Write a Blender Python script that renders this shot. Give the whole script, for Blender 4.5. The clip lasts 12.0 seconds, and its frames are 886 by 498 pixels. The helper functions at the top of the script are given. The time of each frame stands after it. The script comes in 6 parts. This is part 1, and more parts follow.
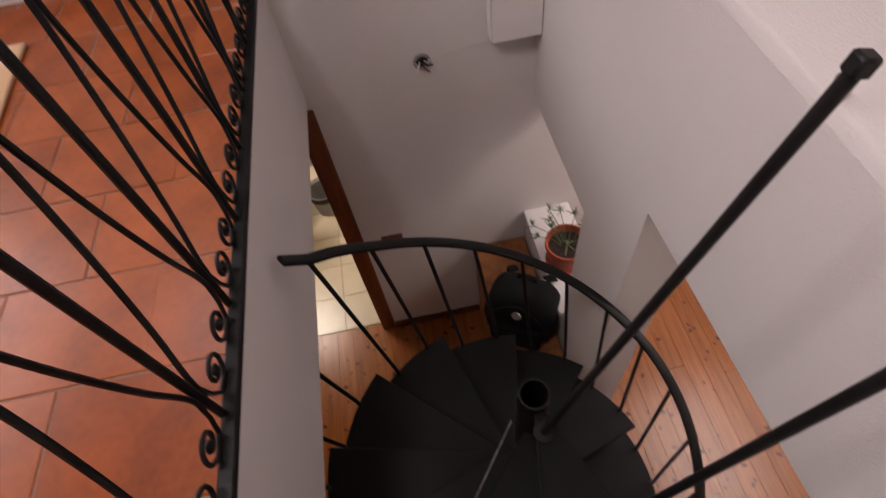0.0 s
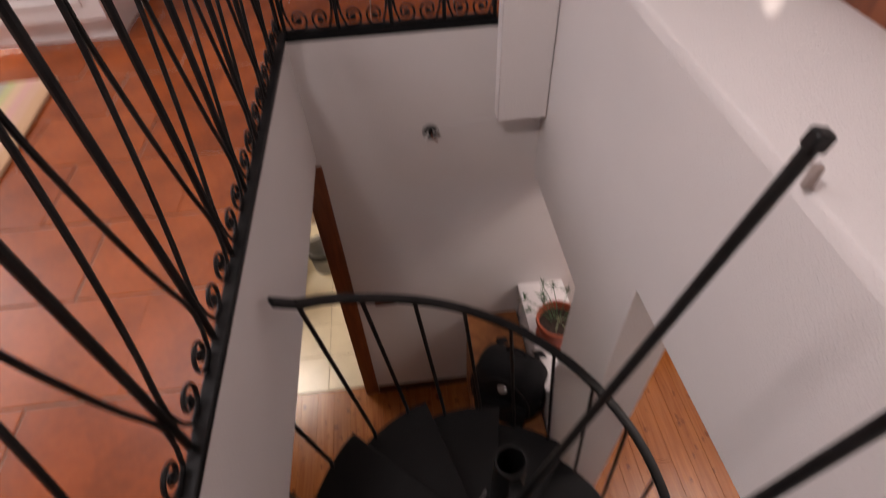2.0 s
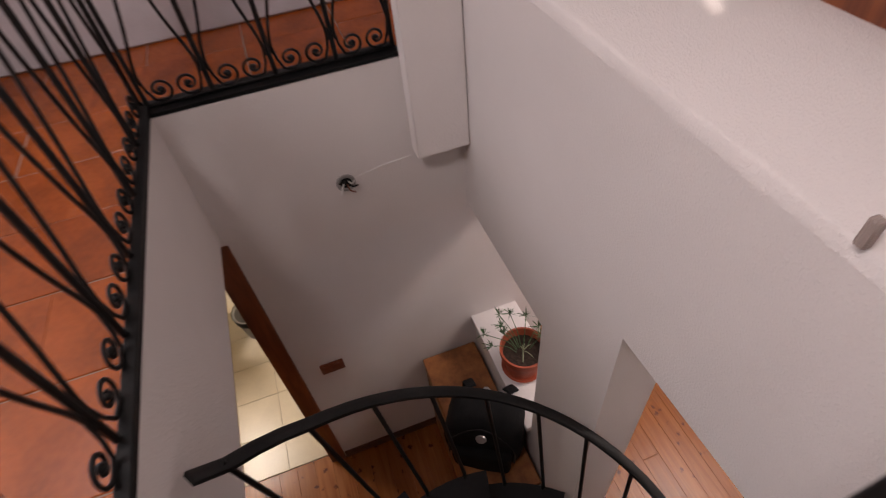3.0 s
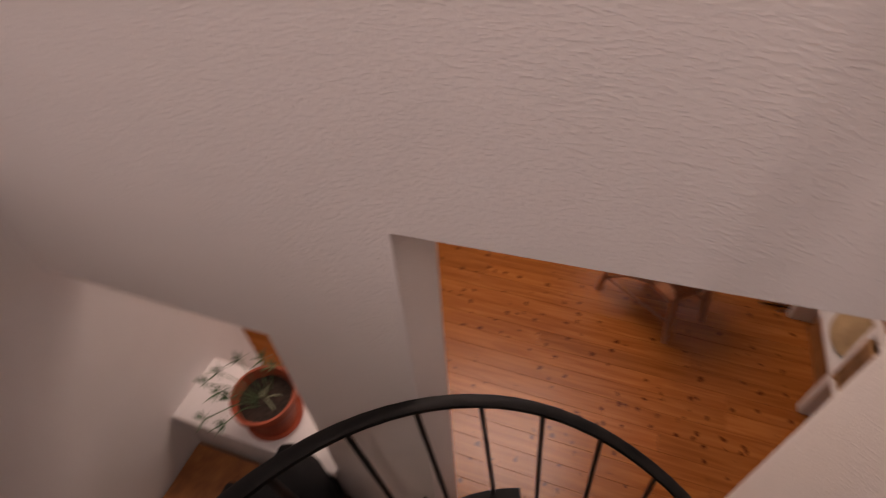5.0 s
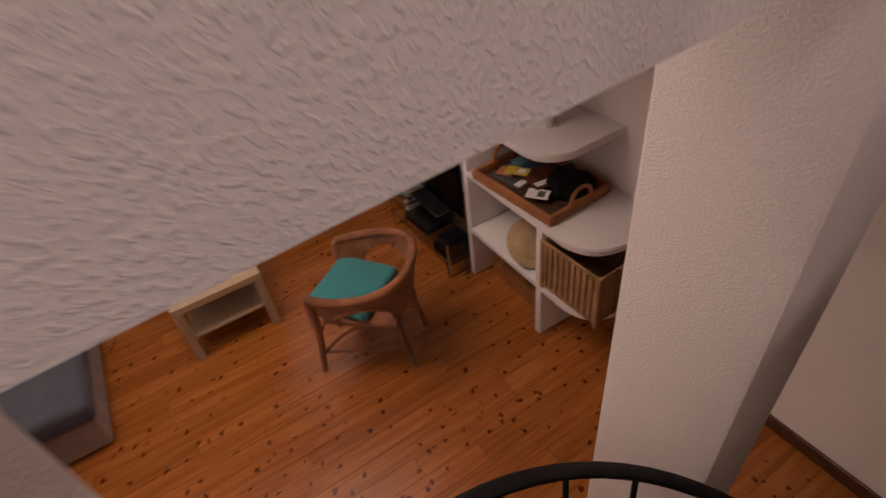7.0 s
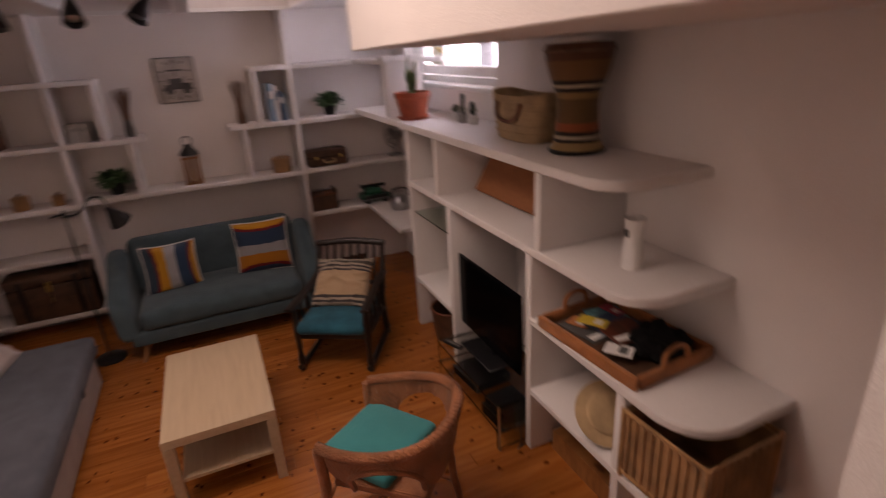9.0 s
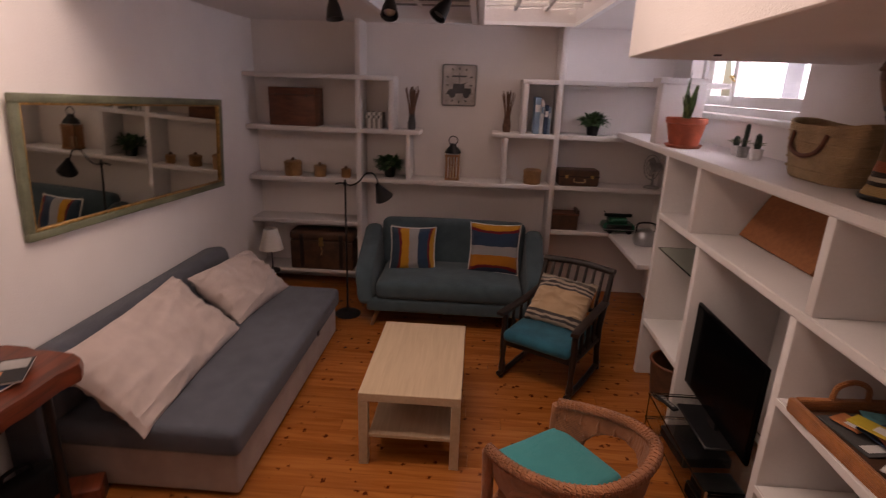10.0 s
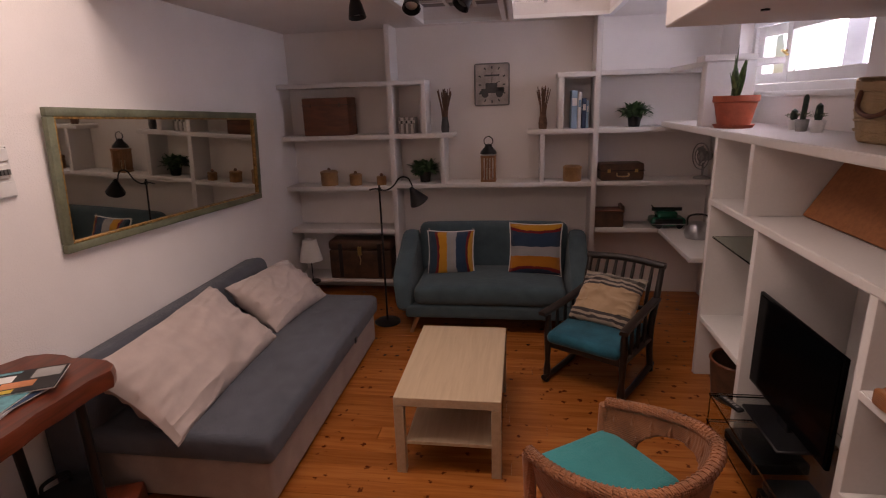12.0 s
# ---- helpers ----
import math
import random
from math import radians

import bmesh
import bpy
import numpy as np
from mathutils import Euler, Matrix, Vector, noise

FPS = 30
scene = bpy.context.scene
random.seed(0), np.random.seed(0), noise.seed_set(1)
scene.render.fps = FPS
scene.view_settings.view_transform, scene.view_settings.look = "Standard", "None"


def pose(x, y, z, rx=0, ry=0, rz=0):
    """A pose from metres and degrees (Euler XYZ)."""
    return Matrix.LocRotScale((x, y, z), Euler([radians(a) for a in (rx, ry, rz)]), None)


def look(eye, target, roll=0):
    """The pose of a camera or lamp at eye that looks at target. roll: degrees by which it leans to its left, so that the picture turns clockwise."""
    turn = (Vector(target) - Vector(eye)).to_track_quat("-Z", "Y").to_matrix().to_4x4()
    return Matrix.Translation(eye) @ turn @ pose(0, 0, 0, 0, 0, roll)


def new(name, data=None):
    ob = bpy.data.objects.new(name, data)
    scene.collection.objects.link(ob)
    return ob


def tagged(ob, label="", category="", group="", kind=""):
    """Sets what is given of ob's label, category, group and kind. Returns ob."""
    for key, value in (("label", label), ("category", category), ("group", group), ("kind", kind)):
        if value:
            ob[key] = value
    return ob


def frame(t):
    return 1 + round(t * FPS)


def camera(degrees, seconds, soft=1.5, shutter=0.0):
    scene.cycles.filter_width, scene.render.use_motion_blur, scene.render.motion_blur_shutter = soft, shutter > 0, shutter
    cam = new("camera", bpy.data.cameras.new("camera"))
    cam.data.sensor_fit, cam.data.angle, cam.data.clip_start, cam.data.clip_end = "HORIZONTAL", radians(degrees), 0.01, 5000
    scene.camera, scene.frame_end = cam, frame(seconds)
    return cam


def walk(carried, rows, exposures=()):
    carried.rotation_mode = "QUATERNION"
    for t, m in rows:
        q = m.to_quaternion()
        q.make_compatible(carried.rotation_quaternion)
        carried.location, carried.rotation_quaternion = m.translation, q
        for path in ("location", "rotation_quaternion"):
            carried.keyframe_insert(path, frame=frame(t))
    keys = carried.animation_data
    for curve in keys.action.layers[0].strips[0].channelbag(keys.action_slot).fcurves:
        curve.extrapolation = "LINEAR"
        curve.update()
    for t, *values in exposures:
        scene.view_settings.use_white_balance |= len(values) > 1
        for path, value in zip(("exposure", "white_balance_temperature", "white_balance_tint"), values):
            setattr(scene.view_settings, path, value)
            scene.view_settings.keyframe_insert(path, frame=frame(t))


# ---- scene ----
cam = camera(79.9, 12.0, soft=1.1, shutter=0.5)
PATH = [
    (0, (0.461, -1.049, 3.576), (-0.677, -1.005, 1.932), -9.8),
    (0.5, (0.474, -1.026, 3.549), (-0.527, -0.91, 1.822), -4.9),
    (1, (0.511, -1.019, 3.546), (-0.503, -0.927, 1.825), -4.5),
    (1.5, (0.526, -1.02, 3.548), (-0.518, -0.899, 1.846), -2.5),
    (2, (0.506, -1.045, 3.57), (-0.841, -0.945, 2.095), -2.9),
    (2.2, (0.477, -1.057, 3.589), (-0.971, -0.95, 2.213), -4.4),
    (2.5, (0.4, -1.07, 3.57), (-0.957, -0.894, 2.112), -7.2),
    (2.7, (0.311, -1.046, 3.563), (-1.047, -0.771, 2.12), -6.4),
    (4.3, (-0.012, -0.97, 3.077), (-0.897, -0.352, 1.393), -5.8),
    (4.5, (-0.033, -0.955, 3.050), (-0.862, -0.265, 1.486), -6.4),
    (5, (-0.055, -0.945, 2.964), (-0.537, 0.246, 1.564), -3.9),
    (5.5, (-0.064, -0.970, 2.930), (-0.178, 0.362, 1.512), -0.8),
    (6, (-0.122, -0.874, 2.762), (-0.205, 0.561, 1.372), -5.2),
    (6.5, (-0.086, -0.824, 2.656), (0.097, 0.6, 1.267), -10.4),
    (6.7, (-0.16, -0.741, 2.63), (0.329, 0.646, 1.275), -8.6),
    (8.3, (-0.014, -0.566, 2.264), (0.944, 0.744, 1.096), -7.8),
    (8.5, (-0.032, -0.509, 2.264), (0.892, 0.883, 1.165), -7.0),
    (8.9, (-0.037, -0.398, 2.184), (0.766, 1.268, 1.423), -6.0),
    (9, (-0.045, -0.395, 2.193), (0.686, 1.321, 1.471), -3.5),
    (9.5, (-0.081, -0.364, 2.133), (0.163, 1.543, 1.584), -3.2),
    (10, (0.014, -0.327, 2.025), (-0.094, 1.581, 1.434), 2.0),
    (10.5, (0.057, -0.297, 1.976), (-0.178, 1.595, 1.375), 0.9),
    (11, (0.107, -0.218, 1.893), (-0.161, 1.667, 1.281), -1.0),
    (11.5, (0.086, -0.206, 1.895), (-0.235, 1.687, 1.336), -2.5),
    (12, (0.086, -0.225, 1.89), (-0.202, 1.68, 1.354), -1.9),
]
EXPOSURES = [(0.0, -0.12, 6900, 20), (2.7, -0.10, 6900, 20), (4.5, -0.32, 7800, 27), (6.5, -0.58, 8100, 30), (8.5, -0.52, 8000, 30), (9.5, -0.50, 8300, 30), (10.5, -0.48, 7900, 28), (12.0, -0.48, 7700, 27)]
walk(cam, [(t, look(eye, target, roll)) for t, eye, target, roll in PATH], EXPOSURES)

# ---------------------------------------------------------------- light
world = bpy.data.worlds.new("sky")
scene.world = world
world.use_nodes = True
_nt = world.node_tree
_sky = _nt.nodes.new("ShaderNodeTexSky")
_sky.sky_type = "NISHITA"
_sky.sun_disc = False
_sky.sun_elevation = radians(48)
_sky.sun_rotation = radians(152)
_nt.links.new(_sky.outputs[0], _nt.nodes["Background"].inputs[0])
_nt.nodes["Background"].inputs[1].default_value = 0.15


def lamp(name, kind, place, aim, power, colour, size=None, size_y=None):
    data = bpy.data.lights.new(name, kind)
    data.energy = power
    data.color = colour
    if kind == "AREA":
        data.shape = "RECTANGLE"
        data.size, data.size_y = size, size_y or size
    ob = new(name, data)
    ob.matrix_basis = look(place, aim)
    return ob


SUN = lamp("sun", "SUN", (0.95, -1.8, 2.18), (0, 0, 0), 3.0, (1.0, 0.93, 0.84))
SUN.data.angle = radians(0.6)
lamp("window_daylight", "AREA", (2.20, 3.72, 2.25), (0.0, 3.5, 1.75), 60, (0.70, 0.79, 1.0), 1.6, 0.5)
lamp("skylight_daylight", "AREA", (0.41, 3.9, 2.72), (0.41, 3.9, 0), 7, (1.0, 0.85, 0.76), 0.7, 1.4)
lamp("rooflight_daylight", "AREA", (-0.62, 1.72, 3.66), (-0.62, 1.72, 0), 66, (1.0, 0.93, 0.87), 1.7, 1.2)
# its window is unseen, added to light the upper room
lamp("upper_room_daylight", "AREA", (-1.2, -3.9, 4.2), (-0.3, -0.6, 2.6), 30, (0.98, 0.95, 0.96), 1.8, 1.2)
lamp("upper_rooflight_daylight", "AREA", (-1.55, -2.70, 5.17), (-0.6, -1.4, 2.6), 7, (0.98, 0.95, 0.98), 0.7, 0.7)
# fill lamp under the added roof opening, brightens ledge and stair wall
lamp("roof_opening_fill", "AREA", (0.32, -1.95, 5.14), (0.2, -1.2, 2.6), 30, (0.98, 0.95, 0.96), 0.3, 0.4)
# added fill lamp, out of sight, brightens the tiled bathroom floor
lamp("bathroom_fill", "AREA", (-2.6, -2.55, 2.0), (-2.2, -1.9, 0), 24, (1.0, 0.94, 0.82), 0.6, 0.4)

# ---------------------------------------------------------------- materials


def nodes_of(m):
    return m.node_tree.nodes, m.node_tree.links


def mat(name, colour, rough=0.6, metal=0.0, vary=0.12, scale=6.0, fine=80.0, bump=0.1, depth=0.002, spec=0.5, colour2=None, coord="Object", sheen=0.0, alpha=1.0):
    """A surface with slow colour variation, fine grain and relief."""
    m = bpy.data.materials.new(name)
    m.use_nodes = True
    n, l = nodes_of(m)
    b = n["Principled BSDF"]
    b.inputs["Roughness"].default_value = rough
    b.inputs["Metallic"].default_value = metal
    b.inputs["Specular IOR Level"].default_value = spec
    if sheen:
        b.inputs["Sheen Weight"].default_value = sheen
    tc = n.new("ShaderNodeTexCoord")
    big = n.new("ShaderNodeTexNoise")
    big.inputs["Scale"].default_value = scale
    big.inputs["Detail"].default_value = 4
    small = n.new("ShaderNodeTexNoise")
    small.inputs["Scale"].default_value = fine
    small.inputs["Detail"].default_value = 3
    l.new(tc.outputs[coord], big.inputs["Vector"])
    l.new(tc.outputs[coord], small.inputs["Vector"])
    add = n.new("ShaderNodeMath")
    add.operation = "MULTIPLY_ADD"
    l.new(small.outputs["Fac"], add.inputs[0])
    add.inputs[1].default_value = 0.35
    l.new(big.outputs["Fac"], add.inputs[2])
    ramp = n.new("ShaderNodeValToRGB")
    c2 = colour2 or tuple(c * (1 - vary * 1.5) for c in colour)
    c1 = colour if colour2 else tuple(min(1, c * (1 + vary)) for c in colour)
    ramp.color_ramp.elements[0].position, ramp.color_ramp.elements[1].position = 0.42, 0.88
    ramp.color_ramp.elements[0].color = (*c2, 1)
    ramp.color_ramp.elements[1].color = (*c1, 1)
    l.new(add.outputs[0], ramp.inputs[0])
    l.new(ramp.outputs[0], b.inputs["Base Color"])
    if bump:
        bp = n.new("ShaderNodeBump")
        bp.inputs["Strength"].default_value = bump
        bp.inputs["Distance"].default_value = depth
        l.new(small.outputs["Fac"], bp.inputs["Height"])
        l.new(bp.outputs[0], b.inputs["Normal"])
    return m


def stucco(name, colour, scale=70.0, strength=0.6, depth=0.006):
    """Sprayed plaster: raised droplets over a fine grain."""
    m = mat(name, colour, 0.88, vary=0.04, scale=1.6, fine=scale * 2.2, bump=strength, depth=depth, spec=0.25)
    n, l = nodes_of(m)
    tc = [k for k in n if k.type == "TEX_COORD"][0]
    bump = [k for k in n if k.type == "BUMP"][0]
    grain = bump.inputs["Height"].links[0].from_socket
    drops = n.new("ShaderNodeTexNoise")
    drops.inputs["Scale"].default_value = scale
    drops.inputs["Detail"].default_value = 2.5
    l.new(tc.outputs["Object"], drops.inputs["Vector"])
    ramp = n.new("ShaderNodeValToRGB")
    ramp.color_ramp.interpolation = "EASE"
    ramp.color_ramp.elements[0].position, ramp.color_ramp.elements[1].position = 0.46, 0.66
    l.new(drops.outputs["Fac"], ramp.inputs[0])
    add = n.new("ShaderNodeMath")
    add.operation = "MULTIPLY_ADD"
    l.new(grain, add.inputs[0])
    add.inputs[1].default_value = 0.35
    l.new(ramp.outputs[0], add.inputs[2])
    l.new(add.outputs[0], bump.inputs["Height"])
    return m


def wood(name, light, dark, grain=(3.0, 40.0, 40.0), rough=0.4, knots=0.0, bump=0.08, seeded=True):
    m = bpy.data.materials.new(name)
    m.use_nodes = True
    n, l = nodes_of(m)
    b = n["Principled BSDF"]
    b.inputs["Roughness"].default_value = rough
    tc = n.new("ShaderNodeTexCoord")
    geo = n.new("ShaderNodeNewGeometry")
    info = n.new("ShaderNodeObjectInfo")
    off = n.new("ShaderNodeVectorMath")
    off.operation = "MULTIPLY_ADD"
    l.new(info.outputs["Random"], off.inputs[0])
    off.inputs[1].default_value = (17.0, 31.0, 7.0) if seeded else (0, 0, 0)
    l.new(geo.outputs["Position"] if knots else tc.outputs["Object"], off.inputs[2])
    mp = n.new("ShaderNodeMapping")
    mp.inputs["Scale"].default_value = grain
    l.new(off.outputs[0], mp.inputs["Vector"])
    nz = n.new("ShaderNodeTexNoise")
    nz.inputs["Scale"].default_value = 1.0
    nz.inputs["Detail"].default_value = 6
    nz.inputs["Distortion"].default_value = 0.6
    l.new(mp.outputs[0], nz.inputs["Vector"])
    ramp = n.new("ShaderNodeValToRGB")
    ramp.color_ramp.elements[0].position, ramp.color_ramp.elements[1].position = 0.34, 0.66
    ramp.color_ramp.elements[0].color = (*dark, 1)
    ramp.color_ramp.elements[1].color = (*light, 1)
    l.new(nz.outputs["Fac"], ramp.inputs[0])
    last = ramp.outputs[0]
    tone = n.new("ShaderNodeMix")
    tone.data_type, tone.blend_type = "RGBA", "MULTIPLY"
    tone.inputs["Factor"].default_value = 0.55
    tramp = n.new("ShaderNodeValToRGB")
    tramp.color_ramp.elements[0].color = (0.62, 0.58, 0.55, 1)
    tramp.color_ramp.elements[1].color = (1, 1, 1, 1)
    l.new(info.outputs["Random"], tramp.inputs[0])
    l.new(last, tone.inputs["A"])
    l.new(tramp.outputs[0], tone.inputs["B"])
    last = tone.outputs["Result"]
    if knots:
        vm = n.new("ShaderNodeMapping")
        vm.inputs["Scale"].default_value = (knots * 1.05, knots * 1.0, knots)
        l.new(off.outputs[0], vm.inputs["Vector"])
        vo = n.new("ShaderNodeTexVoronoi")
        vo.inputs["Scale"].default_value = 1.0
        wn = n.new("ShaderNodeTexNoise")
        wn.inputs["Scale"].default_value = 4.0
        wn.inputs["Detail"].default_value = 3
        l.new(vm.outputs[0], wn.inputs["Vector"])
        wv = n.new("ShaderNodeVectorMath")
        wv.operation = "MULTIPLY_ADD"
        l.new(wn.outputs["Color"], wv.inputs[0])
        wv.inputs[1].default_value = (0.55, 0.55, 0.55)
        l.new(vm.outputs[0], wv.inputs[2])
        l.new(wv.outputs[0], vo.inputs["Vector"])
        kr = n.new("ShaderNodeValToRGB")
        kr.color_ramp.elements[0].position, kr.color_ramp.elements[1].position = 0.115, 0.21
        kr.color_ramp.elements[0].color = (0.19, 0.060, 0.026, 1)
        kr.color_ramp.elements[1].color = (1, 1, 1, 1)
        l.new(vo.outputs["Distance"], kr.inputs[0])
        mx = n.new("ShaderNodeMix")
        mx.data_type, mx.blend_type = "RGBA", "MULTIPLY"
        mx.inputs["Factor"].default_value = 0.9
        l.new(last, mx.inputs["A"])
        l.new(kr.outputs[0], mx.inputs["B"])
        last = mx.outputs["Result"]
    l.new(last, b.inputs["Base Color"])
    bp = n.new("ShaderNodeBump")
    bp.inputs["Strength"].default_value = bump
    bp.inputs["Distance"].default_value = 0.002
    l.new(nz.outputs["Fac"], bp.inputs["Height"])
    l.new(bp.outputs[0], b.inputs["Normal"])
    return m


def tile_mat(name, colours, rough, bump=0.25, vary=0.24):
    """Fired clay or glazed tile: every piece a tone of its own."""
    m = mat(name, colours[0], rough, vary=vary, scale=6, fine=60, bump=bump, depth=0.0015)
    n, l = nodes_of(m)
    b = n["Principled BSDF"]
    info = n.new("ShaderNodeObjectInfo")
    ramp = n.new("ShaderNodeValToRGB")
    ramp.color_ramp.elements[0].color = (*colours[1], 1)
    ramp.color_ramp.elements[1].color = (1, 1, 1, 1)
    l.new(info.outputs["Random"], ramp.inputs[0])
    mx = n.new("ShaderNodeMix")
    mx.data_type, mx.blend_type = "RGBA", "MULTIPLY"
    mx.inputs["Factor"].default_value = 1.0
    src = b.inputs["Base Color"].links[0].from_socket
    l.new(src, mx.inputs["A"])
    l.new(ramp.outputs[0], mx.inputs["B"])
    l.new(mx.outputs["Result"], b.inputs["Base Color"])
    return m


def weave(name, colour, scale=220.0, rough=0.9, vary=0.1, strength=0.5, colour2=None):
    """Cloth or cane: crossed fine waves on a mottled colour."""
    m = mat(name, colour, rough, vary=vary, scale=9, fine=scale, bump=strength, depth=0.002, spec=0.2, colour2=colour2, sheen=0.15 if max(colour) > 0.04 else 0.0)
    n, l = nodes_of(m)
    tc = [k for k in n if k.type == "TEX_COORD"][0]
    bump = [k for k in n if k.type == "BUMP"][0]
    waves = []
    for axis in ("X", "Z"):
        w = n.new("ShaderNodeTexWave")
        w.bands_direction = axis
        w.inputs["Scale"].default_value = scale * 0.35
        w.inputs["Distortion"].default_value = 1.5
        l.new(tc.outputs["Object"], w.inputs["Vector"])
        waves.append(w)
    add = n.new("ShaderNodeMath")
    l.new(waves[0].outputs["Fac"], add.inputs[0])
    l.new(waves[1].outputs["Fac"], add.inputs[1])
    l.new(add.outputs[0], bump.inputs["Height"])
    return m


def striped(name, stops, axis="X", rough=0.9, spread=1.0, lens=0.0):
    """Bands of woven colour along one axis of the thing; stops are (place, colour)."""
    m = weave(name, (0.5, 0.5, 0.5), 160, rough)
    n, l = nodes_of(m)
    tc = [k for k in n if k.type == "TEX_COORD"][0]
    sep = n.new("ShaderNodeSeparateXYZ")
    wob = n.new("ShaderNodeTexNoise")
    wob.inputs["Scale"].default_value = 7
    l.new(tc.outputs["Generated"], wob.inputs["Vector"])
    l.new(tc.outputs["Generated"], sep.inputs[0])
    def calc(op, a, b_, c=0.0):
        k = n.new("ShaderNodeMath")
        k.operation = op
        for q, x in enumerate((a, b_, c)):
            if isinstance(x, float):
                k.inputs[q].default_value = x
            else:
                l.new(x, k.inputs[q])
        return k.outputs[0]
    across = calc("MULTIPLY_ADD", sep.outputs["Z" if axis == "X" else "X"], 2.0, -1.0)
    taper = calc("MULTIPLY_ADD", calc("MULTIPLY", across, across), -lens, 1.0)
    place = calc("MULTIPLY_ADD", calc("SUBTRACT", sep.outputs[axis], 0.5), taper, 0.5)
    ma = n.new("ShaderNodeMath")
    ma.operation = "MULTIPLY_ADD"
    l.new(wob.outputs["Fac"], ma.inputs[0])
    ma.inputs[1].default_value = 0.05 * spread
    l.new(place, ma.inputs[2])
    ramp = n.new("ShaderNodeValToRGB")
    ramp.color_ramp.interpolation = "CONSTANT"
    for i, (p, c) in enumerate(stops):
        e = ramp.color_ramp.elements[i] if i < 2 else ramp.color_ramp.elements.new(p)
        e.position = p
        e.color = (*c, 1)
    l.new(ma.outputs[0], ramp.inputs[0])
    l.new(ramp.outputs[0], n["Principled BSDF"].inputs["Base Color"])
    return m


def glass(name, tint=(1, 1, 1), rough=0.02, ior=1.45):
    m = bpy.data.materials.new(name)
    m.use_nodes = True
    b = nodes_of(m)[0]["Principled BSDF"]
    b.inputs["Base Color"].default_value = (*tint, 1)
    b.inputs["Transmission Weight"].default_value = 1.0
    b.inputs["Roughness"].default_value = rough
    b.inputs["IOR"].default_value = ior
    return m


M = {}
M["stucco"] = stucco("rough_white_stucco", (0.74, 0.70, 0.68), 185, 0.38, 0.0026)
M["plaster"] = stucco("white_wall_plaster", (0.82, 0.775, 0.755), 110, 0.30, 0.0022)
M["ceiling"] = stucco("ceiling_paint", (0.77, 0.73, 0.71), 40, 0.2, 0.003)
M["shelf"] = stucco("white_painted_masonry", (0.71, 0.675, 0.66), 30, 0.15, 0.003)
M["pine"] = wood("knotty_pine_boards", (0.425, 0.147, 0.034), (0.30, 0.086, 0.017), (2.2, 30.0, 30.0), 0.25, 11.5)
M["pine"].node_tree.nodes["Principled BSDF"].inputs["Specular IOR Level"].default_value = 0.42
M["pine_side"] = wood("pine_case", (0.44, 0.20, 0.07), (0.26, 0.10, 0.03), (4, 30, 8), 0.45, 5.0)
M["pine_top"] = mat("mottled_orange_plank", (0.36, 0.135, 0.040), 0.5, vary=0.35, scale=16, fine=60, bump=0.2, colour2=(0.17, 0.055, 0.016))
M["dark_base"] = wood("dark_stained_skirting", (0.13, 0.05, 0.022), (0.06, 0.022, 0.01), (6, 40, 40), 0.4)
M["door_wood"] = wood("red_brown_door_timber", (0.26, 0.075, 0.026), (0.15, 0.038, 0.014), (30, 30, 3), 0.35)
M["terra"] = tile_mat("terracotta_floor_tile", ((0.33, 0.076, 0.013), (0.78, 0.72, 0.68)), 0.27)
M["terra"].node_tree.nodes["Principled BSDF"].inputs["Specular IOR Level"].default_value = 0.42
M["grout"] = mat("sandy_grout", (0.28, 0.20, 0.15), 0.9, bump=0.4)
M["cream"] = tile_mat("cream_glazed_tile", ((0.74, 0.66, 0.51), (0.96, 0.95, 0.94)), 0.25, 0.1, 0.05)
M["cream_wall"] = mat("cream_tiled_wall", (0.74, 0.66, 0.50), 0.35, vary=0.05)
M["iron"] = mat("black_wrought_iron", (0.0075, 0.0072, 0.0072), 0.48, 0.15, vary=0.5, scale=14, fine=120, bump=0.3, depth=0.001, spec=0.3)
M["tread"] = mat("charcoal_painted_steel", (0.0065, 0.0064, 0.0068), 0.55, 0.0, spec=0.17, vary=0.35, scale=5, fine=90, bump=0.15, depth=0.001)
M["worn"] = mat("worn_highlit_steel_edge", (0.42, 0.42, 0.43), 0.4, 0.7, vary=0.5, scale=30)
# colour of black wires and seams; also painted shade in the junction box
M["hole"] = mat("near_black", (0.004, 0.004, 0.004), 0.9)
M["birch"] = wood("pale_birch_foil", (0.50, 0.375, 0.255), (0.44, 0.325, 0.215), (40, 3, 40), 0.42, bump=0.03, seeded=False)
M["slate"] = weave("slate_grey_cover", (0.076, 0.082, 0.102), 260, vary=0.14)
M["taupe"] = weave("taupe_cloth_base", (0.36, 0.29, 0.26), 260)
M["beige"] = weave("beige_cotton", (0.43, 0.35, 0.325), 300, vary=0.08, strength=0.25)
M["sofa"] = weave("petrol_blue_upholstery", (0.062, 0.100, 0.118), 260, vary=0.12)
M["teal"] = weave("teal_velvet", (0.006, 0.085, 0.125), 300, rough=0.7, vary=0.3, strength=0.2)
M["turq"] = weave("turquoise_cushion_cloth", (0.024, 0.25, 0.265), 300, vary=0.08)
M["cane"] = weave("reddish_brown_wicker", (0.33, 0.125, 0.056), 120, 0.5, 0.3, 0.9)
M["basket"] = weave("honey_wicker", (0.38, 0.20, 0.085), 130, 0.6, 0.3, 0.9)
M["traywood"] = weave("orange_brown_wicker", (0.38, 0.135, 0.042), 130, 0.55, 0.3, 0.9)
M["straw"] = weave("pale_straw", (0.52, 0.36, 0.20), 150, 0.7, 0.2, 0.9)
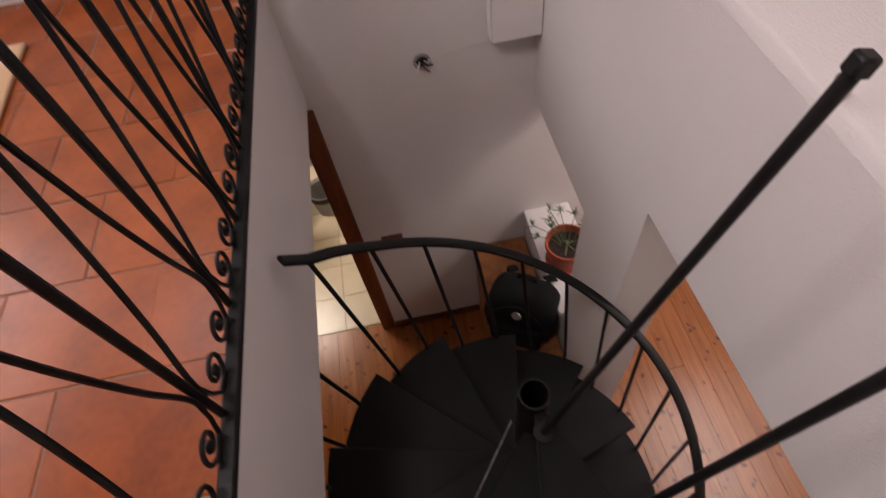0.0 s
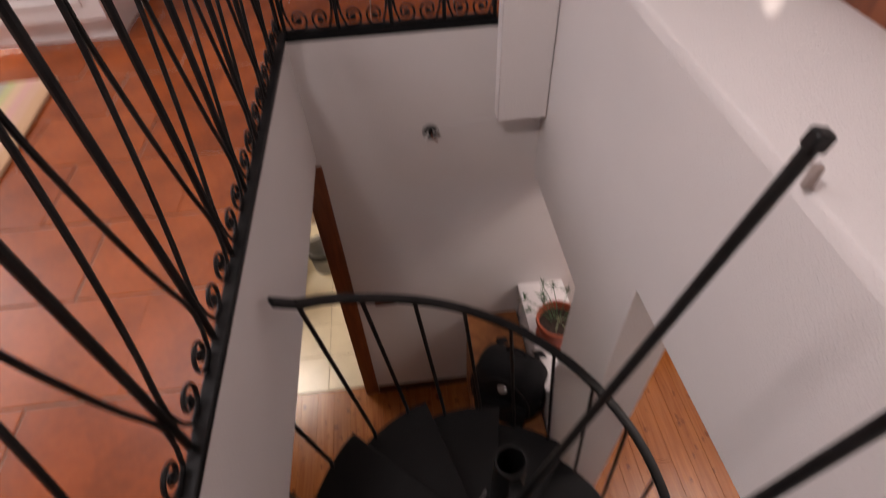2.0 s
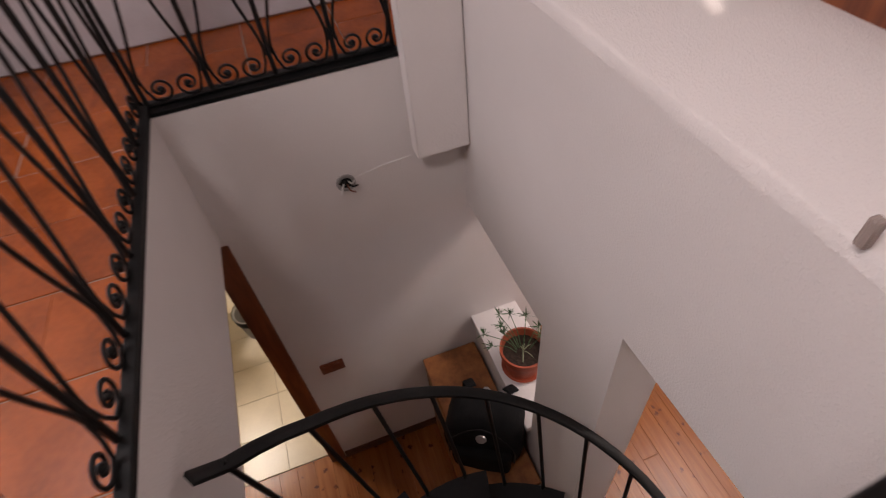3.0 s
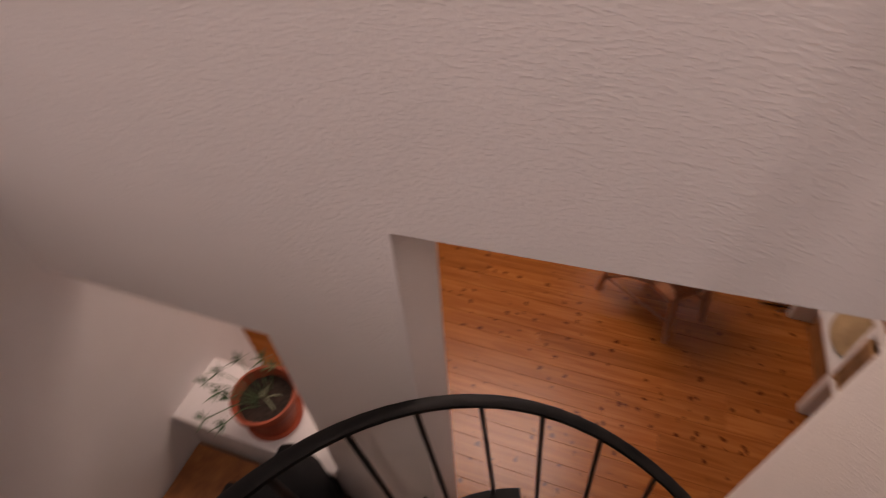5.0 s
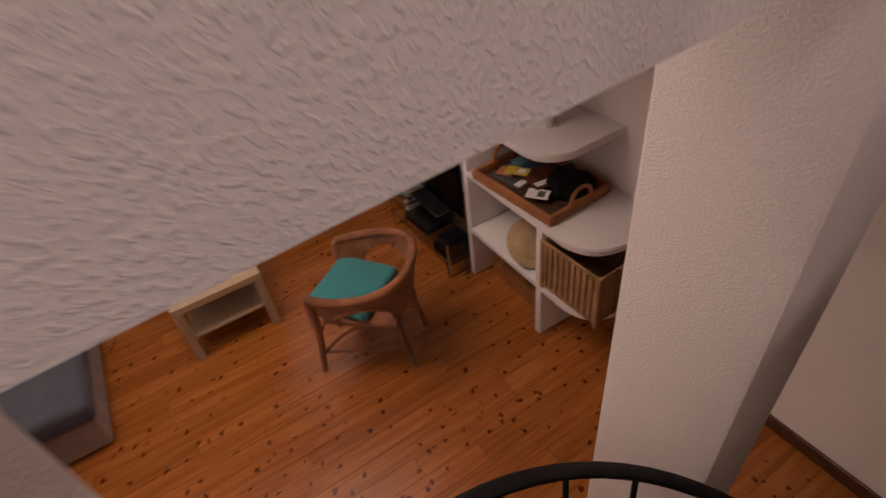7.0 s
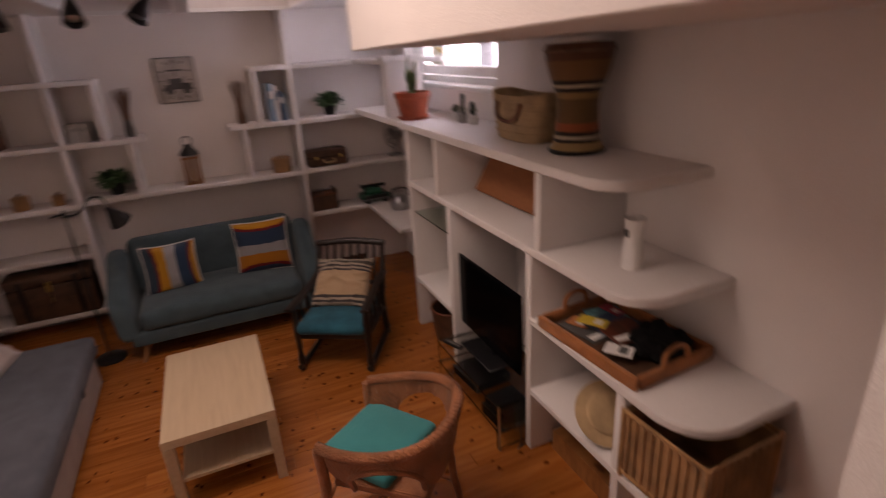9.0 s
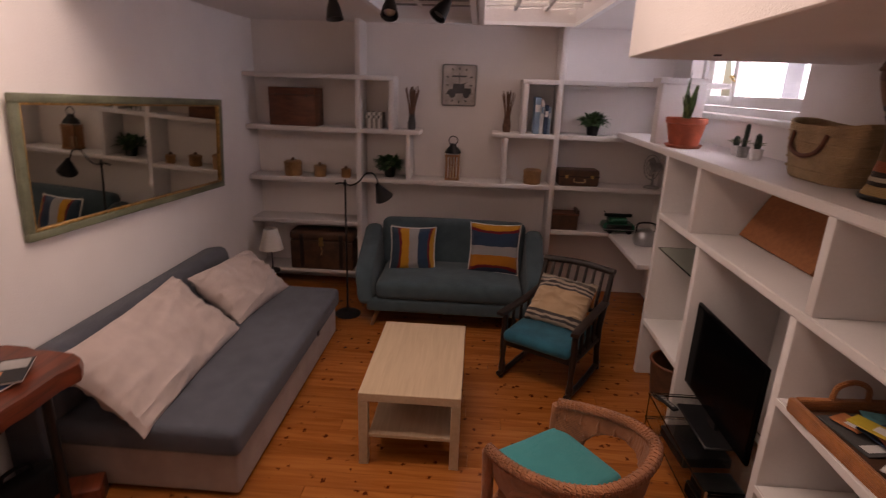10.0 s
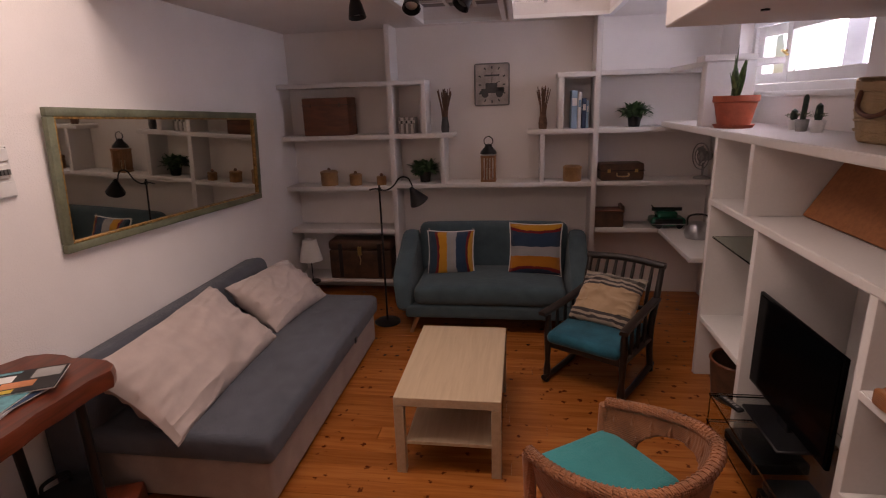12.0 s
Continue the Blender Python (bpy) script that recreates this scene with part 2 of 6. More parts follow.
M["darkwood"] = wood("black_stained_timber", (0.022, 0.013, 0.010), (0.010, 0.006, 0.005), (8, 8, 30), 0.38)
M["slabwood"] = wood("red_brown_slab", (0.165, 0.034, 0.013), (0.060, 0.013, 0.006), (26, 3, 26), 0.34)
M["crate"] = wood("reddish_wooden_case", (0.20, 0.065, 0.028), (0.11, 0.034, 0.015), (6, 6, 26), 0.5)
M["trunk"] = mat("dark_brown_leather", (0.085, 0.040, 0.022), 0.5, vary=0.4, scale=9, bump=0.3)
M["legwood"] = wood("oak_sofa_leg", (0.36, 0.17, 0.07), (0.25, 0.11, 0.04), (20, 20, 4), 0.4)
M["black"] = mat("black_plastic", (0.008, 0.008, 0.009), 0.38, vary=0.2, spec=0.3)
M["screen"] = mat("dark_glossy_screen", (0.002, 0.002, 0.0025), 0.16, vary=0.1, bump=0, spec=0.05)
M["cloth_black"] = weave("black_nylon", (0.006, 0.006, 0.007), 260, 0.75, 0.4)
M["pot"] = mat("terracotta_pot_clay", (0.37, 0.074, 0.032), 0.6, vary=0.2, scale=12, bump=0.2)
M["soil"] = mat("dark_potting_soil", (0.030, 0.018, 0.012), 0.95, vary=0.5, scale=60, bump=0.9, depth=0.006)
M["leaf"] = mat("green_leaf", (0.050, 0.115, 0.045), 0.5, vary=0.4, scale=20)
M["drygrass"] = mat("grey_green_blades", (0.20, 0.22, 0.13), 0.6, vary=0.4, scale=20)
M["succ"] = mat("variegated_succulent", (0.10, 0.16, 0.06), 0.45, vary=0.5, scale=30)
M["cactus"] = mat("dark_green_cactus", (0.012, 0.030, 0.018), 0.6, vary=0.3, scale=30)
M["white_pot"] = mat("white_glazed_ceramic", (0.74, 0.72, 0.70), 0.3, vary=0.04)
M["grey_pot"] = mat("grey_cement", (0.30, 0.29, 0.28), 0.8, vary=0.15)
M["cork"] = mat("brown_cork_board", (0.33, 0.125, 0.050), 0.85, vary=0.12, scale=50, fine=200, bump=0.4)
M["mirror"] = mat("silvered_mirror", (0.72, 0.71, 0.62), 0.02, 1.0, vary=0.0, bump=0)
M["mirframe"] = mat("sage_green_painted_wood", (0.155, 0.165, 0.105), 0.5, vary=0.25, scale=8, bump=0.2)
M["gilt"] = mat("worn_gilt_beading", (0.34, 0.19, 0.06), 0.4, 0.5, vary=0.4, scale=40)
# opaque dull brown stands in for panes with no daylight behind them
M["dull_pane"] = mat("dull_unlit_pane", (0.16, 0.13, 0.12), 0.4)
M["glass"] = glass("clear_glass")
M["acrylic"] = glass("clear_acrylic", (0.96, 0.98, 0.97), 0.03, 1.3)
M["greenglass"] = glass("greenish_shelf_glass", (0.78, 0.93, 0.86), 0.02)
M["upvc"] = mat("white_window_paint", (0.80, 0.79, 0.78), 0.35, vary=0.04)
M["brass"] = mat("brass", (0.60, 0.42, 0.15), 0.3, 0.9, vary=0.1)
M["chrome"] = mat("dull_silver_metal", (0.45, 0.45, 0.46), 0.3, 0.9, vary=0.1)
M["shade"] = mat("white_lampshade_cloth", (0.72, 0.68, 0.64), 0.8, vary=0.04, fine=200)
M["paper"] = mat("white_paper", (0.72, 0.70, 0.68), 0.7, vary=0.08)
M["ink"] = mat("dark_grey_print", (0.08, 0.08, 0.08), 0.7, vary=0.3)
M["clockface"] = mat("aged_cream_clock_face", (0.44, 0.39, 0.36), 0.5, vary=0.25, scale=9)
M["bluebook"] = mat("pale_blue_card", (0.22, 0.34, 0.46), 0.6, vary=0.15)
M["darkblue"] = mat("navy_card", (0.03, 0.06, 0.13), 0.6, vary=0.15)
M["yellow"] = mat("yellow_print", (0.60, 0.44, 0.05), 0.5, vary=0.1)
M["orange"] = mat("orange_print", (0.55, 0.20, 0.08), 0.5, vary=0.2)
M["teal_card"] = mat("teal_print", (0.10, 0.30, 0.34), 0.5, vary=0.3, scale=30)
M["red"] = mat("crimson_print", (0.32, 0.03, 0.05), 0.5, vary=0.2)
M["greenmetal"] = mat("bottle_green_enamel", (0.012, 0.10, 0.060), 0.25, vary=0.2)
M["twig"] = mat("dry_brown_twig", (0.16, 0.085, 0.055), 0.8, vary=0.4, scale=30)
M["brownplate"] = mat("brown_switch_plate", (0.17, 0.050, 0.026), 0.4, vary=0.1)
M["facade"] = stucco("pale_facade", (0.80, 0.78, 0.76), 20, 0.2)
M["facade_grey"] = stucco("grey_facade", (0.40, 0.40, 0.42), 20, 0.2)
M["curtain"] = weave("pale_grey_cloth", (0.56, 0.55, 0.58), 120, vary=0.06)
_rb = random.Random(6)
M["rug_bands"] = striped("cream_and_tan_woven_bands", [(k / 30, tuple(c * _rb.uniform(0.55, 1.0) for c in (0.66, 0.49, 0.34))) for k in range(30)], "Y", 0.95, 0.4)
M["drum"] = striped("carved_drum_wood", [(0.0, (0.03, 0.02, 0.015)), (0.05, (0.40, 0.27, 0.12)), (0.12, (0.03, 0.02, 0.015)), (0.15, (0.5, 0.44, 0.34)), (0.18, (0.03, 0.02, 0.015)), (0.22, (0.33, 0.09, 0.035)), (0.30, (0.15, 0.085, 0.035)), (0.52, (0.30, 0.18, 0.07)), (0.58, (0.03, 0.02, 0.015)), (0.62, (0.45, 0.38, 0.28)), (0.65, (0.03, 0.02, 0.015)), (0.69, (0.20, 0.10, 0.04)), (0.86, (0.12, 0.05, 0.03))], "Z", 0.6, 0.3)
M["stripeA"] = striped("mustard_navy_stripes", [(0.0, (0.025, 0.05, 0.08)), (0.24, (0.16, 0.012, 0.016)), (0.29, (0.48, 0.22, 0.02)), (0.45, (0.30, 0.29, 0.30)), (0.64, (0.02, 0.045, 0.09)), (0.84, (0.17, 0.012, 0.016)), (0.89, (0.50, 0.24, 0.025))], "X", lens=0.20)
M["stripeB"] = striped("navy_mustard_bands", [(0.0, (0.02, 0.04, 0.08)), (0.15, (0.17, 0.012, 0.016)), (0.21, (0.42, 0.15, 0.015)), (0.40, (0.30, 0.29, 0.30)), (0.57, (0.022, 0.045, 0.09)), (0.82, (0.17, 0.012, 0.016)), (0.87, (0.50, 0.23, 0.02))], "Z", lens=0.20)
M["stripeC"] = striped("sand_and_charcoal_stripes", [(0.0, (0.07, 0.06, 0.055)), (0.05, (0.35, 0.28, 0.22)), (0.09, (0.06, 0.05, 0.05)), (0.13, (0.35, 0.28, 0.22)), (0.17, (0.06, 0.05, 0.05)), (0.22, (0.42, 0.29, 0.18)), (0.70, (0.06, 0.05, 0.05)), (0.74, (0.33, 0.27, 0.22)), (0.78, (0.06, 0.05, 0.05)), (0.82, (0.33, 0.27, 0.22)), (0.86, (0.08, 0.07, 0.06)), (0.92, (0.3, 0.25, 0.2))], "Z")

# ---------------------------------------------------------------- makers


def part(name, bm, material, parent=None, label="", smooth=True, kind="", category=""):
    me = bpy.data.meshes.new(name)
    bmesh.ops.recalc_face_normals(bm, faces=bm.faces)
    bm.to_mesh(me)
    bm.free()
    if smooth:
        for p in me.polygons:
            p.use_smooth = True
        me.set_sharp_from_angle(angle=radians(38))
    me.materials.append(M[material] if isinstance(material, str) else material)
    ob = new(name, me)
    if parent:
        ob.parent = parent
    return tagged(ob, label, category, "", kind)


def again(ob, m, parent=None):
    """Another object on the same mesh."""
    o = bpy.data.objects.new(ob.name.split(".")[0], ob.data)
    scene.collection.objects.link(o)
    o.parent = parent or ob.parent
    o.matrix_basis = m
    if ob.get("label"):
        o["label"] = ob["label"]
    return o


def thing(name, x, y, z, label, category, rz=0.0, group="", rx=0.0, ry=0.0):
    ob = new(name)
    ob.empty_display_size = 0.1
    ob.matrix_basis = pose(x, y, z, rx, ry, rz)
    return tagged(ob, label, category, group)


def box(x0, x1, y0, y1, z0, z1, bev=0.0, seg=2, bm=None, taper=0.0):
    own = bmesh.new()
    bmesh.ops.create_cube(own, size=1)
    for v in own.verts:
        k = 1 - taper * (0.5 - v.co.z)
        v.co = Vector(((x0 + x1) / 2 + v.co.x * k * (x1 - x0), (y0 + y1) / 2 + v.co.y * k * (y1 - y0), (z0 + z1) / 2 + v.co.z * (z1 - z0)))
    if bev:
        bmesh.ops.bevel(own, geom=own.edges[:], offset=bev, segments=seg, affect="EDGES", profile=0.5)
    return join(bm, own) if bm else own


def join(bm, other):
    """Adds other's faces to bm."""
    back = {v: bm.verts.new(v.co) for v in other.verts}
    for f in other.faces:
        bm.faces.new([back[v] for v in f.verts])
    other.free()
    return bm


def moved(bm, m):
    bmesh.ops.transform(bm, matrix=m, verts=bm.verts)
    return bm


def tube(points, r, seg=8, closed=False, bm=None, cap=True):
    """A round rod along points; r is one radius or one for each point."""
    bm = bm or bmesh.new()
    pts = [Vector(p) for p in points]
    n = len(pts)
    rad = r if isinstance(r, (list, tuple)) else [r] * n
    rings, side = [], None
    for i, p in enumerate(pts):
        a = pts[(i - 1) % n] if closed or i else p
        b = pts[(i + 1) % n] if closed or i < n - 1 else p
        d = (b - a).normalized()
        if side is None:
            side = d.orthogonal().normalized()
        side = (side - d * side.dot(d)).normalized()
        up = d.cross(side)
        rings.append([bm.verts.new(p + (side * math.cos(t) + up * math.sin(t)) * rad[i]) for t in (math.tau * k / seg for k in range(seg))])
    for i in range(n if closed else n - 1):
        a, b = rings[i], rings[(i + 1) % n]
        for k in range(seg):
            bm.faces.new((a[k], a[(k + 1) % seg], b[(k + 1) % seg], b[k]))
    if cap and not closed:
        bm.faces.new(rings[0][::-1])
        bm.faces.new(rings[-1])
    return bm


def strip(points, w, h, bm=None):
    """A flat bar, w across and h high, along points."""
    bm = bm or bmesh.new()
    pts = [Vector(p) for p in points]
    rings = []
    for i, p in enumerate(pts):
        d = (pts[min(i + 1, len(pts) - 1)] - pts[max(i - 1, 0)]).normalized()
        s = d.cross(Vector((0, 0, 1))).normalized()
        u = s.cross(d)
        rings.append([bm.verts.new(p + s * a * w / 2 + u * b * h / 2) for a, b in ((-1, -1), (1, -1), (1, 0.6), (0.7, 1), (-0.7, 1), (-1, 0.6))])
    for a, b in zip(rings, rings[1:]):
        for k in range(6):
            bm.faces.new((a[k], a[(k + 1) % 6], b[(k + 1) % 6], b[k]))
    bm.faces.new(rings[0][::-1])
    bm.faces.new(rings[-1])
    return bm


def lathe(profile, seg=24, bm=None, at=(0, 0, 0), squash=1.0):
    bm = bm or bmesh.new()
    rings = []
    for r, z in profile:
        if r < 1e-5:
            rings.append([bm.verts.new((at[0], at[1], at[2] + z))])
        else:
            rings.append([bm.verts.new((at[0] + r * math.cos(t), at[1] + squash * r * math.sin(t), at[2] + z)) for t in (math.tau * k / seg for k in range(seg))])
    for a, b in zip(rings, rings[1:]):
        for k in range(seg):
            q = [a[k % len(a)], a[(k + 1) % len(a)], b[(k + 1) % len(b)], b[k % len(b)]]
            q = list(dict.fromkeys(q))
            if len(q) > 2:
                bm.faces.new(q)
    return bm


def pillow(w, h, d, n=14, seed=0, crumple=0.012, square=3.0):
    """A stuffed cushion standing in the xz plane, w wide, h high, d thick, with pulled corners."""
    bm = bmesh.new()
    grid = {}
    for s in (1, -1):
        for i in range(n + 1):
            for j in range(n + 1):
                u, v = 2 * i / n - 1, 2 * j / n - 1
                edge = max(abs(u), abs(v)) == 1
                if s == -1 and edge:
                    grid[s, i, j] = grid[1, i, j]
                    continue
                pull = 1 - 0.07 * (1 - abs(v) ** 2) * abs(u) ** 3
                pull2 = 1 - 0.07 * (1 - abs(u) ** 2) * abs(v) ** 3
                t = (1 - abs(u) ** square) * (1 - abs(v) ** square)
                k = noise.noise(Vector((u * 1.7 + seed, v * 1.7, s * 2.0 + seed)))
                k2 = 0.6 * noise.noise(Vector((u * 3 + seed, v * 3 + 9, s)))
                fold = 1 - abs(noise.noise(Vector((u * 1.5 + v * 0.8 + seed, v * 1.9 - u * 0.9, s + 4)))) * 4.2
                fold2 = 1 - abs(noise.noise(Vector((u * 0.9 - v * 2.4 + seed * 1.7, v * 0.8 + u * 0.5, s + 9)))) * 6.5
                k2 += 1.0 * max(0, fold) + 1.3 * max(0, fold2) * max(abs(u), abs(v)) ** 1.5
                grid[s, i, j] = bm.verts.new((u * w / 2 * pull, s * (d / 2 * t ** 0.55 + crumple * (k * 2 + k2) * (0 if edge else 1)), v * h / 2 * pull2))
    for s in (1, -1):
        for i in range(n):
            for j in range(n):
                q = [grid[s, i, j], grid[s, i + 1, j], grid[s, i + 1, j + 1], grid[s, i, j + 1]]
                q = list(dict.fromkeys(q))
                if len(q) > 2:
                    bm.faces.new(q if s == -1 else q[::-1])
    return bm


def soft(x0, x1, y0, y1, z0, z1, r=0.05, puff=0.0, n=10):
    """An upholstered block: rounded edges, slightly crowned top."""
    bm = box(x0, x1, y0, y1, z0, z1, r, 4)
    bmesh.ops.subdivide_edges(bm, edges=[e for e in bm.edges if e.calc_length() > 0.12], cuts=3, use_grid_fill=True)
    for v in bm.verts:
        u = (v.co.x - (x0 + x1) / 2) / ((x1 - x0) / 2)
        w = (v.co.y - (y0 + y1) / 2) / ((y1 - y0) / 2)
        if v.co.z > (z0 + z1) / 2:
            v.co.z += puff * (1 - u * u) * (1 - w * w)
        v.co += Vector((0, 0, 1)) * 0.003 * noise.noise(v.co * 6)
    return bm


def smoothed(points, steps=6, closed=False):
    """A Catmull-Rom line through the points."""
    p = [Vector(q) for q in points]
    out = []
    n = len(p)
    for i in range(n if closed else n - 1):
        a, b, c, d = (p[(i + k) % n] if closed else p[max(0, min(n - 1, i + k))] for k in (-1, 0, 1, 2))
        for s in range(steps):
            t = s / steps
            out.append(0.5 * (2 * b + (c - a) * t + (2 * a - 5 * b + 4 * c - d) * t * t + (3 * b - a - 3 * c + d) * t ** 3))
    if not closed:
        out.append(p[-1])
    return out


def leafy(count, length, width, spread, seed, droop=0.3, rise=1.0, start=0.0):
    """Many bent blades from one root."""
    rnd = random.Random(seed)
    bm = bmesh.new()
    for _ in range(count):
        a = rnd.uniform(0, math.tau)
        tilt = rnd.uniform(0.1, 1.0) * spread
        ln = length * rnd.uniform(0.6, 1.1)
        out = Vector((math.cos(a), math.sin(a), 0))
        sidev = Vector((-math.sin(a), math.cos(a), 0))
        root = out * rnd.uniform(0, start) + Vector((0, 0, rnd.uniform(-0.2, 0.5) * start))
        prev = None
        for k in range(5):
            t = k / 4
            c = root + out * (ln * t * math.sin(tilt)) + Vector((0, 0, rise * ln * (t * math.cos(tilt) - droop * t * t)))
            w = width * (math.sin(math.pi * (0.15 + 0.85 * t)) + 0.08)
            row = (bm.verts.new(c + sidev * w / 2), bm.verts.new(c - sidev * w / 2 + Vector((0, 0, 0.002))))
            if prev:
                bm.faces.new((prev[0], prev[1], row[1], row[0]))
            prev = row
    return bm


# ---------------------------------------------------------------- plan
ROOM_L, ROOM_R, ROOM_B = -2.20, 1.81, 5.00       # side walls and end wall of the living room
SPLIT_N, SPLIT_F = -0.448, -0.27                 # faces of the wall between stairs and living room
HALL_L, HALL_S = -1.41, -2.70                    # stair hall
UP = 2.686                                       # upper floor
CEIL = 2.57
LINTEL = 2.388
LEDGE = 3.02


def wall(name, x0, x1, y0, y1, z0, z1, material, label, holes=(), axis="x"):
    """A wall of plain boxes round rectangular openings. holes: (from, to, bottom, top) along axis."""
    lo, hi = (x0, x1) if axis == "x" else (y0, y1)
    cuts = sorted({lo, hi, *(h[0] for h in holes), *(h[1] for h in holes)})
    bm = bmesh.new()
    for a, b in zip(cuts, cuts[1:]):
        zs = [(z0, z1)]
        for h0, h1, hb, ht in holes:
            if h0 <= a and b <= h1:
                zs = [q for s, e in zs for q in ((s, min(e, hb)), (max(s, ht), e)) if q[1] - q[0] > 1e-4]
        for s, e in zs:
            box(a, b, y0, y1, s, e, bm=bm) if axis == "x" else box(x0, x1, a, b, s, e, bm=bm)
    bmesh.ops.remove_doubles(bm, verts=bm.verts, dist=1e-5)
    seen = {}
    for f in bm.faces:
        seen.setdefault(tuple(round(v, 4) for v in f.calc_center_median()), []).append(f)
    bmesh.ops.delete(bm, geom=[f for fs in seen.values() if len(fs) > 1 for f in fs], context="FACES_ONLY")
    return part(name, bm, material, None, label, False, "structure", "wall")


# living room shell
wall("wall_west", ROOM_L - 0.25, ROOM_L, SPLIT_F, ROOM_B, 0, 2.9, "plaster", "white plastered side wall of the living room", axis="y")
wall("wall_north", ROOM_L - 0.25, ROOM_R + 0.25, ROOM_B, ROOM_B + 0.25, 0, 2.9, "plaster", "white plastered end wall behind the shelves")
wall("wall_east", ROOM_R, ROOM_R + 0.28, HALL_S, ROOM_B, 0, 2.9, "plaster", "white plastered wall with a small high window", [(2.86, 4.58, 1.89, 2.42)], "y")
# wall between stairs and living room, up to the ledge of the upper floor
wall("wall_split", HALL_L, 0.54, SPLIT_N, SPLIT_F, 0, LEDGE - 0.03, "stucco", "rough white stucco wall beside the spiral stair, with a doorway and a hatch",
     [(HALL_L, -0.71, 1.06, 1.94), (-0.342, 0.54, 0, LINTEL)])
wall("wall_split_west", ROOM_L, HALL_L - 0.10, SPLIT_N, SPLIT_F, 0, 2.9, "plaster", "white plastered wall beside the hatch")
_w = bpy.data.objects["wall_split"].data
for v in _w.vertices:
    if abs(v.co.z - LINTEL) < 1e-3 and v.co.x > 0.5:
        v.co.z = LINTEL + 0.055
part("pillar", box(0.54, 0.725, SPLIT_N - 0.002, -0.14, 0, LEDGE - 0.03, 0.012, 2), "stucco", None, "rough white stucco pillar between doorway and passage", kind="structure", category="pillar")
wall("wall_over_passage", 0.725, ROOM_R, SPLIT_N, -0.14, 2.243, LEDGE - 0.03, "stucco", "white stucco beam over the passage")
_lg = box(HALL_L - 0.09, ROOM_R, SPLIT_N - 0.0006, 0.0, LEDGE - 0.03, LEDGE)
bmesh.ops.bevel(_lg, geom=[e for e in _lg.edges if all(v.co.z > LEDGE - 0.001 and v.co.y < SPLIT_N + 0.01 for v in e.verts)], offset=0.008, segments=2, affect="EDGES", profile=0.5)
bmesh.ops.subdivide_edges(_lg, edges=[e for e in _lg.edges if e.calc_length() > 1.0], cuts=90)
for v in _lg.verts:
    if v.co.y < SPLIT_N + 0.03 and v.co.z > LEDGE - 0.028:
        k = (v.co.z - LEDGE + 0.03) / 0.03
        v.co.y += k * (0.010 * noise.noise(Vector((v.co.x * 3.5, 7, 0))) + 0.006 * noise.noise(Vector((v.co.x * 14, 1, 0))) + 0.004 * noise.noise(Vector((v.co.x * 40, 5, 0))) + 0.006)
        v.co.z += 0.005 * noise.noise(Vector((v.co.x * 15, 9, 0)))
part("ledge", _lg, "stucco", None, "bright white plaster ledge on top of the stair wall", kind="structure", category="ledge")
_bx = box(0.735, ROOM_R, -0.14, 2.496, 2.183, 3.80, 0.006, 1)
for v in _bx.verts:
    if v.co.z < 2.3:
        v.co.z += 0.022 * (2.496 - v.co.y)
part("boxing", _bx, "plaster", None, "white plastered boxed-in lower ceiling beside the window wall", kind="structure", category="ceiling")
_sp = bmesh.new()
lathe([(0.0, 0.0), (0.016, 0.0), (0.016, -0.006), (0.0, -0.006)], 14, _sp, (0.98, 2.05, 2.183))
part("boxing_spotlight", _sp, "black", None, "small dark round downlight set in the boxed ceiling", kind="structure", category="light")

# hall and bathroom shells
wall("wall_hall_west", HALL_L - 0.10, HALL_L, HALL_S, -0.02, 0, UP - 0.018, "stucco", "white stucco wall of the stair hall with a bathroom doorway", [(-2.34, -1.50, 0, 2.05)], "y")
wall("wall_hall_south", HALL_L - 2.2, ROOM_R, HALL_S - 0.2, HALL_S, 0, 2.14, "plaster", "white plastered rear wall of the stair hall")
wall("wall_bath_west", -3.55, -3.45, HALL_S, -0.9, 0, 2.15, "cream_wall", "cream tiled bathroom wall", axis="y")
wall("wall_bath_north", -3.45, HALL_L - 0.10, -1.0, -0.9, 0, 2.15, "cream_wall", "cream tiled bathroom wall")

# ceilings: near strip a little lower, with its skylight; far part with two skylights
SKY = [(-0.75, -0.08, 3.15, 4.62), (0.02, 0.80, 3.15, 4.62)]


def slab_round(name, x0, x1, y0, y1, z0, z1, holes, material, label):
    bm = bmesh.new()
    xs = sorted({x0, x1, *(h[0] for h in holes), *(h[1] for h in holes)})
    ys = sorted({y0, y1, *(h[2] for h in holes), *(h[3] for h in holes)})
    for a, b in zip(xs, xs[1:]):
        for c, d in zip(ys, ys[1:]):
            if not any(h[0] <= a and b <= h[1] and h[2] <= c and d <= h[3] for h in holes):
                box(a, b, c, d, z0, z1, bm=bm)
    return part(name, bm, material, None, label, False, "structure", "ceiling")


slab_round("ceiling_far", ROOM_L, ROOM_R, 2.50, ROOM_B, CEIL, CEIL + 0.14, SKY, "ceiling", "white painted ceiling with two glazed skylights")
slab_round("ceiling_near", ROOM_L, ROOM_R, SPLIT_F, 0.40, 2.86, 2.98, [], "ceiling", "white painted ceiling nearer the stairs")
# light well over the near half of the room
slab_round("ceiling_well", ROOM_L, 0.735, 0.40, 2.50, 3.70, 3.80, [(-1.47, 0.23, 1.12, 2.32)], "ceiling", "white ceiling of the light well with its rooflight")
wall("wall_well_west", ROOM_L - 0.25, ROOM_L, SPLIT_F, 2.50, 2.9, 3.80, "plaster", "white upper side wall of the light well", axis="y")
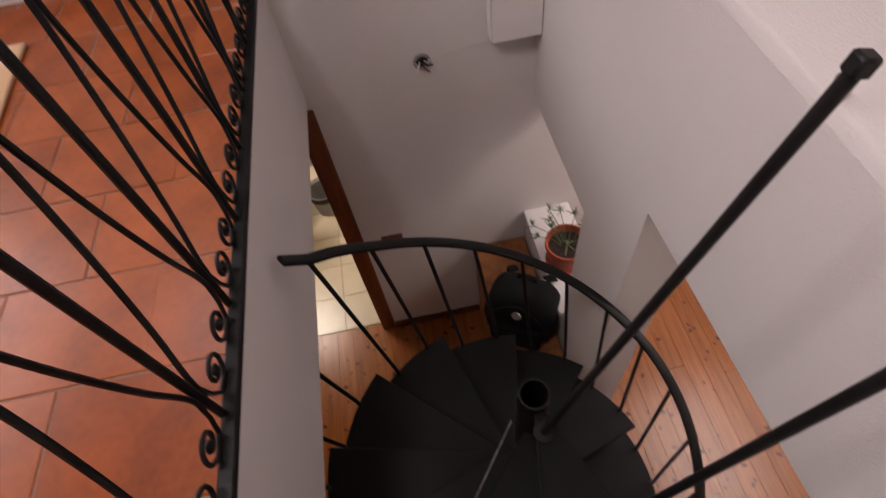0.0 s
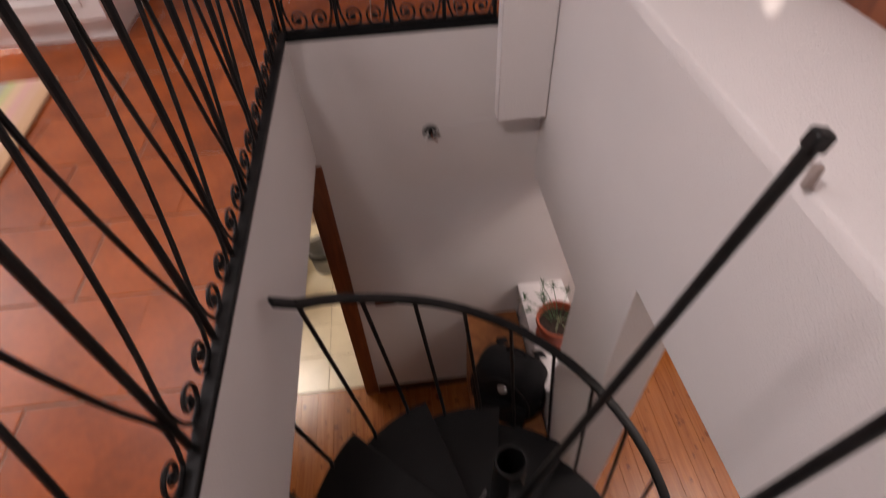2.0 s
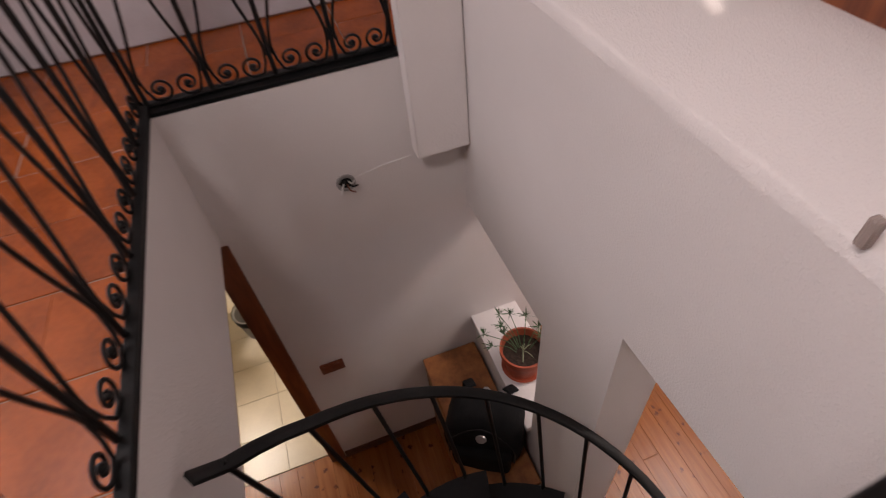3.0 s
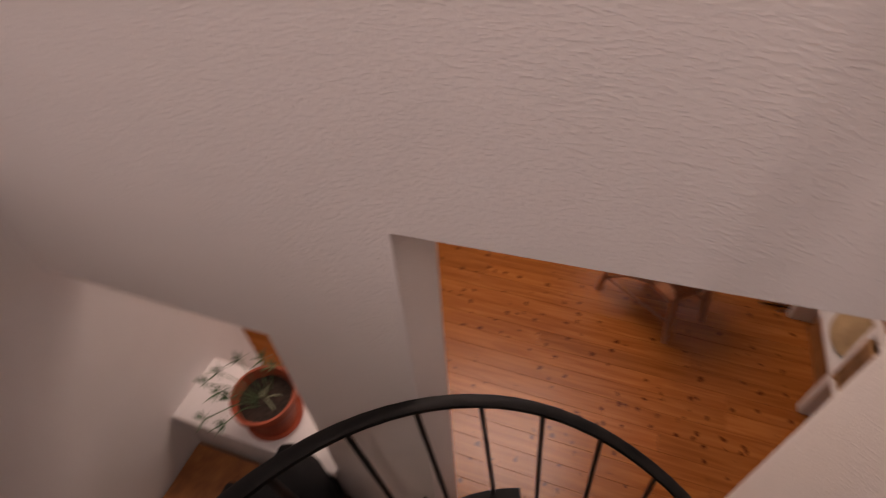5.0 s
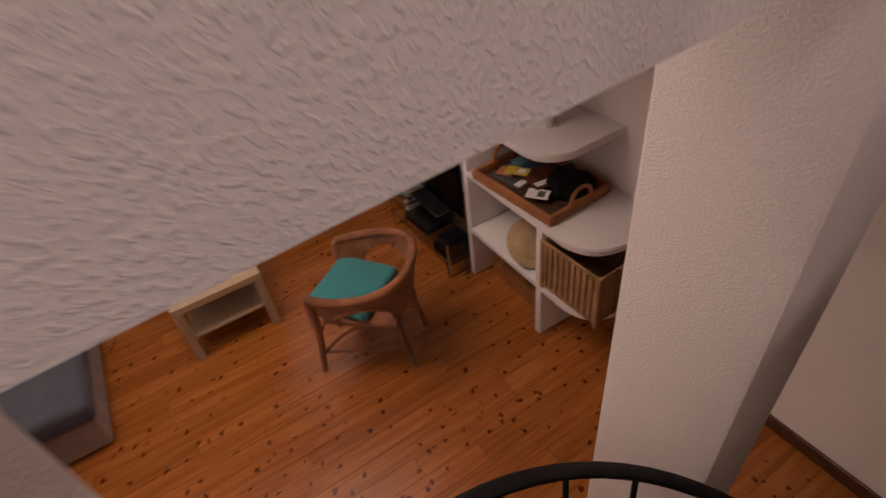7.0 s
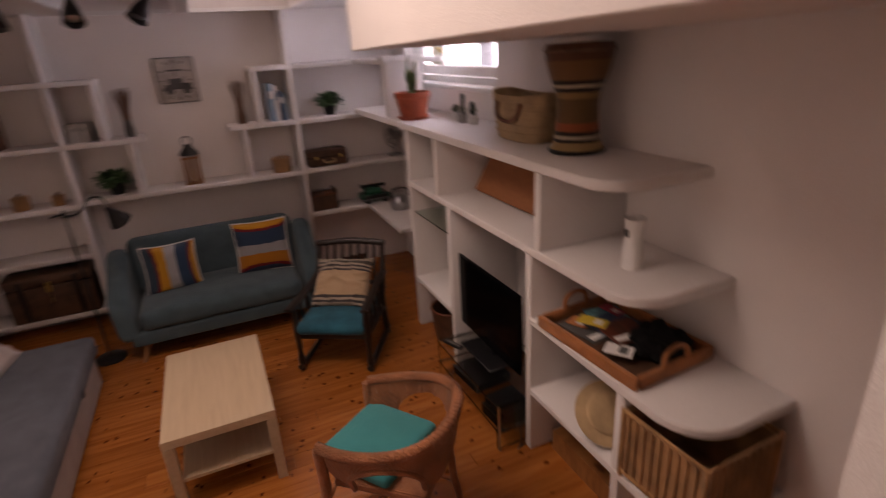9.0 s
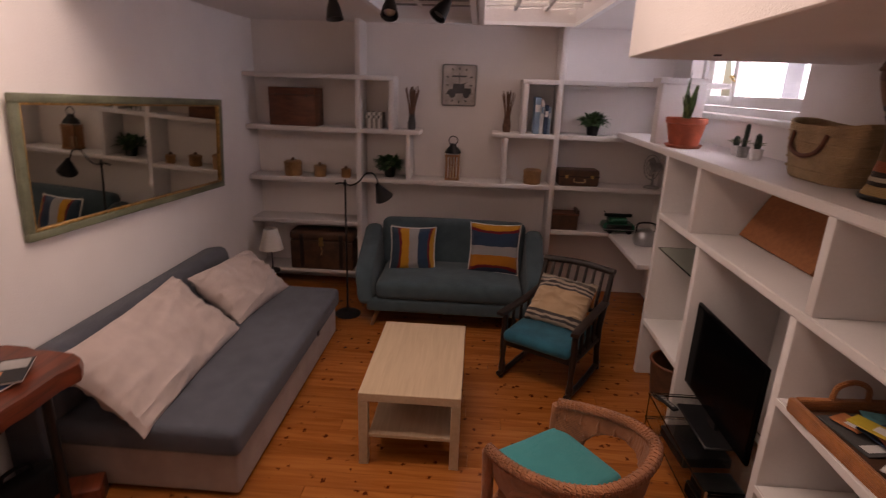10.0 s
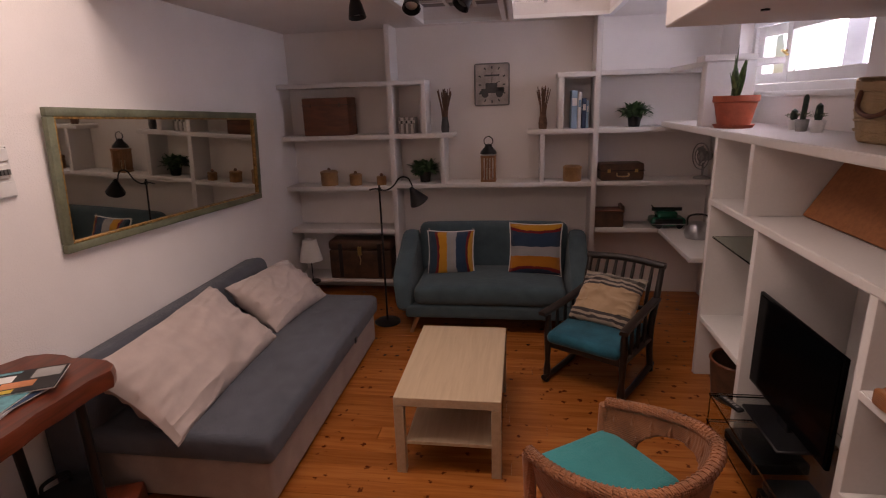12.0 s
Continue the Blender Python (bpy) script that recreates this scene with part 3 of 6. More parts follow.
wall("bulkhead", ROOM_L, 0.735, 2.46, 2.50, CEIL - 0.003, 3.69, "plaster", "white plastered bulkhead where the ceiling drops")
wall("wall_well_south", ROOM_L, 0.735, 0.40, 0.44, 2.98, 3.70, "plaster", "white upper wall of the light well")
# upper floor slab with the stair well
slab_round("floor_slab", -3.55, ROOM_R, -4.2, SPLIT_N, 2.14, UP - 0.016, [(HALL_L - 0.101, 0.95, -1.44, SPLIT_N)], "stucco", "white edge of the upper floor round the stair well")
wall("wall_upper_west", -2.05, -1.95, -4.2, 0.1, UP - 0.02, 5.2, "plaster", "white wall of the upper room", axis="y")
wall("wall_upper_south", -2.05, 3.0, -4.2, -4.1, UP - 0.02, 5.2, "plaster", "white wall of the upper room with an added unseen window", [(-2.0, -0.4, 3.5, 4.9)])
wall("wall_upper_east", 2.9, 3.0, -4.1, 0.1, UP - 0.02, 5.2, "plaster", "white wall of the upper room", axis="y")
# carried up unseen to 9 m, to keep sun off the skylights beyond
wall("wall_upper_north", -2.05, 3.0, 0.3, 0.4, LEDGE, 9.0, "plaster", "white wall behind the ledge, raised out of view to block the sun")
# the first opening is added out of view, to let sun onto the ledge
slab_round("ceiling_upper", -2.05, 3.0, -4.2, 0.4, 5.2, 5.3, [(-0.85, 0.45, -2.08, -1.55), (-1.93, -1.20, -3.05, -2.35)], "ceiling", "white ceiling of the upper room with a roof window and an added sun opening")
# slanting boards, added unseen, narrow the nearer roof opening to a three-cornered sun slot
for ring_ in (((-0.85, -2.08), (0.45, -2.08), (0.45, -2.06), (0.407, -2.043), (-0.82, -1.55), (-0.85, -1.55)), ((0.45, -2.06), (0.45, -1.55), (-0.14, -1.55), (0.407, -2.043))):
    _rv = bmesh.new()
    _lo = [_rv.verts.new((x, y, 5.204)) for x, y in ring_]
    _hi = [_rv.verts.new((x, y, 5.224)) for x, y in ring_]
    _rv.faces.new(_lo)
    _rv.faces.new(_hi[::-1])
    for a in range(len(ring_)):
        b = (a + 1) % len(ring_)
        _rv.faces.new((_lo[a], _lo[b], _hi[b], _hi[a]))
    part("sun_patch_mask", _rv, "ceiling", None, "unseen white board shaping the sun patch on the ledge", False, "structure", "ceiling")
part("chase", box(HALL_L, -1.335, -0.655, SPLIT_N - 0.002, 2.297, 5.2, 0.004, 1), "plaster", None, "white boxed pipe chase in the corner of the stair well", kind="structure", category="boxing")
part("ledge_board", box(HALL_L - 0.1, 0.9, 0.0, 0.30, LEDGE - 0.03, LEDGE + 0.085, 0.006, 2), "door_wood", None, "orange-brown wooden board at the back of the ledge", kind="structure", category="trim")

# skylight grids
for k, (x0, x1, y0, y1) in enumerate(SKY):
    sk = thing("skylight", (x0 + x1) / 2, (y0 + y1) / 2, CEIL, "ceiling skylight of glass panes in a white frame", "skylight", group="skylights over the sofa")
    sk["kind"] = "structure"
    w, d = (x1 - x0) / 2, (y1 - y0) / 2
    fr = bmesh.new()
    for a, b, c, e in ((-w - 0.04, -w, -d - 0.04, d + 0.04), (w, w + 0.04, -d - 0.04, d + 0.04), (-w, w, -d - 0.04, -d), (-w, w, d, d + 0.04)):
        box(a, b, c, e, -0.03, 0.0, bm=fr)
    part("frame", fr, "upvc", sk, smooth=False)
    for i in range(3):
        for j in range(5):
            cx, cy = -w + (i + 0.5) * 2 * w / 3, -d + (j + 0.5) * 2 * d / 5
            part("pane", box(cx - w / 3 + 0.014, cx + w / 3 - 0.014, cy - d / 5 + 0.014, cy + d / 5 - 0.014, 0.100, 0.112), "glass" if k else "dull_pane", sk).visible_shadow = not k
    bars = bmesh.new()
    for i in range(1, 3):
        box(-w + i * 2 * w / 3 - 0.014, -w + i * 2 * w / 3 + 0.014, -d, d, 0.085, 0.125, bm=bars)
    for j in range(1, 5):
        box(-w, w, -d + j * 2 * d / 5 - 0.014, -d + j * 2 * d / 5 + 0.014, 0.082, 0.128, bm=bars)
    part("glazing_bar", bars, "upvc", sk, smooth=False)

# window in the east wall: fixed frame, one sash ajar
win = thing("window_1", ROOM_R + 0.14, 3.72, 1.89, "small white-framed high window, one sash ajar", "window")
win["kind"] = "structure"


def sash(parent, y0, y1, z0, z1, hinge=None, turn=0.0, fw=0.075):
    s = new("sash")
    s.parent = parent
    s.matrix_basis = pose(0, hinge if hinge is not None else y0, 0, 0, 0, turn)
    o = hinge if hinge is not None else y0
    bm = bmesh.new()
    for a, b, c, d in ((y0, y0 + fw, z0, z1), (y1 - fw, y1, z0, z1), (y0 + fw, y1 - fw, z0, z0 + fw), (y0 + fw, y1 - fw, z1 - fw, z1)):
        box(-0.022, 0.022, a - o, b - o, c, d, 0.004, 1, bm=bm)
    part("sash_frame", bm, "upvc", s)
    part("pane", box(-0.004, 0.004, y0 + fw - o, y1 - fw - o, z0 + fw, z1 - fw), "glass", s).visible_shadow = False
    return s


_wf = bmesh.new()
for a, b, c, d in ((-0.86, -0.81, 0, 0.53), (0.81, 0.86, 0, 0.53), (-0.81, 0.81, 0, 0.05), (-0.81, 0.81, 0.48, 0.53)):
    box(-0.04, 0.04, a, b, c, d, bm=_wf)
part("window_frame", _wf, "upvc", win, smooth=False)
_s1 = sash(win, -0.80, 0.33, 0.055, 0.475)
sash(win, 0.34, 0.80, 0.055, 0.475, 0.80, 12.0)
_h = bmesh.new()
tube([(-0.022, 1.09, 0.27), (-0.060, 1.09, 0.27), (-0.070, 1.05, 0.265), (-0.070, 0.97, 0.235)], 0.008, 8, bm=_h)
part("handle", _h, "brass", _s1, "brass lever handle")
part("window_sill", box(-0.17, 0.13, -0.855, 0.855, -0.035, -0.001, 0.006, 2), "upvc", win)
# what stands outside the window
out = thing("neighbour_house", 6.4, 3.5, 0, "pale rendered house front across the alley", "house")
part("wall", box(0, 0.3, -8, 8, -0.16, 3.5), "facade", out, smooth=False)
for i in range(5):
    part("shutter", box(-0.06, 0.0, -2.2 + i * 1.3, -1.65 + i * 1.3, 1.2, 3.4, 0.01, 1), "facade_grey", out, "grey painted shutter")
shl = thing("window_shutter", ROOM_R + 0.30, 3.53, 1.86, "grey painted shutter leaf hanging outside the small window", "shutter")
part("leaf", box(-0.012, 0.012, -0.11, 0.11, 0.0, 0.62, 0.003, 1), "facade_grey", shl)
for k in range(2):
    part("batten", box(-0.022, -0.012, -0.11, 0.11, 0.10 + k * 0.36, 0.15 + k * 0.36, 0.002, 1), "facade_grey", shl)
part("ground", box(-60, 60, -60, 60, -0.22, -0.16), "grout", None, "plain ground outside the house", False, "structure", "ground")

# ---------------------------------------------------------------- spiral stair
NX, NY = 0.093, -0.892
STEP, RISE, TOP = 29.9, 0.16, 2.405
RAD = 0.60
stair = thing("spiral_staircase", NX, NY, 0, "charcoal painted steel spiral staircase with a black handrail", "staircase")
_n = lathe([(0.0, 0.0), (0.036, 0.0), (0.036, 2.43), (0.031, 2.43), (0.031, 1.9), (0.0, 1.9)], 20)
part("newel", _n, "iron", stair, "open-topped black newel pipe")


def wedge(a0, a1, r0, r1, z0, z1, n=7):
    bm = bmesh.new()
    rows = []
    for i in range(n + 1):
        a = radians(a0 + (a1 - a0) * i / n)
        c, s = math.cos(a), math.sin(a)
        rows.append([bm.verts.new((r * c, r * s, z)) for r, z in ((r0, z0), (r1, z0), (r1, z1), (r0, z1))])
    for p, q in zip(rows, rows[1:]):
        for k in range(4):
            bm.faces.new((p[k], p[(k + 1) % 4], q[(k + 1) % 4], q[k]))
    bm.faces.new(rows[0][::-1])
    bm.faces.new(rows[-1])
    return bm


_first = None
for k in range(15):
    nose = -11.0 - STEP * k
    z = TOP - RISE * k
    if z < 0.05:
        break
    if _first is None:
        tr = wedge(-2.0, STEP + 4.0, 0.033, RAD, -0.028, 0.0)
        bmesh.ops.bevel(tr, geom=[e for e in tr.edges if e.calc_length() > 0.2], offset=0.003, segments=1, affect="EDGES")
        _first = part("tread", tr, "tread", stair, smooth=False)
        _first.matrix_basis = pose(0, 0, z, 0, 0, nose)
    else:
        again(_first, pose(0, 0, z, 0, 0, nose), stair)
# pale line: nose wear plus its painted highlight; dark line: seam of the plates
for k, p, q, w in ((0, (0.049, -0.0095), (0.597, -0.116), 0.0025), (1, (-0.005, -0.048), (0.450, -0.415), 0.0022)):
    z = TOP - RISE * k + 0.002
    line = [(p[0] + (q[0] - p[0]) * t, p[1] + (q[1] - p[1]) * t, z) for t in (0, 0.2, 0.35, 0.5, 0.7, 0.85, 1)]
    part("worn_edge", tube(line, [w * f for f in (1, 0.7, 0.9, 0.45, 0.9, 0.6, 0.4)], 6), "worn" if k else "hole", stair, "thin worn line or dark plate seam on a tread")
RAIL = [(0, 2.552), (20, 2.385), (35, 2.266), (50, 2.155), (66, 2.042), (81, 1.945), (97, 1.842), (111, 1.768), (126, 1.694), (141, 1.608), (156, 1.525), (172, 1.445), (183, 1.388), (215, 1.21), (250, 1.02)]


def rail_r(d):
    return 0.605 + 0.05 * max(0.0, 1 - d / 22.0) ** 1.5



def rail_z(d):
    for (a, za), (b, zb) in zip(RAIL, RAIL[1:]):
        if d <= b:
            return za + (zb - za) * (d - a) / (b - a)
    return RAIL[-1][1]


_rp = []
for d in range(0, 251, 5):
    rr = rail_r(d)
    zz = sum(rail_z(max(0, min(250, d + e))) for e in (-14, -7, 0, 7, 14)) / 5 if d else RAIL[0][1]
    q = radians(-128.0 - d)
    _rp.append((rr * math.cos(q), rr * math.sin(q), zz))
part("handrail", strip(_rp, 0.032, 0.014), "iron", stair, "flat black handrail bar")
def baluster(d, top_z, top_r, lean=7.5):
    """An upright bar from its tread, a little further down the spiral, to top_z."""
    foot = d + lean - 0.03 * d
    q0, q1 = radians(-128.0 - foot), radians(-128.0 - d)
    k = math.floor((117.0 + foot) / STEP) + 1
    base = max(0.0, TOP - RISE * k - 0.02)
    part("baluster", tube([(0.592 * math.cos(q0), 0.592 * math.sin(q0), base), (0.594 * math.cos(q0), 0.594 * math.sin(q0), base + 0.06), (top_r * math.cos(q1), top_r * math.sin(q1), top_z)], 0.0070, 8), "iron", stair)


for i in range(17):
    baluster(4.5 + 15.25 * i, rail_z(4.5 + 15.25 * i) - 0.004, rail_r(4.5 + 15.25 * i))
# three more stop under the edge of the upper floor
for d in (-10.5, -25.5, -40.5):
    baluster(d, 2.16, 0.645, 2.5)
part("lower_plate", wedge(-128 - 250, -128 - 246, 0.585, 0.62, 0.0, 1.02, 2), "iron", stair)

# two raking stays from the landing tread to the ledge
for p, q in (((0.171, -0.893, 2.405), (0.180, -0.705, 3.30)), ((0.358, -0.793, 2.405), (0.357, -0.640, 3.36))):
    st = thing("stair_stay", p[0], p[1], p[2], "black iron post leaning from the top tread of the stair", "iron bar", group="bars at the stair head")
    d = Vector(q) - Vector(p)
    part("bar", tube([(0, 0, 0), d * 0.5, d], 0.0075, 10), "iron", st)
    part("foot_plate", lathe([(0, -0.001), (0.022, -0.001), (0.022, 0.006), (0, 0.006)], 14), "iron", st)
    end = bmesh.new()
    box(-0.0092, 0.0092, -0.0092, 0.0092, -0.012, 0.007, 0.003, 1, bm=end)
    part("end_cap", moved(end, Matrix.Translation(d) @ d.to_track_quat("Z", "Y").to_matrix().to_4x4()), "iron", st)
part("stay_block", box(-0.050, -0.034, SPLIT_N - 0.008, SPLIT_N + 0.008, LEDGE, LEDGE + 0.045, 0.003, 1), "taupe", None, "small dull pinkish block fixed to the ledge edge", category="block")

# ---------------------------------------------------------------- wrought iron railing of the stair well
def railing(name, x, y, rz, length, bays, label):
    r = thing(name, x, y, UP, label, "railing", rz, "railings round the stair well")
    part("bottom_bar", box(-0.02, length, -0.003, 0.026, 0.0, 0.012, 0.003, 1), "iron", r)
    part("top_bar", box(-0.02, length, -0.020, 0.020, 0.975, 0.99, 0.003, 1), "iron", r)
    pitch = length / bays
    thick = thin = scr = None
    for i in range(bays + 1):
        x0 = min(i * pitch, length - 0.008)
        if thick is None:
            thick = part("baluster", tube([(0, 0, 0.01), (0, 0, 0.3), (0, 0, 0.98)], 0.0078, 8), "iron", r)
            mid = pitch / 2 - 0.006
            thin = part("curved_bar", tube(smoothed([(0.012, 0, 0.075), (0.012, 0, 0.105), (0.020, 0, 0.15), (0.042, 0, 0.23), (0.064, 0, 0.33), (0.086, 0, 0.45), (mid, 0, 0.594), (mid, 0, 0.75), (mid, 0, 0.98)], 4), 0.0050, 7), "iron", r)
            cx = pitch * 0.29
            cur = [(cx + 0.036 * math.cos(u) * f, 0, 0.050 + 0.036 * math.sin(u) * f) for u, f in ((-math.pi / 2 + v * math.tau * 1.45 / 30, (1 - v / 38.0) ** 1.2) for v in range(31))]
            scr = part("scroll", tube([(pitch * 0.06, 0, 0.10), (pitch * 0.09, 0, 0.055), (pitch * 0.16, 0, 0.020), *cur], 0.0045, 6), "iron", r)
            boss = part("scroll_boss", lathe([(0, -0.008), (0.008, -0.005), (0.010, 0), (0.008, 0.005), (0, 0.008)], 10, at=(cx, 0, 0.050)), "iron", r)
        else:
            again(thick, pose(x0, 0, 0), r)
        if i < bays:
            if i:
                again(thin, pose(x0, 0, 0), r)
                again(scr, pose(x0, 0, 0), r)
                again(boss, pose(x0, 0, 0), r)
            again(scr, pose(x0, 0, 0.635), r)
            again(boss, pose(x0, 0, 0.635), r)
            flip = Matrix.Translation((x0 + pitch, 0, 0)) @ pose(0, 0, 0, 0, 0, 180)
            again(thin, flip, r)
            again(scr, flip, r)
            again(boss, flip, r)
            again(scr, Matrix.Translation((0, 0, 0.635)) @ flip, r)
            again(boss, Matrix.Translation((0, 0, 0.635)) @ flip, r)
    return r


railing("stair_railing", HALL_L - 0.045, -1.462, 0, 2.442, 11, "black wrought-iron railing with scrolls on the edge of the tiled floor")
railing("stair_railing", HALL_L - 0.035, -1.44, 90, 0.785, 4, "short black wrought-iron railing with scrolls beside the pipe chase")

# ---------------------------------------------------------------- upper room
part("curtain_wall", box(-1.95, -1.90, -1.95, -0.5, UP, UP + 0.9, 0.01, 1), "curtain", None, "pale grey-white cloth panel along the upper wall", kind="structure", category="panel")
cab = thing("white_cabinet", -1.62, -2.35, UP, "white painted cabinet standing on the terracotta floor", "cabinet")
part("body", box(-0.30, 0.10, -0.45, 0.32, 0.05, 0.75, 0.012, 2), "upvc", cab)
part("plinth", box(-0.28, 0.08, -0.43, 0.30, 0.0, 0.05), "upvc", cab)
part("door", box(0.10, 0.118, -0.43, 0.30, 0.08, 0.72, 0.006, 1), "upvc", cab)
for w_, h_, p_ in ((0.30, 0.26, 0.126), (0.26, 0.22, 0.122)):
    mould = bmesh.new()
    for a, b, c, d in ((-w_, w_, h_ - 0.018, h_), (-w_, w_, -h_, -h_ + 0.018), (-w_, -w_ + 0.018, -h_ + 0.018, h_ - 0.018), (w_ - 0.018, w_, -h_ + 0.018, h_ - 0.018)):
        box(0.116, p_, -0.065 + a, -0.065 + b, 0.40 + c, 0.40 + d, 0.003, 1, bm=mould)
    part("moulding", mould, "upvc", cab)
rug = thing("rug", -0.62, -2.58, UP, "cream woven rug on the terracotta floor", "rug", 4)
_r = box(-0.6, 0.6, -0.45, 0.45, 0.001, 0.012, 0.004, 1)
bmesh.ops.subdivide_edges(_r, edges=_r.edges[:], cuts=6, use_grid_fill=True)
for v in _r.verts:
    v.co.z += 0.004 * abs(noise.noise(v.co * 5))
part("woven_cloth", _r, "rug_bands", rug)

# ---------------------------------------------------------------- hall things
def frame_door():
    d = thing("door_1", HALL_L - 0.05, -1.50, 0, "red-brown wooden door frame of the bathroom", "door frame")
    d["kind"] = "structure"
    part("jamb", box(-0.07, 0.065, -0.02, 0.075, 0, 2.10, 0.006, 2), "door_wood", d)
    part("jamb", box(-0.07, 0.065, -0.915, -0.84, 0, 2.10, 0.006, 2), "door_wood", d)
    part("head", box(-0.07, 0.065, -0.84, -0.02, 2.03, 2.10, 0.006, 2), "door_wood", d)


frame_door()
wc = thing("toilet", -2.72, -2.25, 0, "white ceramic toilet bowl with a raised seat", "toilet", -90)
part("bowl", lathe([(0.0, 0.0), (0.12, 0.0), (0.11, 0.12), (0.15, 0.28), (0.19, 0.38), (0.185, 0.40), (0.14, 0.40), (0.10, 0.28), (0, 0.22)], 28, squash=1.25), "white_pot", wc)
part("seat", lathe([(0.13, 0.40), (0.195, 0.40), (0.20, 0.415), (0.19, 0.425), (0.135, 0.425)], 28, squash=1.25), "white_pot", wc)
part("cistern", box(-0.19, 0.19, 0.22, 0.40, 0.36, 0.78, 0.03, 3), "white_pot", wc)
bn = thing("waste_bin", -2.70, -1.86, 0, "dark grey round waste bin on cream tiles", "bin")
part("body", lathe([(0, 0), (0.10, 0), (0.125, 0.24), (0.13, 0.26), (0.115, 0.25), (0.09, 0.02), (0, 0.02)], 22), "grey_pot", bn)
part("liner", lathe([(0.118, 0.235), (0.137, 0.262), (0.132, 0.20)], 22), "black", bn, "black bin liner")

sw = thing("light_switch", HALL_L + 0.001, -1.26, 1.083, "brown double light switch plate on the stucco wall", "switch")
part("plate", box(0, 0.010, -0.062, 0.062, -0.042, 0.042, 0.004, 2), "brownplate", sw)
for s in (-0.028, 0.028):
    part("rocker", box(0.009, 0.015, s - 0.022, s + 0.022, -0.028, 0.028, 0.003, 1), "brownplate", sw)
pg = thing("open_junction_box", HALL_L + 0.001, -0.931, 2.231, "open junction box with loose wire ends and broken plaster", "junction box")
part("socket_ring", moved(lathe([(0.026, 0.0), (0.038, 0.0), (0.037, 0.008), (0.026, 0.006), (0.022, -0.0)], 14), pose(0, 0, 0, 0, 90, 0)), "grey_pot", pg)
# flat near-black disc paints the shade inside the open box
part("hole", moved(lathe([(0.0, 0.0025), (0.024, 0.0025), (0.024, 0.0)], 14), pose(0, 0, 0, 0, 90, 0)), "hole", pg)
for i, (a, m_) in enumerate(((20, "white_pot"), (110, "hole"), (200, "white_pot"), (290, "brownplate"), (340, "hole"))):
    q = radians(a)
    part("wire", tube(smoothed([(0.002, 0.010 * math.cos(q), 0.010 * math.sin(q)), (0.025, 0.022 * math.cos(q), 0.022 * math.sin(q)), (0.035, 0.040 * math.cos(q + 0.4), 0.040 * math.sin(q + 0.4))], 4), 0.0035, 6), m_, pg)
part("plaster_seam", tube([(HALL_L, -0.90, 2.24), (HALL_L + 0.0005, -0.78, 2.262), (HALL_L, -0.66, 2.27)], 0.0025, 5), "white_pot", None, "thin patched plaster line on the wall", kind="structure", category="trim")

# hatch sill with the plant, pine case with the backpack
part("hatch_sill", box(HALL_L, -0.712, -0.470, -0.20, 1.055, 1.094, 0.006, 2), "shelf", None, "white painted sill of the wall hatch", kind="structure", category="sill")
pc = thing("pine_case", -1.0, -0.62, 0, "low pine case with a worn top under the hatch", "cabinet")
part("top", box(-0.40, 0.46, -0.165, 0.155, 0.825, 0.85, 0.005, 1), "pine_top", pc, "orange-brown mottled plank top")
part("body", box(-0.385, 0.44, -0.15, 0.15, 0.0, 0.825, 0.004, 1), "pine_side", pc)
for x0, x1 in ((-0.37, 0.02), (0.035, 0.425)):
    part("door", box(x0, x1, -0.163, -0.15, 0.05, 0.79, 0.004, 1), "pine_side", pc)


def backpack(x, y, z, rz):
    b = thing("backpack", x, y, z, "black nylon backpack with a round silver badge on the pine case", "backpack", rz)
    body = soft(-0.205, 0.205, -0.145, 0.145, 0, 0.47, 0.09, 0.05)
    for v in body.verts:
        k = 1 - 0.28 * max(0, (v.co.z - 0.2) / 0.3) ** 2
        v.co.x *= k
        v.co.y *= k
        v.co += v.normal * 0.0 + Vector((noise.noise(v.co * 7), noise.noise(v.co * 7 + Vector((5, 0, 0))), 0)) * 0.014
    part("body", body, "cloth_black", b)
    fp = soft(-0.15, 0.15, -0.185, -0.11, 0.03, 0.27, 0.035, 0.0)
    for v in fp.verts:
        v.co += Vector((noise.noise(v.co * 9), noise.noise(v.co * 9 + Vector((5, 0, 0))), 0)) * 0.01
    part("front_pocket", fp, "cloth_black", b)
    part("badge", moved(lathe([(0, 0), (0.027, 0), (0.024, 0.006), (0, 0.007)], 18), pose(0.0, -0.134, 0.40, 62, 0, 0)), "chrome", b, "round silver badge")
    part("grab_handle", tube(smoothed([(-0.05, 0.06, 0.47), (-0.04, 0.07, 0.52), (0.04, 0.07, 0.52), (0.05, 0.06, 0.47)], 5), 0.010, 8), "cloth_black", b)
    for s in (-1, 1):
        part("strap", strip(smoothed([(s * 0.09, 0.12, 0.44), (s * 0.13, 0.19, 0.33), (s * 0.14, 0.19, 0.15), (s * 0.12, 0.12, 0.03)], 5), 0.05, 0.012), "cloth_black", b)
    part("zip", tube(smoothed([(-0.165, -0.145, 0.14), (-0.15, -0.140, 0.35), (0, -0.115, 0.485), (0.15, -0.140, 0.35), (0.165, -0.145, 0.14)], 5), 0.004, 6), "black", b, "black zip")
    return b


_bp = backpack(-0.84, -0.625, 0.851, 58)
_bp.matrix_basis = _bp.matrix_basis @ Matrix.Diagonal((0.95, 0.95, 0.70, 1))
nb = thing("folded_papers", -1.02, -0.53, 0.851, "folded white papers tucked beside the backpack", "papers", 12)
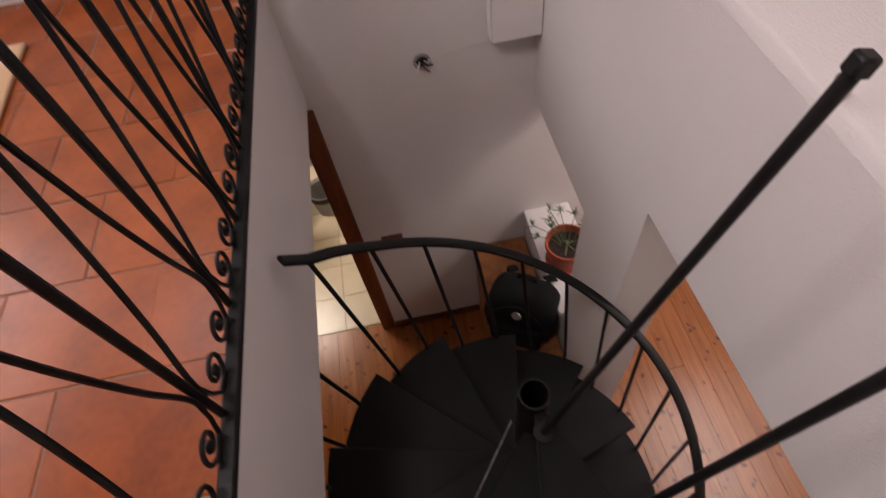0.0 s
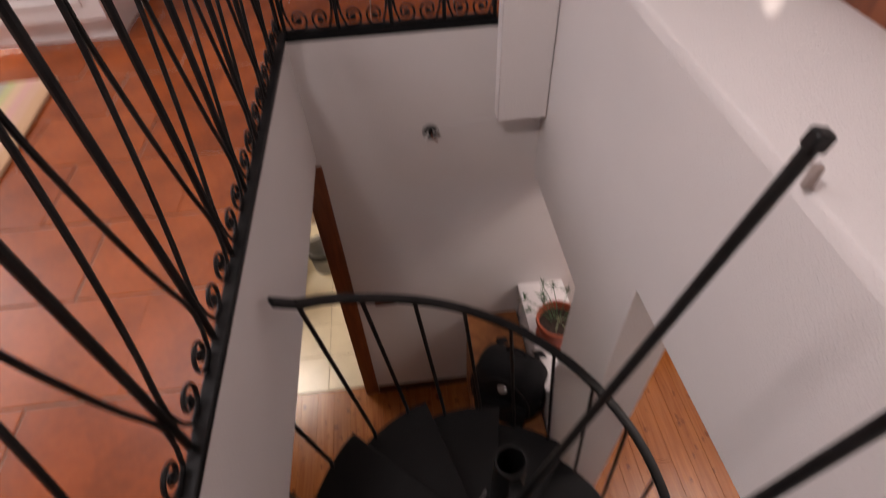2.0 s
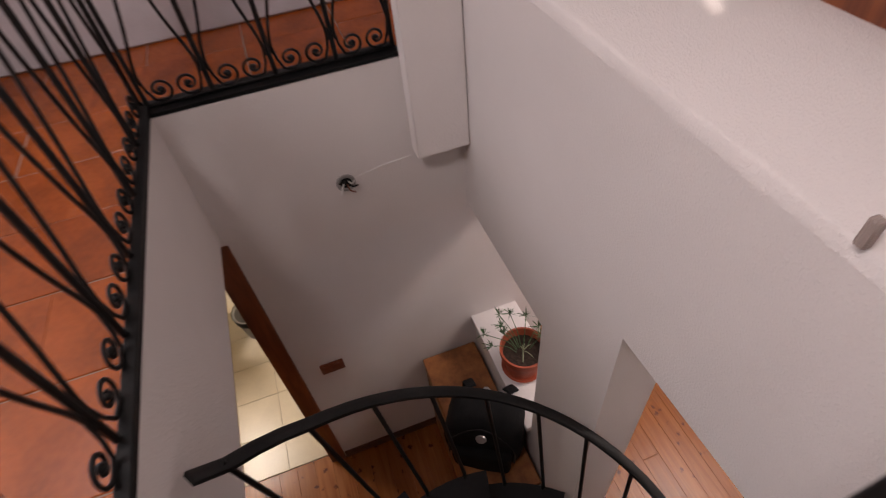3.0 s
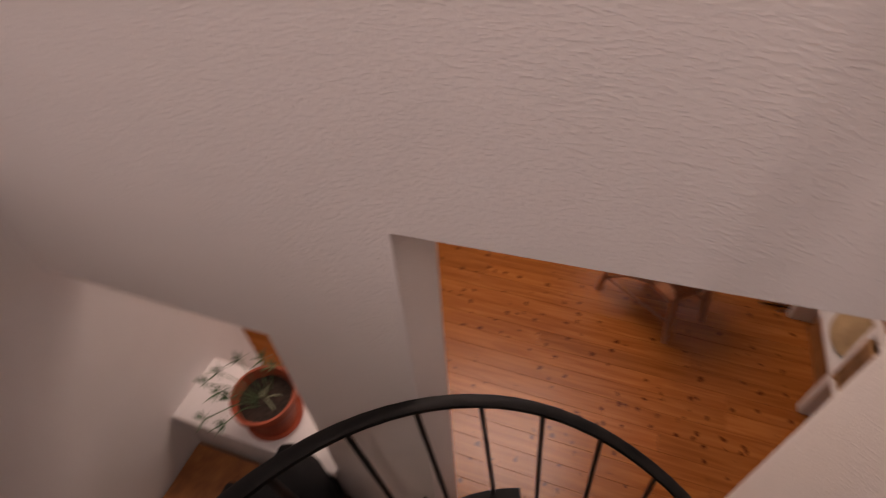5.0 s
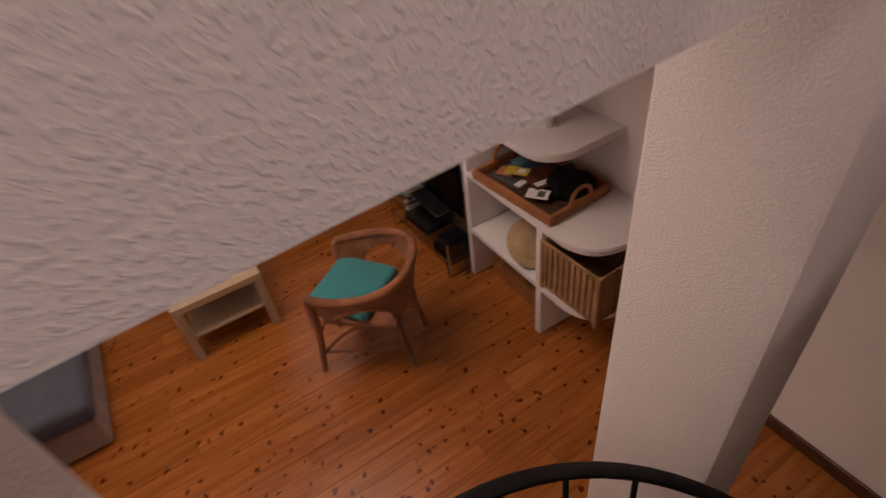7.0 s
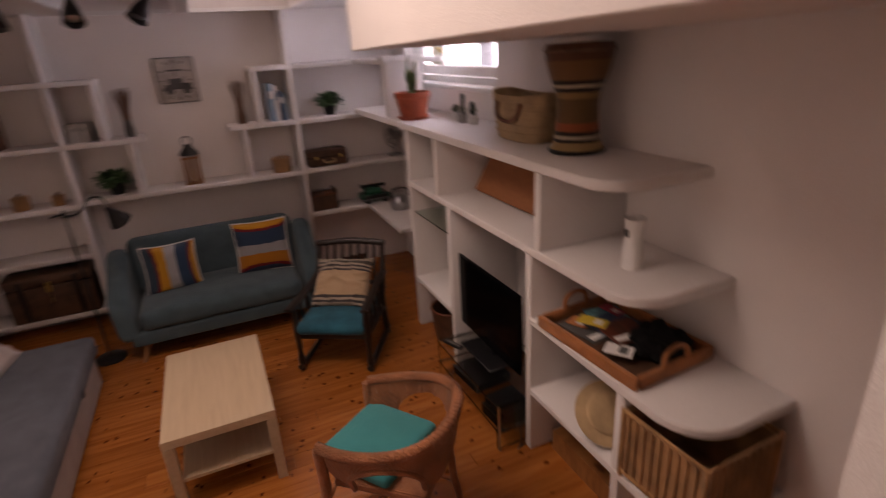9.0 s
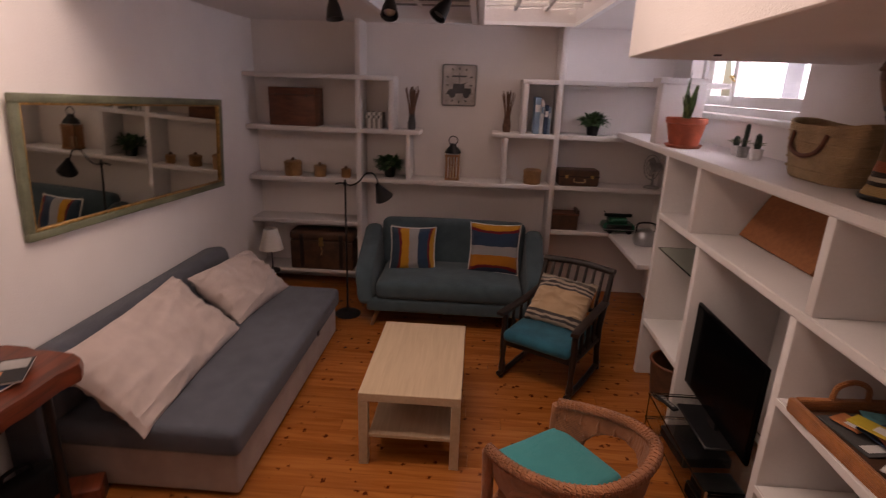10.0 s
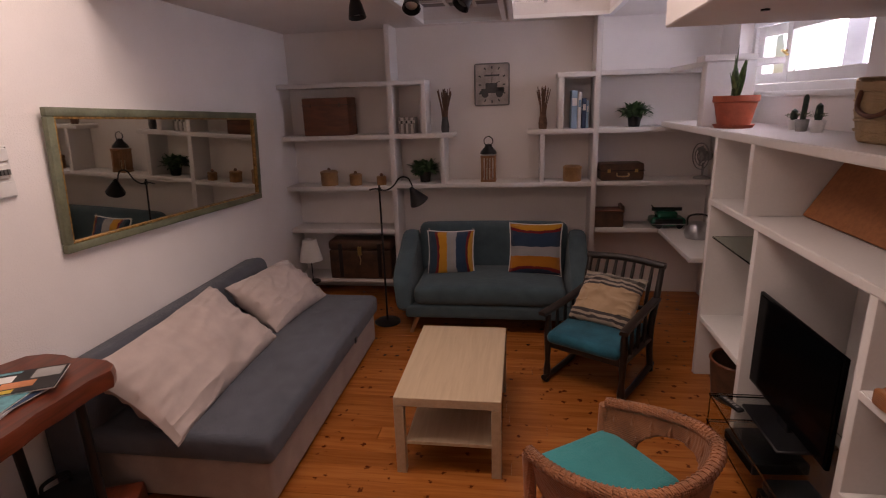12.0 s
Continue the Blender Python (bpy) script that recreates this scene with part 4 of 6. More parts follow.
for i in range(3):
    part("sheet", moved(box(-0.07, 0.07, -0.05, 0.04, 0.004 * i, 0.004 * i + 0.003), pose(0, 0, 0.0, 0, 0, 6 * i)), "paper", nb)


def potted(name, x, y, z, r, h, label, leafmat, blades, rz=0, pot="pot", saucer=True):
    p = thing(name, x, y, z, label, "potted plant", rz)
    z0 = 0.012 if saucer else 0.0
    part("pot", lathe([(0, z0), (r * 0.70, z0), (r * 0.93, h * 0.80), (r * 0.96, h * 0.80), (r, h * 0.82), (r, h), (r * 0.92, h), (r * 0.88, h * 0.80), (r * 0.80, h * 0.55), (0, h * 0.55)], 28), pot, p)
    if saucer:
        part("saucer", lathe([(0, 0), (r * 0.80, 0), (r * 0.92, 0.022), (r * 0.88, 0.022), (r * 0.76, 0.010), (0, 0.010)], 28), pot, p)
    so = bmesh.new()
    bmesh.ops.create_circle(so, cap_ends=True, segments=24, radius=r * 0.86)
    bmesh.ops.subdivide_edges(so, edges=so.edges[:], cuts=3)
    for v in so.verts:
        v.co.z = h * 0.74 + 0.010 * noise.noise(v.co * 40)
    part("soil", so, "soil", p)
    bl = leafy(*blades)
    part("leaves", moved(bl, Matrix.Translation((0, 0, h * 0.8))), leafmat, p)
    return p


_pl = potted("potted_plant", -1.02, -0.345, 1.094, 0.116, 0.18, "clay pot with thin straggling green shoots on the hatch sill", "drygrass", (7, 0.085, 0.006, 1.4, 4, 0.75))
for i, (a, ln) in enumerate(((150, 0.17), (200, 0.15), (230, 0.2), (120, 0.13), (175, 0.19), (215, 0.11), (250, 0.15), (95, 0.10), (190, 0.21))):
    q = radians(a)
    part("stem", tube(smoothed([(0.03 * math.cos(q), 0.03 * math.sin(q), 0.13), (0.08 * math.cos(q), 0.08 * math.sin(q), 0.19), (ln * math.cos(q), ln * math.sin(q), 0.20)], 4), 0.002, 5), "leaf", _pl)
    part("sprig", moved(leafy(18, 0.052, 0.004, 1.5, i + 20, 0.2), Matrix.Translation((ln * math.cos(q), ln * math.sin(q), 0.20))), "leaf", _pl)

# ---------------------------------------------------------------- built-in shelves
def rounded_shelf(x0, x1, y0, y1, z0, z1, r, n=8):
    """A shelf slab whose front near corner (x0, y0) is rounded."""
    bm = bmesh.new()
    ring = [(x1, y0), (x1, y1), (x0, y1)] + [(x0 + r - r * math.cos(t), y0 + r - r * math.sin(t)) for t in (math.pi / 2 * k / n for k in range(n + 1))]
    lo = [bm.verts.new((x, y, z0)) for x, y in ring]
    hi = [bm.verts.new((x, y, z1)) for x, y in ring]
    bm.faces.new(lo)
    bm.faces.new(hi[::-1])
    for i in range(len(ring)):
        j = (i + 1) % len(ring)
        bm.faces.new((lo[i], lo[j], hi[j], hi[i]))
    bmesh.ops.bevel(bm, geom=[e for e in bm.edges if abs(e.verts[0].co.z - e.verts[1].co.z) < 1e-6], offset=0.006, segments=2, affect="EDGES")
    return bm


bs = thing("wall_shelves", 0, ROOM_B, 0, "white built-in masonry shelves on the end wall", "shelves")
bs["kind"] = "structure"
FR = -0.30


def shelf(x0, x1, z, d=FR, t=0.042):
    part("shelf", box(x0, x1, d, 0, z - t / 2, z + t / 2, 0.006, 2), "shelf", bs)


def upright(x, z0, z1, t=0.048, d=FR):
    part("upright", box(x - t / 2, x + t / 2, d + 0.003, 0, z0, z1, 0.006, 2), "shelf", bs)


S1, S2, S3, S4, S5 = 2.07, 1.59, 1.125, 0.68, 0.165
shelf(ROOM_L, -0.775, S1)
shelf(ROOM_L, -0.53, S2)
shelf(ROOM_L, -1.135, S3 - 0.02)
shelf(-1.085, 0.722, S3)
shelf(ROOM_L, -1.135, S4)
shelf(ROOM_L, -1.135, S5)
upright(-1.11, 0.0, CEIL)
upright(0.745, 0.0, CEIL)
upright(-0.80, S2, S1)
upright(-0.635, S3, S2, 0.04)
upright(0.279, S3, S2, 0.04)
upright(0.435, S2, S1)
shelf(0.40, 0.72, S1 + 0.012)
shelf(0.15, 0.72, S2 + 0.01)
for z in (2.085, 1.60, 1.13, 0.695):
    shelf(0.77, ROOM_R, z)
part("corner_shelf", box(1.33, ROOM_R, -1.25, -0.302, 0.675, 0.715, 0.006, 2), "shelf", bs)
part("corner_shelf", box(1.33, ROOM_R, -1.25, -0.302, 2.065, 2.105, 0.006, 2), "shelf", bs)
part("corner_pier", box(1.31, 1.62, -1.30, -1.19, 1.67, 2.10, 0.005, 2), "shelf", bs)
part("corner_cap", box(1.28, ROOM_R - 0.2, -1.33, -1.16, 2.09, 2.13, 0.006, 2), "shelf", bs)

ms = thing("media_wall_shelves", ROOM_R, 0, 0, "white built-in masonry shelving with a television recess and rounded ends", "shelves")
ms["kind"] = "structure"
FX = 1.29 - ROOM_R


def mpart(name, bm):
    return part(name, bm, "shelf", ms)


mpart("top_shelf", rounded_shelf(FX, 0, 1.10, 4.70, 1.622, 1.668, 0.16))
mpart("mid_shelf", rounded_shelf(FX, 0, 0.93, 3.36, 1.198, 1.240, 0.16))
mpart("tray_shelf", rounded_shelf(FX, 0, 0.60, 1.652, 0.812, 0.852, 0.20))
mpart("low_shelf", rounded_shelf(FX, 0, 0.57, 1.652, 0.378, 0.418, 0.20))
mpart("low_shelf", box(FX, 0, 2.66, 3.31, 0.41, 0.45, 0.006, 2))
for y, z0, z1 in ((3.335, 0.0, 1.622), (2.635, 0.0, 1.198), (2.80, 1.240, 1.622), (1.675, 0.0, 1.198), (1.60, 1.240, 1.622), (0.985, 0.0, 0.812)):
    mpart("upright", box(FX + 0.003, 0, y - 0.025, y + 0.025, z0, z1, 0.006, 2))
part("glass_shelf", box(FX + 0.03, -0.02, 2.662, 3.308, 0.985, 0.995), "greenglass", ms, "greenish glass shelf")
part("back_batten", box(-0.30, -0.26, 1.92, 1.99, 0.45, 1.197, 0.004, 1), "shelf", ms)
part("plinth", box(-0.40, 0.0, 1.02, 1.60, 0.0, 0.13), "pine_side", ms, "dark plinth under the low shelf", False)
part("bracket", box(FX + 0.30, FX + 0.33, 0.96, 1.02, 1.18, 1.197), "chrome", ms, "small metal bracket", False)

# ---------------------------------------------------------------- coffee table
ct = thing("coffee_table", -0.275, 2.55, 0, "pale birch coffee table with a lower shelf on pine boards", "table")
part("tabletop", box(-0.275, 0.275, -0.45, 0.45, 0.40, 0.45, 0.003, 1), "birch", ct)
for sx in (-1, 1):
    for sy in (-1, 1):
        part("leg", box(sx * 0.25 - 0.025, sx * 0.25 + 0.025, sy * 0.425 - 0.025, sy * 0.425 + 0.025, 0, 0.40, 0.002, 1), "birch", ct)
part("shelf", box(-0.225, 0.225, -0.43, 0.43, 0.165, 0.185, 0.002, 1), "birch", ct)

# ---------------------------------------------------------------- sofa bed with pillows
sb = thing("sofa_bed", -1.62, 2.72, 0, "slate-grey sofa bed with a taupe base against the side wall", "sofa bed")
part("base", soft(-0.50, 0.53, -0.93, 0.95, 0.015, 0.25, 0.02, 0.0), "taupe", sb, "taupe cloth base")
part("mattress", soft(-0.52, 0.56, -0.96, 0.98, 0.25, 0.40, 0.04, 0.02), "slate", sb)
_bk = soft(-0.11, 0.11, -0.97, 1.02, 0.0, 0.345, 0.07, 0.0)
part("backrest", moved(_bk, pose(-0.42, 0, 0.36, 0, -10, 0)), "slate", sb)
part("end_panel", soft(-0.56, -0.36, -1.03, -0.965, 0.02, 0.66, 0.02, 0.0), "slate", sb)
for y in (0.35,):
    part("tab", box(0.562, 0.570, y - 0.02, y + 0.02, 0.27, 0.31, 0.003, 1), "black", sb)
for x in (-0.44, 0.46):
    for y in (-0.86, 0.86):
        part("foot", lathe([(0, 0), (0.02, 0), (0.025, 0.02), (0, 0.02)], 12, at=(x, y, 0)), "black", sb)


def loose_pillow(name, mid, along, up, w, h, d, material, label, seed, group=""):
    """A cushion whose width runs along one direction and its height along another."""
    a, u = Vector(along).normalized(), Vector(up)
    u = (u - a * u.dot(a)).normalized()
    nrm = u.cross(a)
    m = Matrix((a, nrm, u)).transposed().to_4x4()
    m.translation = mid
    ob = part(name, pillow(w, h, d, 46, seed, 0.0125), material, None, label, category="pillow")
    ob.matrix_basis = m
    if group:
        ob["group"] = group
    return ob


loose_pillow("pillow", (-1.712, 2.26, 0.572), (-0.02, 1.0, 0.03), (-0.50, 0.11, 0.44), 1.12, 0.56, 0.19, "beige", "large creased beige cotton pillow leaning on the sofa bed", 3, "beige pillows")
loose_pillow("pillow", (-1.68, 3.28, 0.555), (0.06, 1.0, -0.06), (-0.44, 0.05, 0.36), 0.82, 0.47, 0.19, "beige", "smaller creased beige cotton pillow on the sofa bed", 11, "beige pillows")

# ---------------------------------------------------------------- blue sofa
sf = thing("sofa", -0.165, 4.25, 0, "petrol-blue two-seat sofa with rounded arms on short wooden legs", "sofa")
part("seat_base", soft(-0.70, 0.70, -0.44, 0.30, 0.15, 0.27, 0.03, 0.0), "sofa", sf)
part("seat_cushion", soft(-0.62, 0.62, -0.46, 0.20, 0.27, 0.43, 0.055, 0.03), "sofa", sf)
part("backrest", moved(soft(-0.68, 0.68, -0.09, 0.09, 0.0, 0.475, 0.07, 0.01), pose(0, 0.24, 0.34, -10, 0, 0)), "sofa", sf)
for s in (-1, 1):
    arm = bmesh.new()
    ring = []
    sect = smoothed([(-0.40, 0.20), (-0.43, 0.34), (-0.40, 0.47), (-0.25, 0.56), (0.05, 0.66), (0.30, 0.74), (0.34, 0.45), (0.30, 0.18), (0.0, 0.17)], 3, True)
    for off, k in ((-0.075, 0.90), (-0.06, 0.97), (-0.02, 1.0), (0.02, 1.0), (0.06, 0.97), (0.075, 0.90)):
        row = []
        for p in sect:
            yy, zz = p.x, p.y
            flare = 0.05 * max(0, (zz - 0.2) / 0.5)
            row.append(arm.verts.new((s * (0.70 + flare) + off, -0.05 + (yy + 0.05) * k, 0.42 + (zz - 0.42) * k)))
        ring.append(row)
    for a, b in zip(ring, ring[1:]):
        for i in range(len(a)):
            j = (i + 1) % len(a)
            arm.faces.new((a[i], a[j], b[j], b[i]))
    arm.faces.new(ring[0][::-1])
    arm.faces.new(ring[-1])
    part("arm", arm, "sofa", sf)
    for y in (-0.36, 0.24):
        part("leg", tube([(s * 0.66, y - 0.03 * (1 if y < 0 else -1), 0.0), (s * 0.60, y, 0.16)], [0.013, 0.024], 12), "legwood", sf)


def sofa_cushion(x, rz, material, label, seed, w=0.41, h=0.40, z=0.605):
    c = thing("sofa_cushion", x, 4.215, z, label, "cushion", rz, "patterned cushions on the sofa", rx=-16)
    part("cover", pillow(w, h, 0.14, 16, seed, 0.008), material, c)
    rim = []
    for k in range(48):
        e = k % 12 / 6 - 1
        u, v = ((e, -1), (1, e), (-e, 1), (-1, -e))[k // 12]
        rim.append((u * w / 2 * (1 - 0.07 * (1 - v * v) * abs(u) ** 3), 0, v * h / 2 * (1 - 0.07 * (1 - u * u) * abs(v) ** 3)))
    part("piping", tube(rim + rim[:1], 0.006, 6), "paper", c, "off-white edging")
    for sx in (-1, 1):
        for sz in (-1, 1):
            part("tassel", moved(leafy(10, 0.035, 0.003, 1.5, seed + 3, 0.1), Matrix.Translation((sx * w * 0.47, 0, sz * h * 0.47))), "beige", c)


sofa_cushion(-0.515, 3, "stripeA", "square cushion with upright mustard, navy, grey and red stripes", 2)
sofa_cushion(0.215, -4, "stripeB", "square cushion with level navy, mustard, grey and red bands", 7, 0.45, 0.45, 0.645)

# ---------------------------------------------------------------- lamps
fl = thing("floor_lamp", -1.085, 4.06, 0, "black metal reading lamp with a curved arm and cone shade", "floor lamp")
part("base", lathe([(0, 0), (0.115, 0), (0.115, 0.010), (0.105, 0.018), (0.012, 0.024), (0, 0.024)], 28), "black", fl)
part("pole", tube([(0, 0, 0.02), (0, 0, 0.7), (0, 0, 1.235)], 0.0085, 10), "black", fl)
part("arm", tube(smoothed([(-0.085, 0, 1.195), (-0.03, 0, 1.205), (0.05, 0, 1.19), (0.12, 0, 1.225), (0.18, 0, 1.295), (0.25, 0, 1.29), (0.285, 0, 1.215)], 5), 0.007, 8), "black", fl)
part("knob", lathe([(0, -0.02), (0.014, -0.015), (0.016, 0.0), (0.014, 0.015), (0, 0.02)], 12, at=(0, 0, 1.2)), "black", fl)
part("shade", moved(lathe([(0.016, 0.07), (0.022, 0.05), (0.082, -0.075), (0.078, -0.075), (0.018, 0.045), (0.0, 0.05)], 26), pose(0.305, -0.01, 1.155, 18, -24, 0)), "black", fl)

tl = thing("table_lamp", -1.97, 4.58, S5 + 0.021, "small table lamp with a white cone shade", "table lamp")
part("base", lathe([(0, 0), (0.075, 0), (0.07, 0.014), (0.01, 0.02), (0, 0.02)], 22), "black", tl)
part("stem", tube([(0, 0, 0.015), (0, 0, 0.30)], 0.006, 8), "black", tl)
part("shade", lathe([(0.065, 0.44), (0.115, 0.23), (0.112, 0.23), (0.062, 0.44)], 26), "shade", tl, "white cloth shade")

tr = thing("track_light", -0.53, 3.0, CEIL, "black ceiling bar with three black spotlights", "track light")
part("bar", box(-0.48, 0.42, -0.022, 0.022, -0.034, 0.0, 0.004, 1), "black", tr)
for x, rz_, tilt in ((-0.34, 40, 12), (0.0, 5, 38), (0.34, -50, 40)):
    part("bracket", tube([(x, 0, -0.03), (x, 0, -0.085)], 0.009, 8), "black", tr)
    hd = part("spot_head", moved(lathe([(0, 0.0), (0.022, -0.002), (0.030, -0.03), (0.040, -0.06), (0.052, -0.125), (0.048, -0.125), (0.036, -0.07), (0, -0.065)], 20), pose(x, 0, -0.075, -tilt, 0, rz_)), "black", tr)
    part("bulb", moved(lathe([(0, -0.068), (0.026, -0.075), (0.034, -0.10), (0, -0.108)], 16), pose(x, 0, -0.075, -tilt, 0, rz_)), "chrome", hd)

# ---------------------------------------------------------------- rocking chair
rc = thing("rocking_chair", 0.63, 3.22, 0, "black-stained wooden low armchair with a spindle back", "chair", -31)
for sx in (-1, 1):
    x = sx * 0.26
    part("front_leg", tube([(x, -0.26, 0.0), (x, -0.25, 0.08), (x, -0.25, 0.16), (x, -0.25, 0.34), (x, -0.25, 0.52)], [0.018, 0.026, 0.017, 0.026, 0.020], 12), "darkwood", rc)
    part("back_post", tube([(x, 0.30, 0.0), (x, 0.25, 0.20), (x, 0.24, 0.38), (x, 0.33, 0.58), (x, 0.40, 0.785)], [0.022, 0.022, 0.024, 0.022, 0.019], 12), "darkwood", rc)
    part("arm", strip(smoothed([(x, 0.33, 0.56), (x, 0.05, 0.545), (x * 1.04, -0.24, 0.54), (x * 1.06, -0.31, 0.535)], 5), 0.055, 0.026), "darkwood", rc)
    part("side_rail", tube([(x, -0.25, 0.30), (x, 0.25, 0.28)], 0.018, 10), "darkwood", rc)
    part("runner", tube(smoothed([(x, -0.30, 0.045), (x, -0.1, 0.030), (x, 0.15, 0.030), (x, 0.33, 0.05)], 5), 0.020, 10), "darkwood", rc)
    for y in (-0.12, 0.0, 0.12):
        part("arm_spindle", tube([(x, y, 0.30), (x, y, 0.42), (x, y, 0.54)], [0.010, 0.014, 0.010], 10), "darkwood", rc)
part("seat_frame", box(-0.26, 0.26, -0.26, 0.26, 0.27, 0.32, 0.008, 2), "darkwood", rc)
part("top_rail", tube(smoothed([(-0.28, 0.40, 0.785), (0, 0.42, 0.80), (0.28, 0.40, 0.785)], 5), 0.026, 12), "darkwood", rc)
part("lower_rail", tube([(-0.26, 0.29, 0.48), (0.26, 0.29, 0.48)], 0.018, 10), "darkwood", rc)
for i in range(7):
    x = -0.195 + i * 0.065
    part("back_spindle", tube([(x, 0.29, 0.48), (x, 0.34, 0.62), (x, 0.41, 0.785)], [0.010, 0.014, 0.010], 10), "darkwood", rc)
rc.matrix_basis = rc.matrix_basis @ Matrix.Diagonal((1, 1, 0.955, 1))
_tc = part("seat_pad", soft(-0.25, 0.25, -0.31, 0.22, 0.0, 0.085, 0.04, 0.025), "teal", None, "plump teal velvet seat pad on the dark chair", category="cushion")
_tc.matrix_basis = pose(0.63, 3.22, 0.306, 0, 0, -31)
loose_pillow("striped_cushion", (0.685, 3.30, 0.545), (math.cos(radians(-31)), math.sin(radians(-31)), 0.0), (0.19, 0.32, 0.36), 0.44, 0.40, 0.14, "stripeC", "sand-coloured cushion with charcoal striped ends on the dark chair", 5)

# ---------------------------------------------------------------- wicker armchair
WX, WY, WR = 0.484, 1.50, -132
wk = thing("wicker_armchair", WX, WY, 0, "reddish-brown wicker tub armchair with arched openings", "chair", WR)
_u = [(-0.245, -0.285), (-0.275, -0.16), (-0.285, 0.0), (-0.255, 0.15), (-0.165, 0.26), (0.0, 0.30)]
_u = _u + [(-x, y) for x, y in _u[-2::-1]]
_u = smoothed([(x * 0.92, y * 0.86, 0) for x, y in _u], 7)
NU = len(_u)


def rim_z(t):
    return 0.625 + 0.085 * math.sin(math.pi * t) ** 1.5


rim = [Vector((p.x * 1.10, p.y * 1.06, rim_z(i / (NU - 1)))) for i, p in enumerate(_u)]
foot_line = [Vector((p.x * 0.86, p.y * 0.86, 0.40)) for p in _u]
part("top_rim", tube(rim, 0.024, 10), "cane", wk)
# plaited binding over the rim
bind = bmesh.new()
for i in range(0, NU - 1):
    d = (rim[i + 1] - rim[i]).normalized()
    a, b = d.orthogonal().normalized(), d.cross(d.orthogonal().normalized())
    tube([rim[i] + (a * math.cos(q) + b * math.sin(q)) * 0.026 + d * 0.010 * q / 3 for q in (k * math.tau / 7 for k in range(8))], 0.0028, 4, bm=bind, cap=False)
part("rim_binding", bind, "cane", wk)
pan = bmesh.new()
NV = 12
grid_ = [[pan.verts.new(rim[i].lerp(foot_line[i], k / NV) + Vector((rim[i].x, rim[i].y, 0)).normalized() * 0.018 * math.sin(math.pi * k / NV)) for k in range(NV + 1)] for i in range(NU)]
for i in range(NU - 1):
    t = (i + 0.5) / (NU - 1)
    for k in range(NV):
        v = (k + 0.5) / NV
        inside = False
        for c in (0.235, 0.765):
            e = (t - c) / 0.145
            if abs(e) < 1 and v > 1 - 0.74 * math.sqrt(1 - e * e):
                inside = True
        if not inside:
            pan.faces.new((grid_[i][k], grid_[i + 1][k], grid_[i + 1][k + 1], grid_[i][k + 1]))
bmesh.ops.delete(pan, geom=[v for v in pan.verts if not v.link_faces], context="VERTS")
bmesh.ops.solidify(pan, geom=pan.faces[:], thickness=0.016)
part("woven_shell", pan, "cane", wk)
for c in (0.235, 0.765):
    pts = []
    for k in range(13):
        e = -1 + 2 * k / 12
        t = c + 0.145 * e
        f = t * (NU - 1)
        i0 = int(f)
        v = min(1.0, 1 - 0.74 * math.sqrt(max(0, 1 - e * e)))
        a = rim[i0].lerp(rim[min(i0 + 1, NU - 1)], f - i0)
        b = foot_line[i0].lerp(foot_line[min(i0 + 1, NU - 1)], f - i0)
        pts.append(a.lerp(b, v) + Vector((a.x, a.y, 0)).normalized() * 0.018 * math.sin(math.pi * v))
    part("arch_trim", tube(pts, 0.014, 7), "cane", wk)
for i in range(3, NU - 3, 4):
    part("cane_stake", tube([rim[i].lerp(foot_line[i], 0.04), rim[i].lerp(foot_line[i], 0.30)], 0.011, 5), "cane", wk)
part("seat", box(-0.215, 0.215, -0.235, 0.205, 0.385, 0.435, 0.02, 3), "cane", wk)
for sx in (-1, 1):
    part("front_leg", tube([(sx * 0.24, -0.315, 0.0), (sx * 0.235, -0.285, 0.2), (sx * 0.235, -0.262, 0.40), (sx * 0.247, -0.262, 0.615)], [0.017, 0.020, 0.024, 0.026], 10), "cane", wk)
    part("rear_leg", tube([(sx * 0.165, 0.235, 0.0), (sx * 0.16, 0.20, 0.2), (sx * 0.165, 0.18, 0.41)], [0.015, 0.019, 0.02], 10), "cane", wk)
    part("leg_brace", tube(smoothed([(sx * 0.235, -0.288, 0.15), (sx * 0.215, -0.14, 0.31), (sx * 0.20, 0.0, 0.39)], 5), 0.010, 8), "cane", wk)
    part("side_stretcher", tube([(sx * 0.235, -0.288, 0.17), (sx * 0.16, 0.20, 0.17)], 0.010, 8), "cane", wk)
part("front_apron", tube(smoothed([(-0.235, -0.275, 0.30), (0, -0.255, 0.39), (0.235, -0.275, 0.30)], 6), 0.012, 8), "cane", wk)
_tq = part("turquoise_cushion", soft(-0.21, 0.21, -0.20, 0.20, 0.0, 0.068, 0.028, 0.014), "turq", None, "flat turquoise cloth cushion on the wicker armchair", category="cushion")
_tq.matrix_basis = pose(0.412, 1.59, 0.435, 0, 0, -145)

# ---------------------------------------------------------------- television and its stand
tv = thing("television", 1.345, 2.225, 0.30, "flat black television with a dark glossy screen on a clear stand", "television", -90)
part("casing", box(-0.385, 0.385, 0.0, 0.020, 0.06, 0.575, 0.005, 2), "screen", tv)
part("screen", box(-0.37, 0.37, -0.004, 0.0, 0.08, 0.56), "screen", tv, "dark glossy screen")
part("neck", box(-0.05, 0.05, 0.005, 0.035, 0.012, 0.08, 0.004, 1), "black", tv)
part("foot", box(-0.20, 0.20, -0.10, 0.12, 0.0, 0.014, 0.005, 1), "black", tv)
ts = thing("television_stand", 1.37, 2.14, 0, "clear acrylic low stand with black boxes on its shelves", "stand")
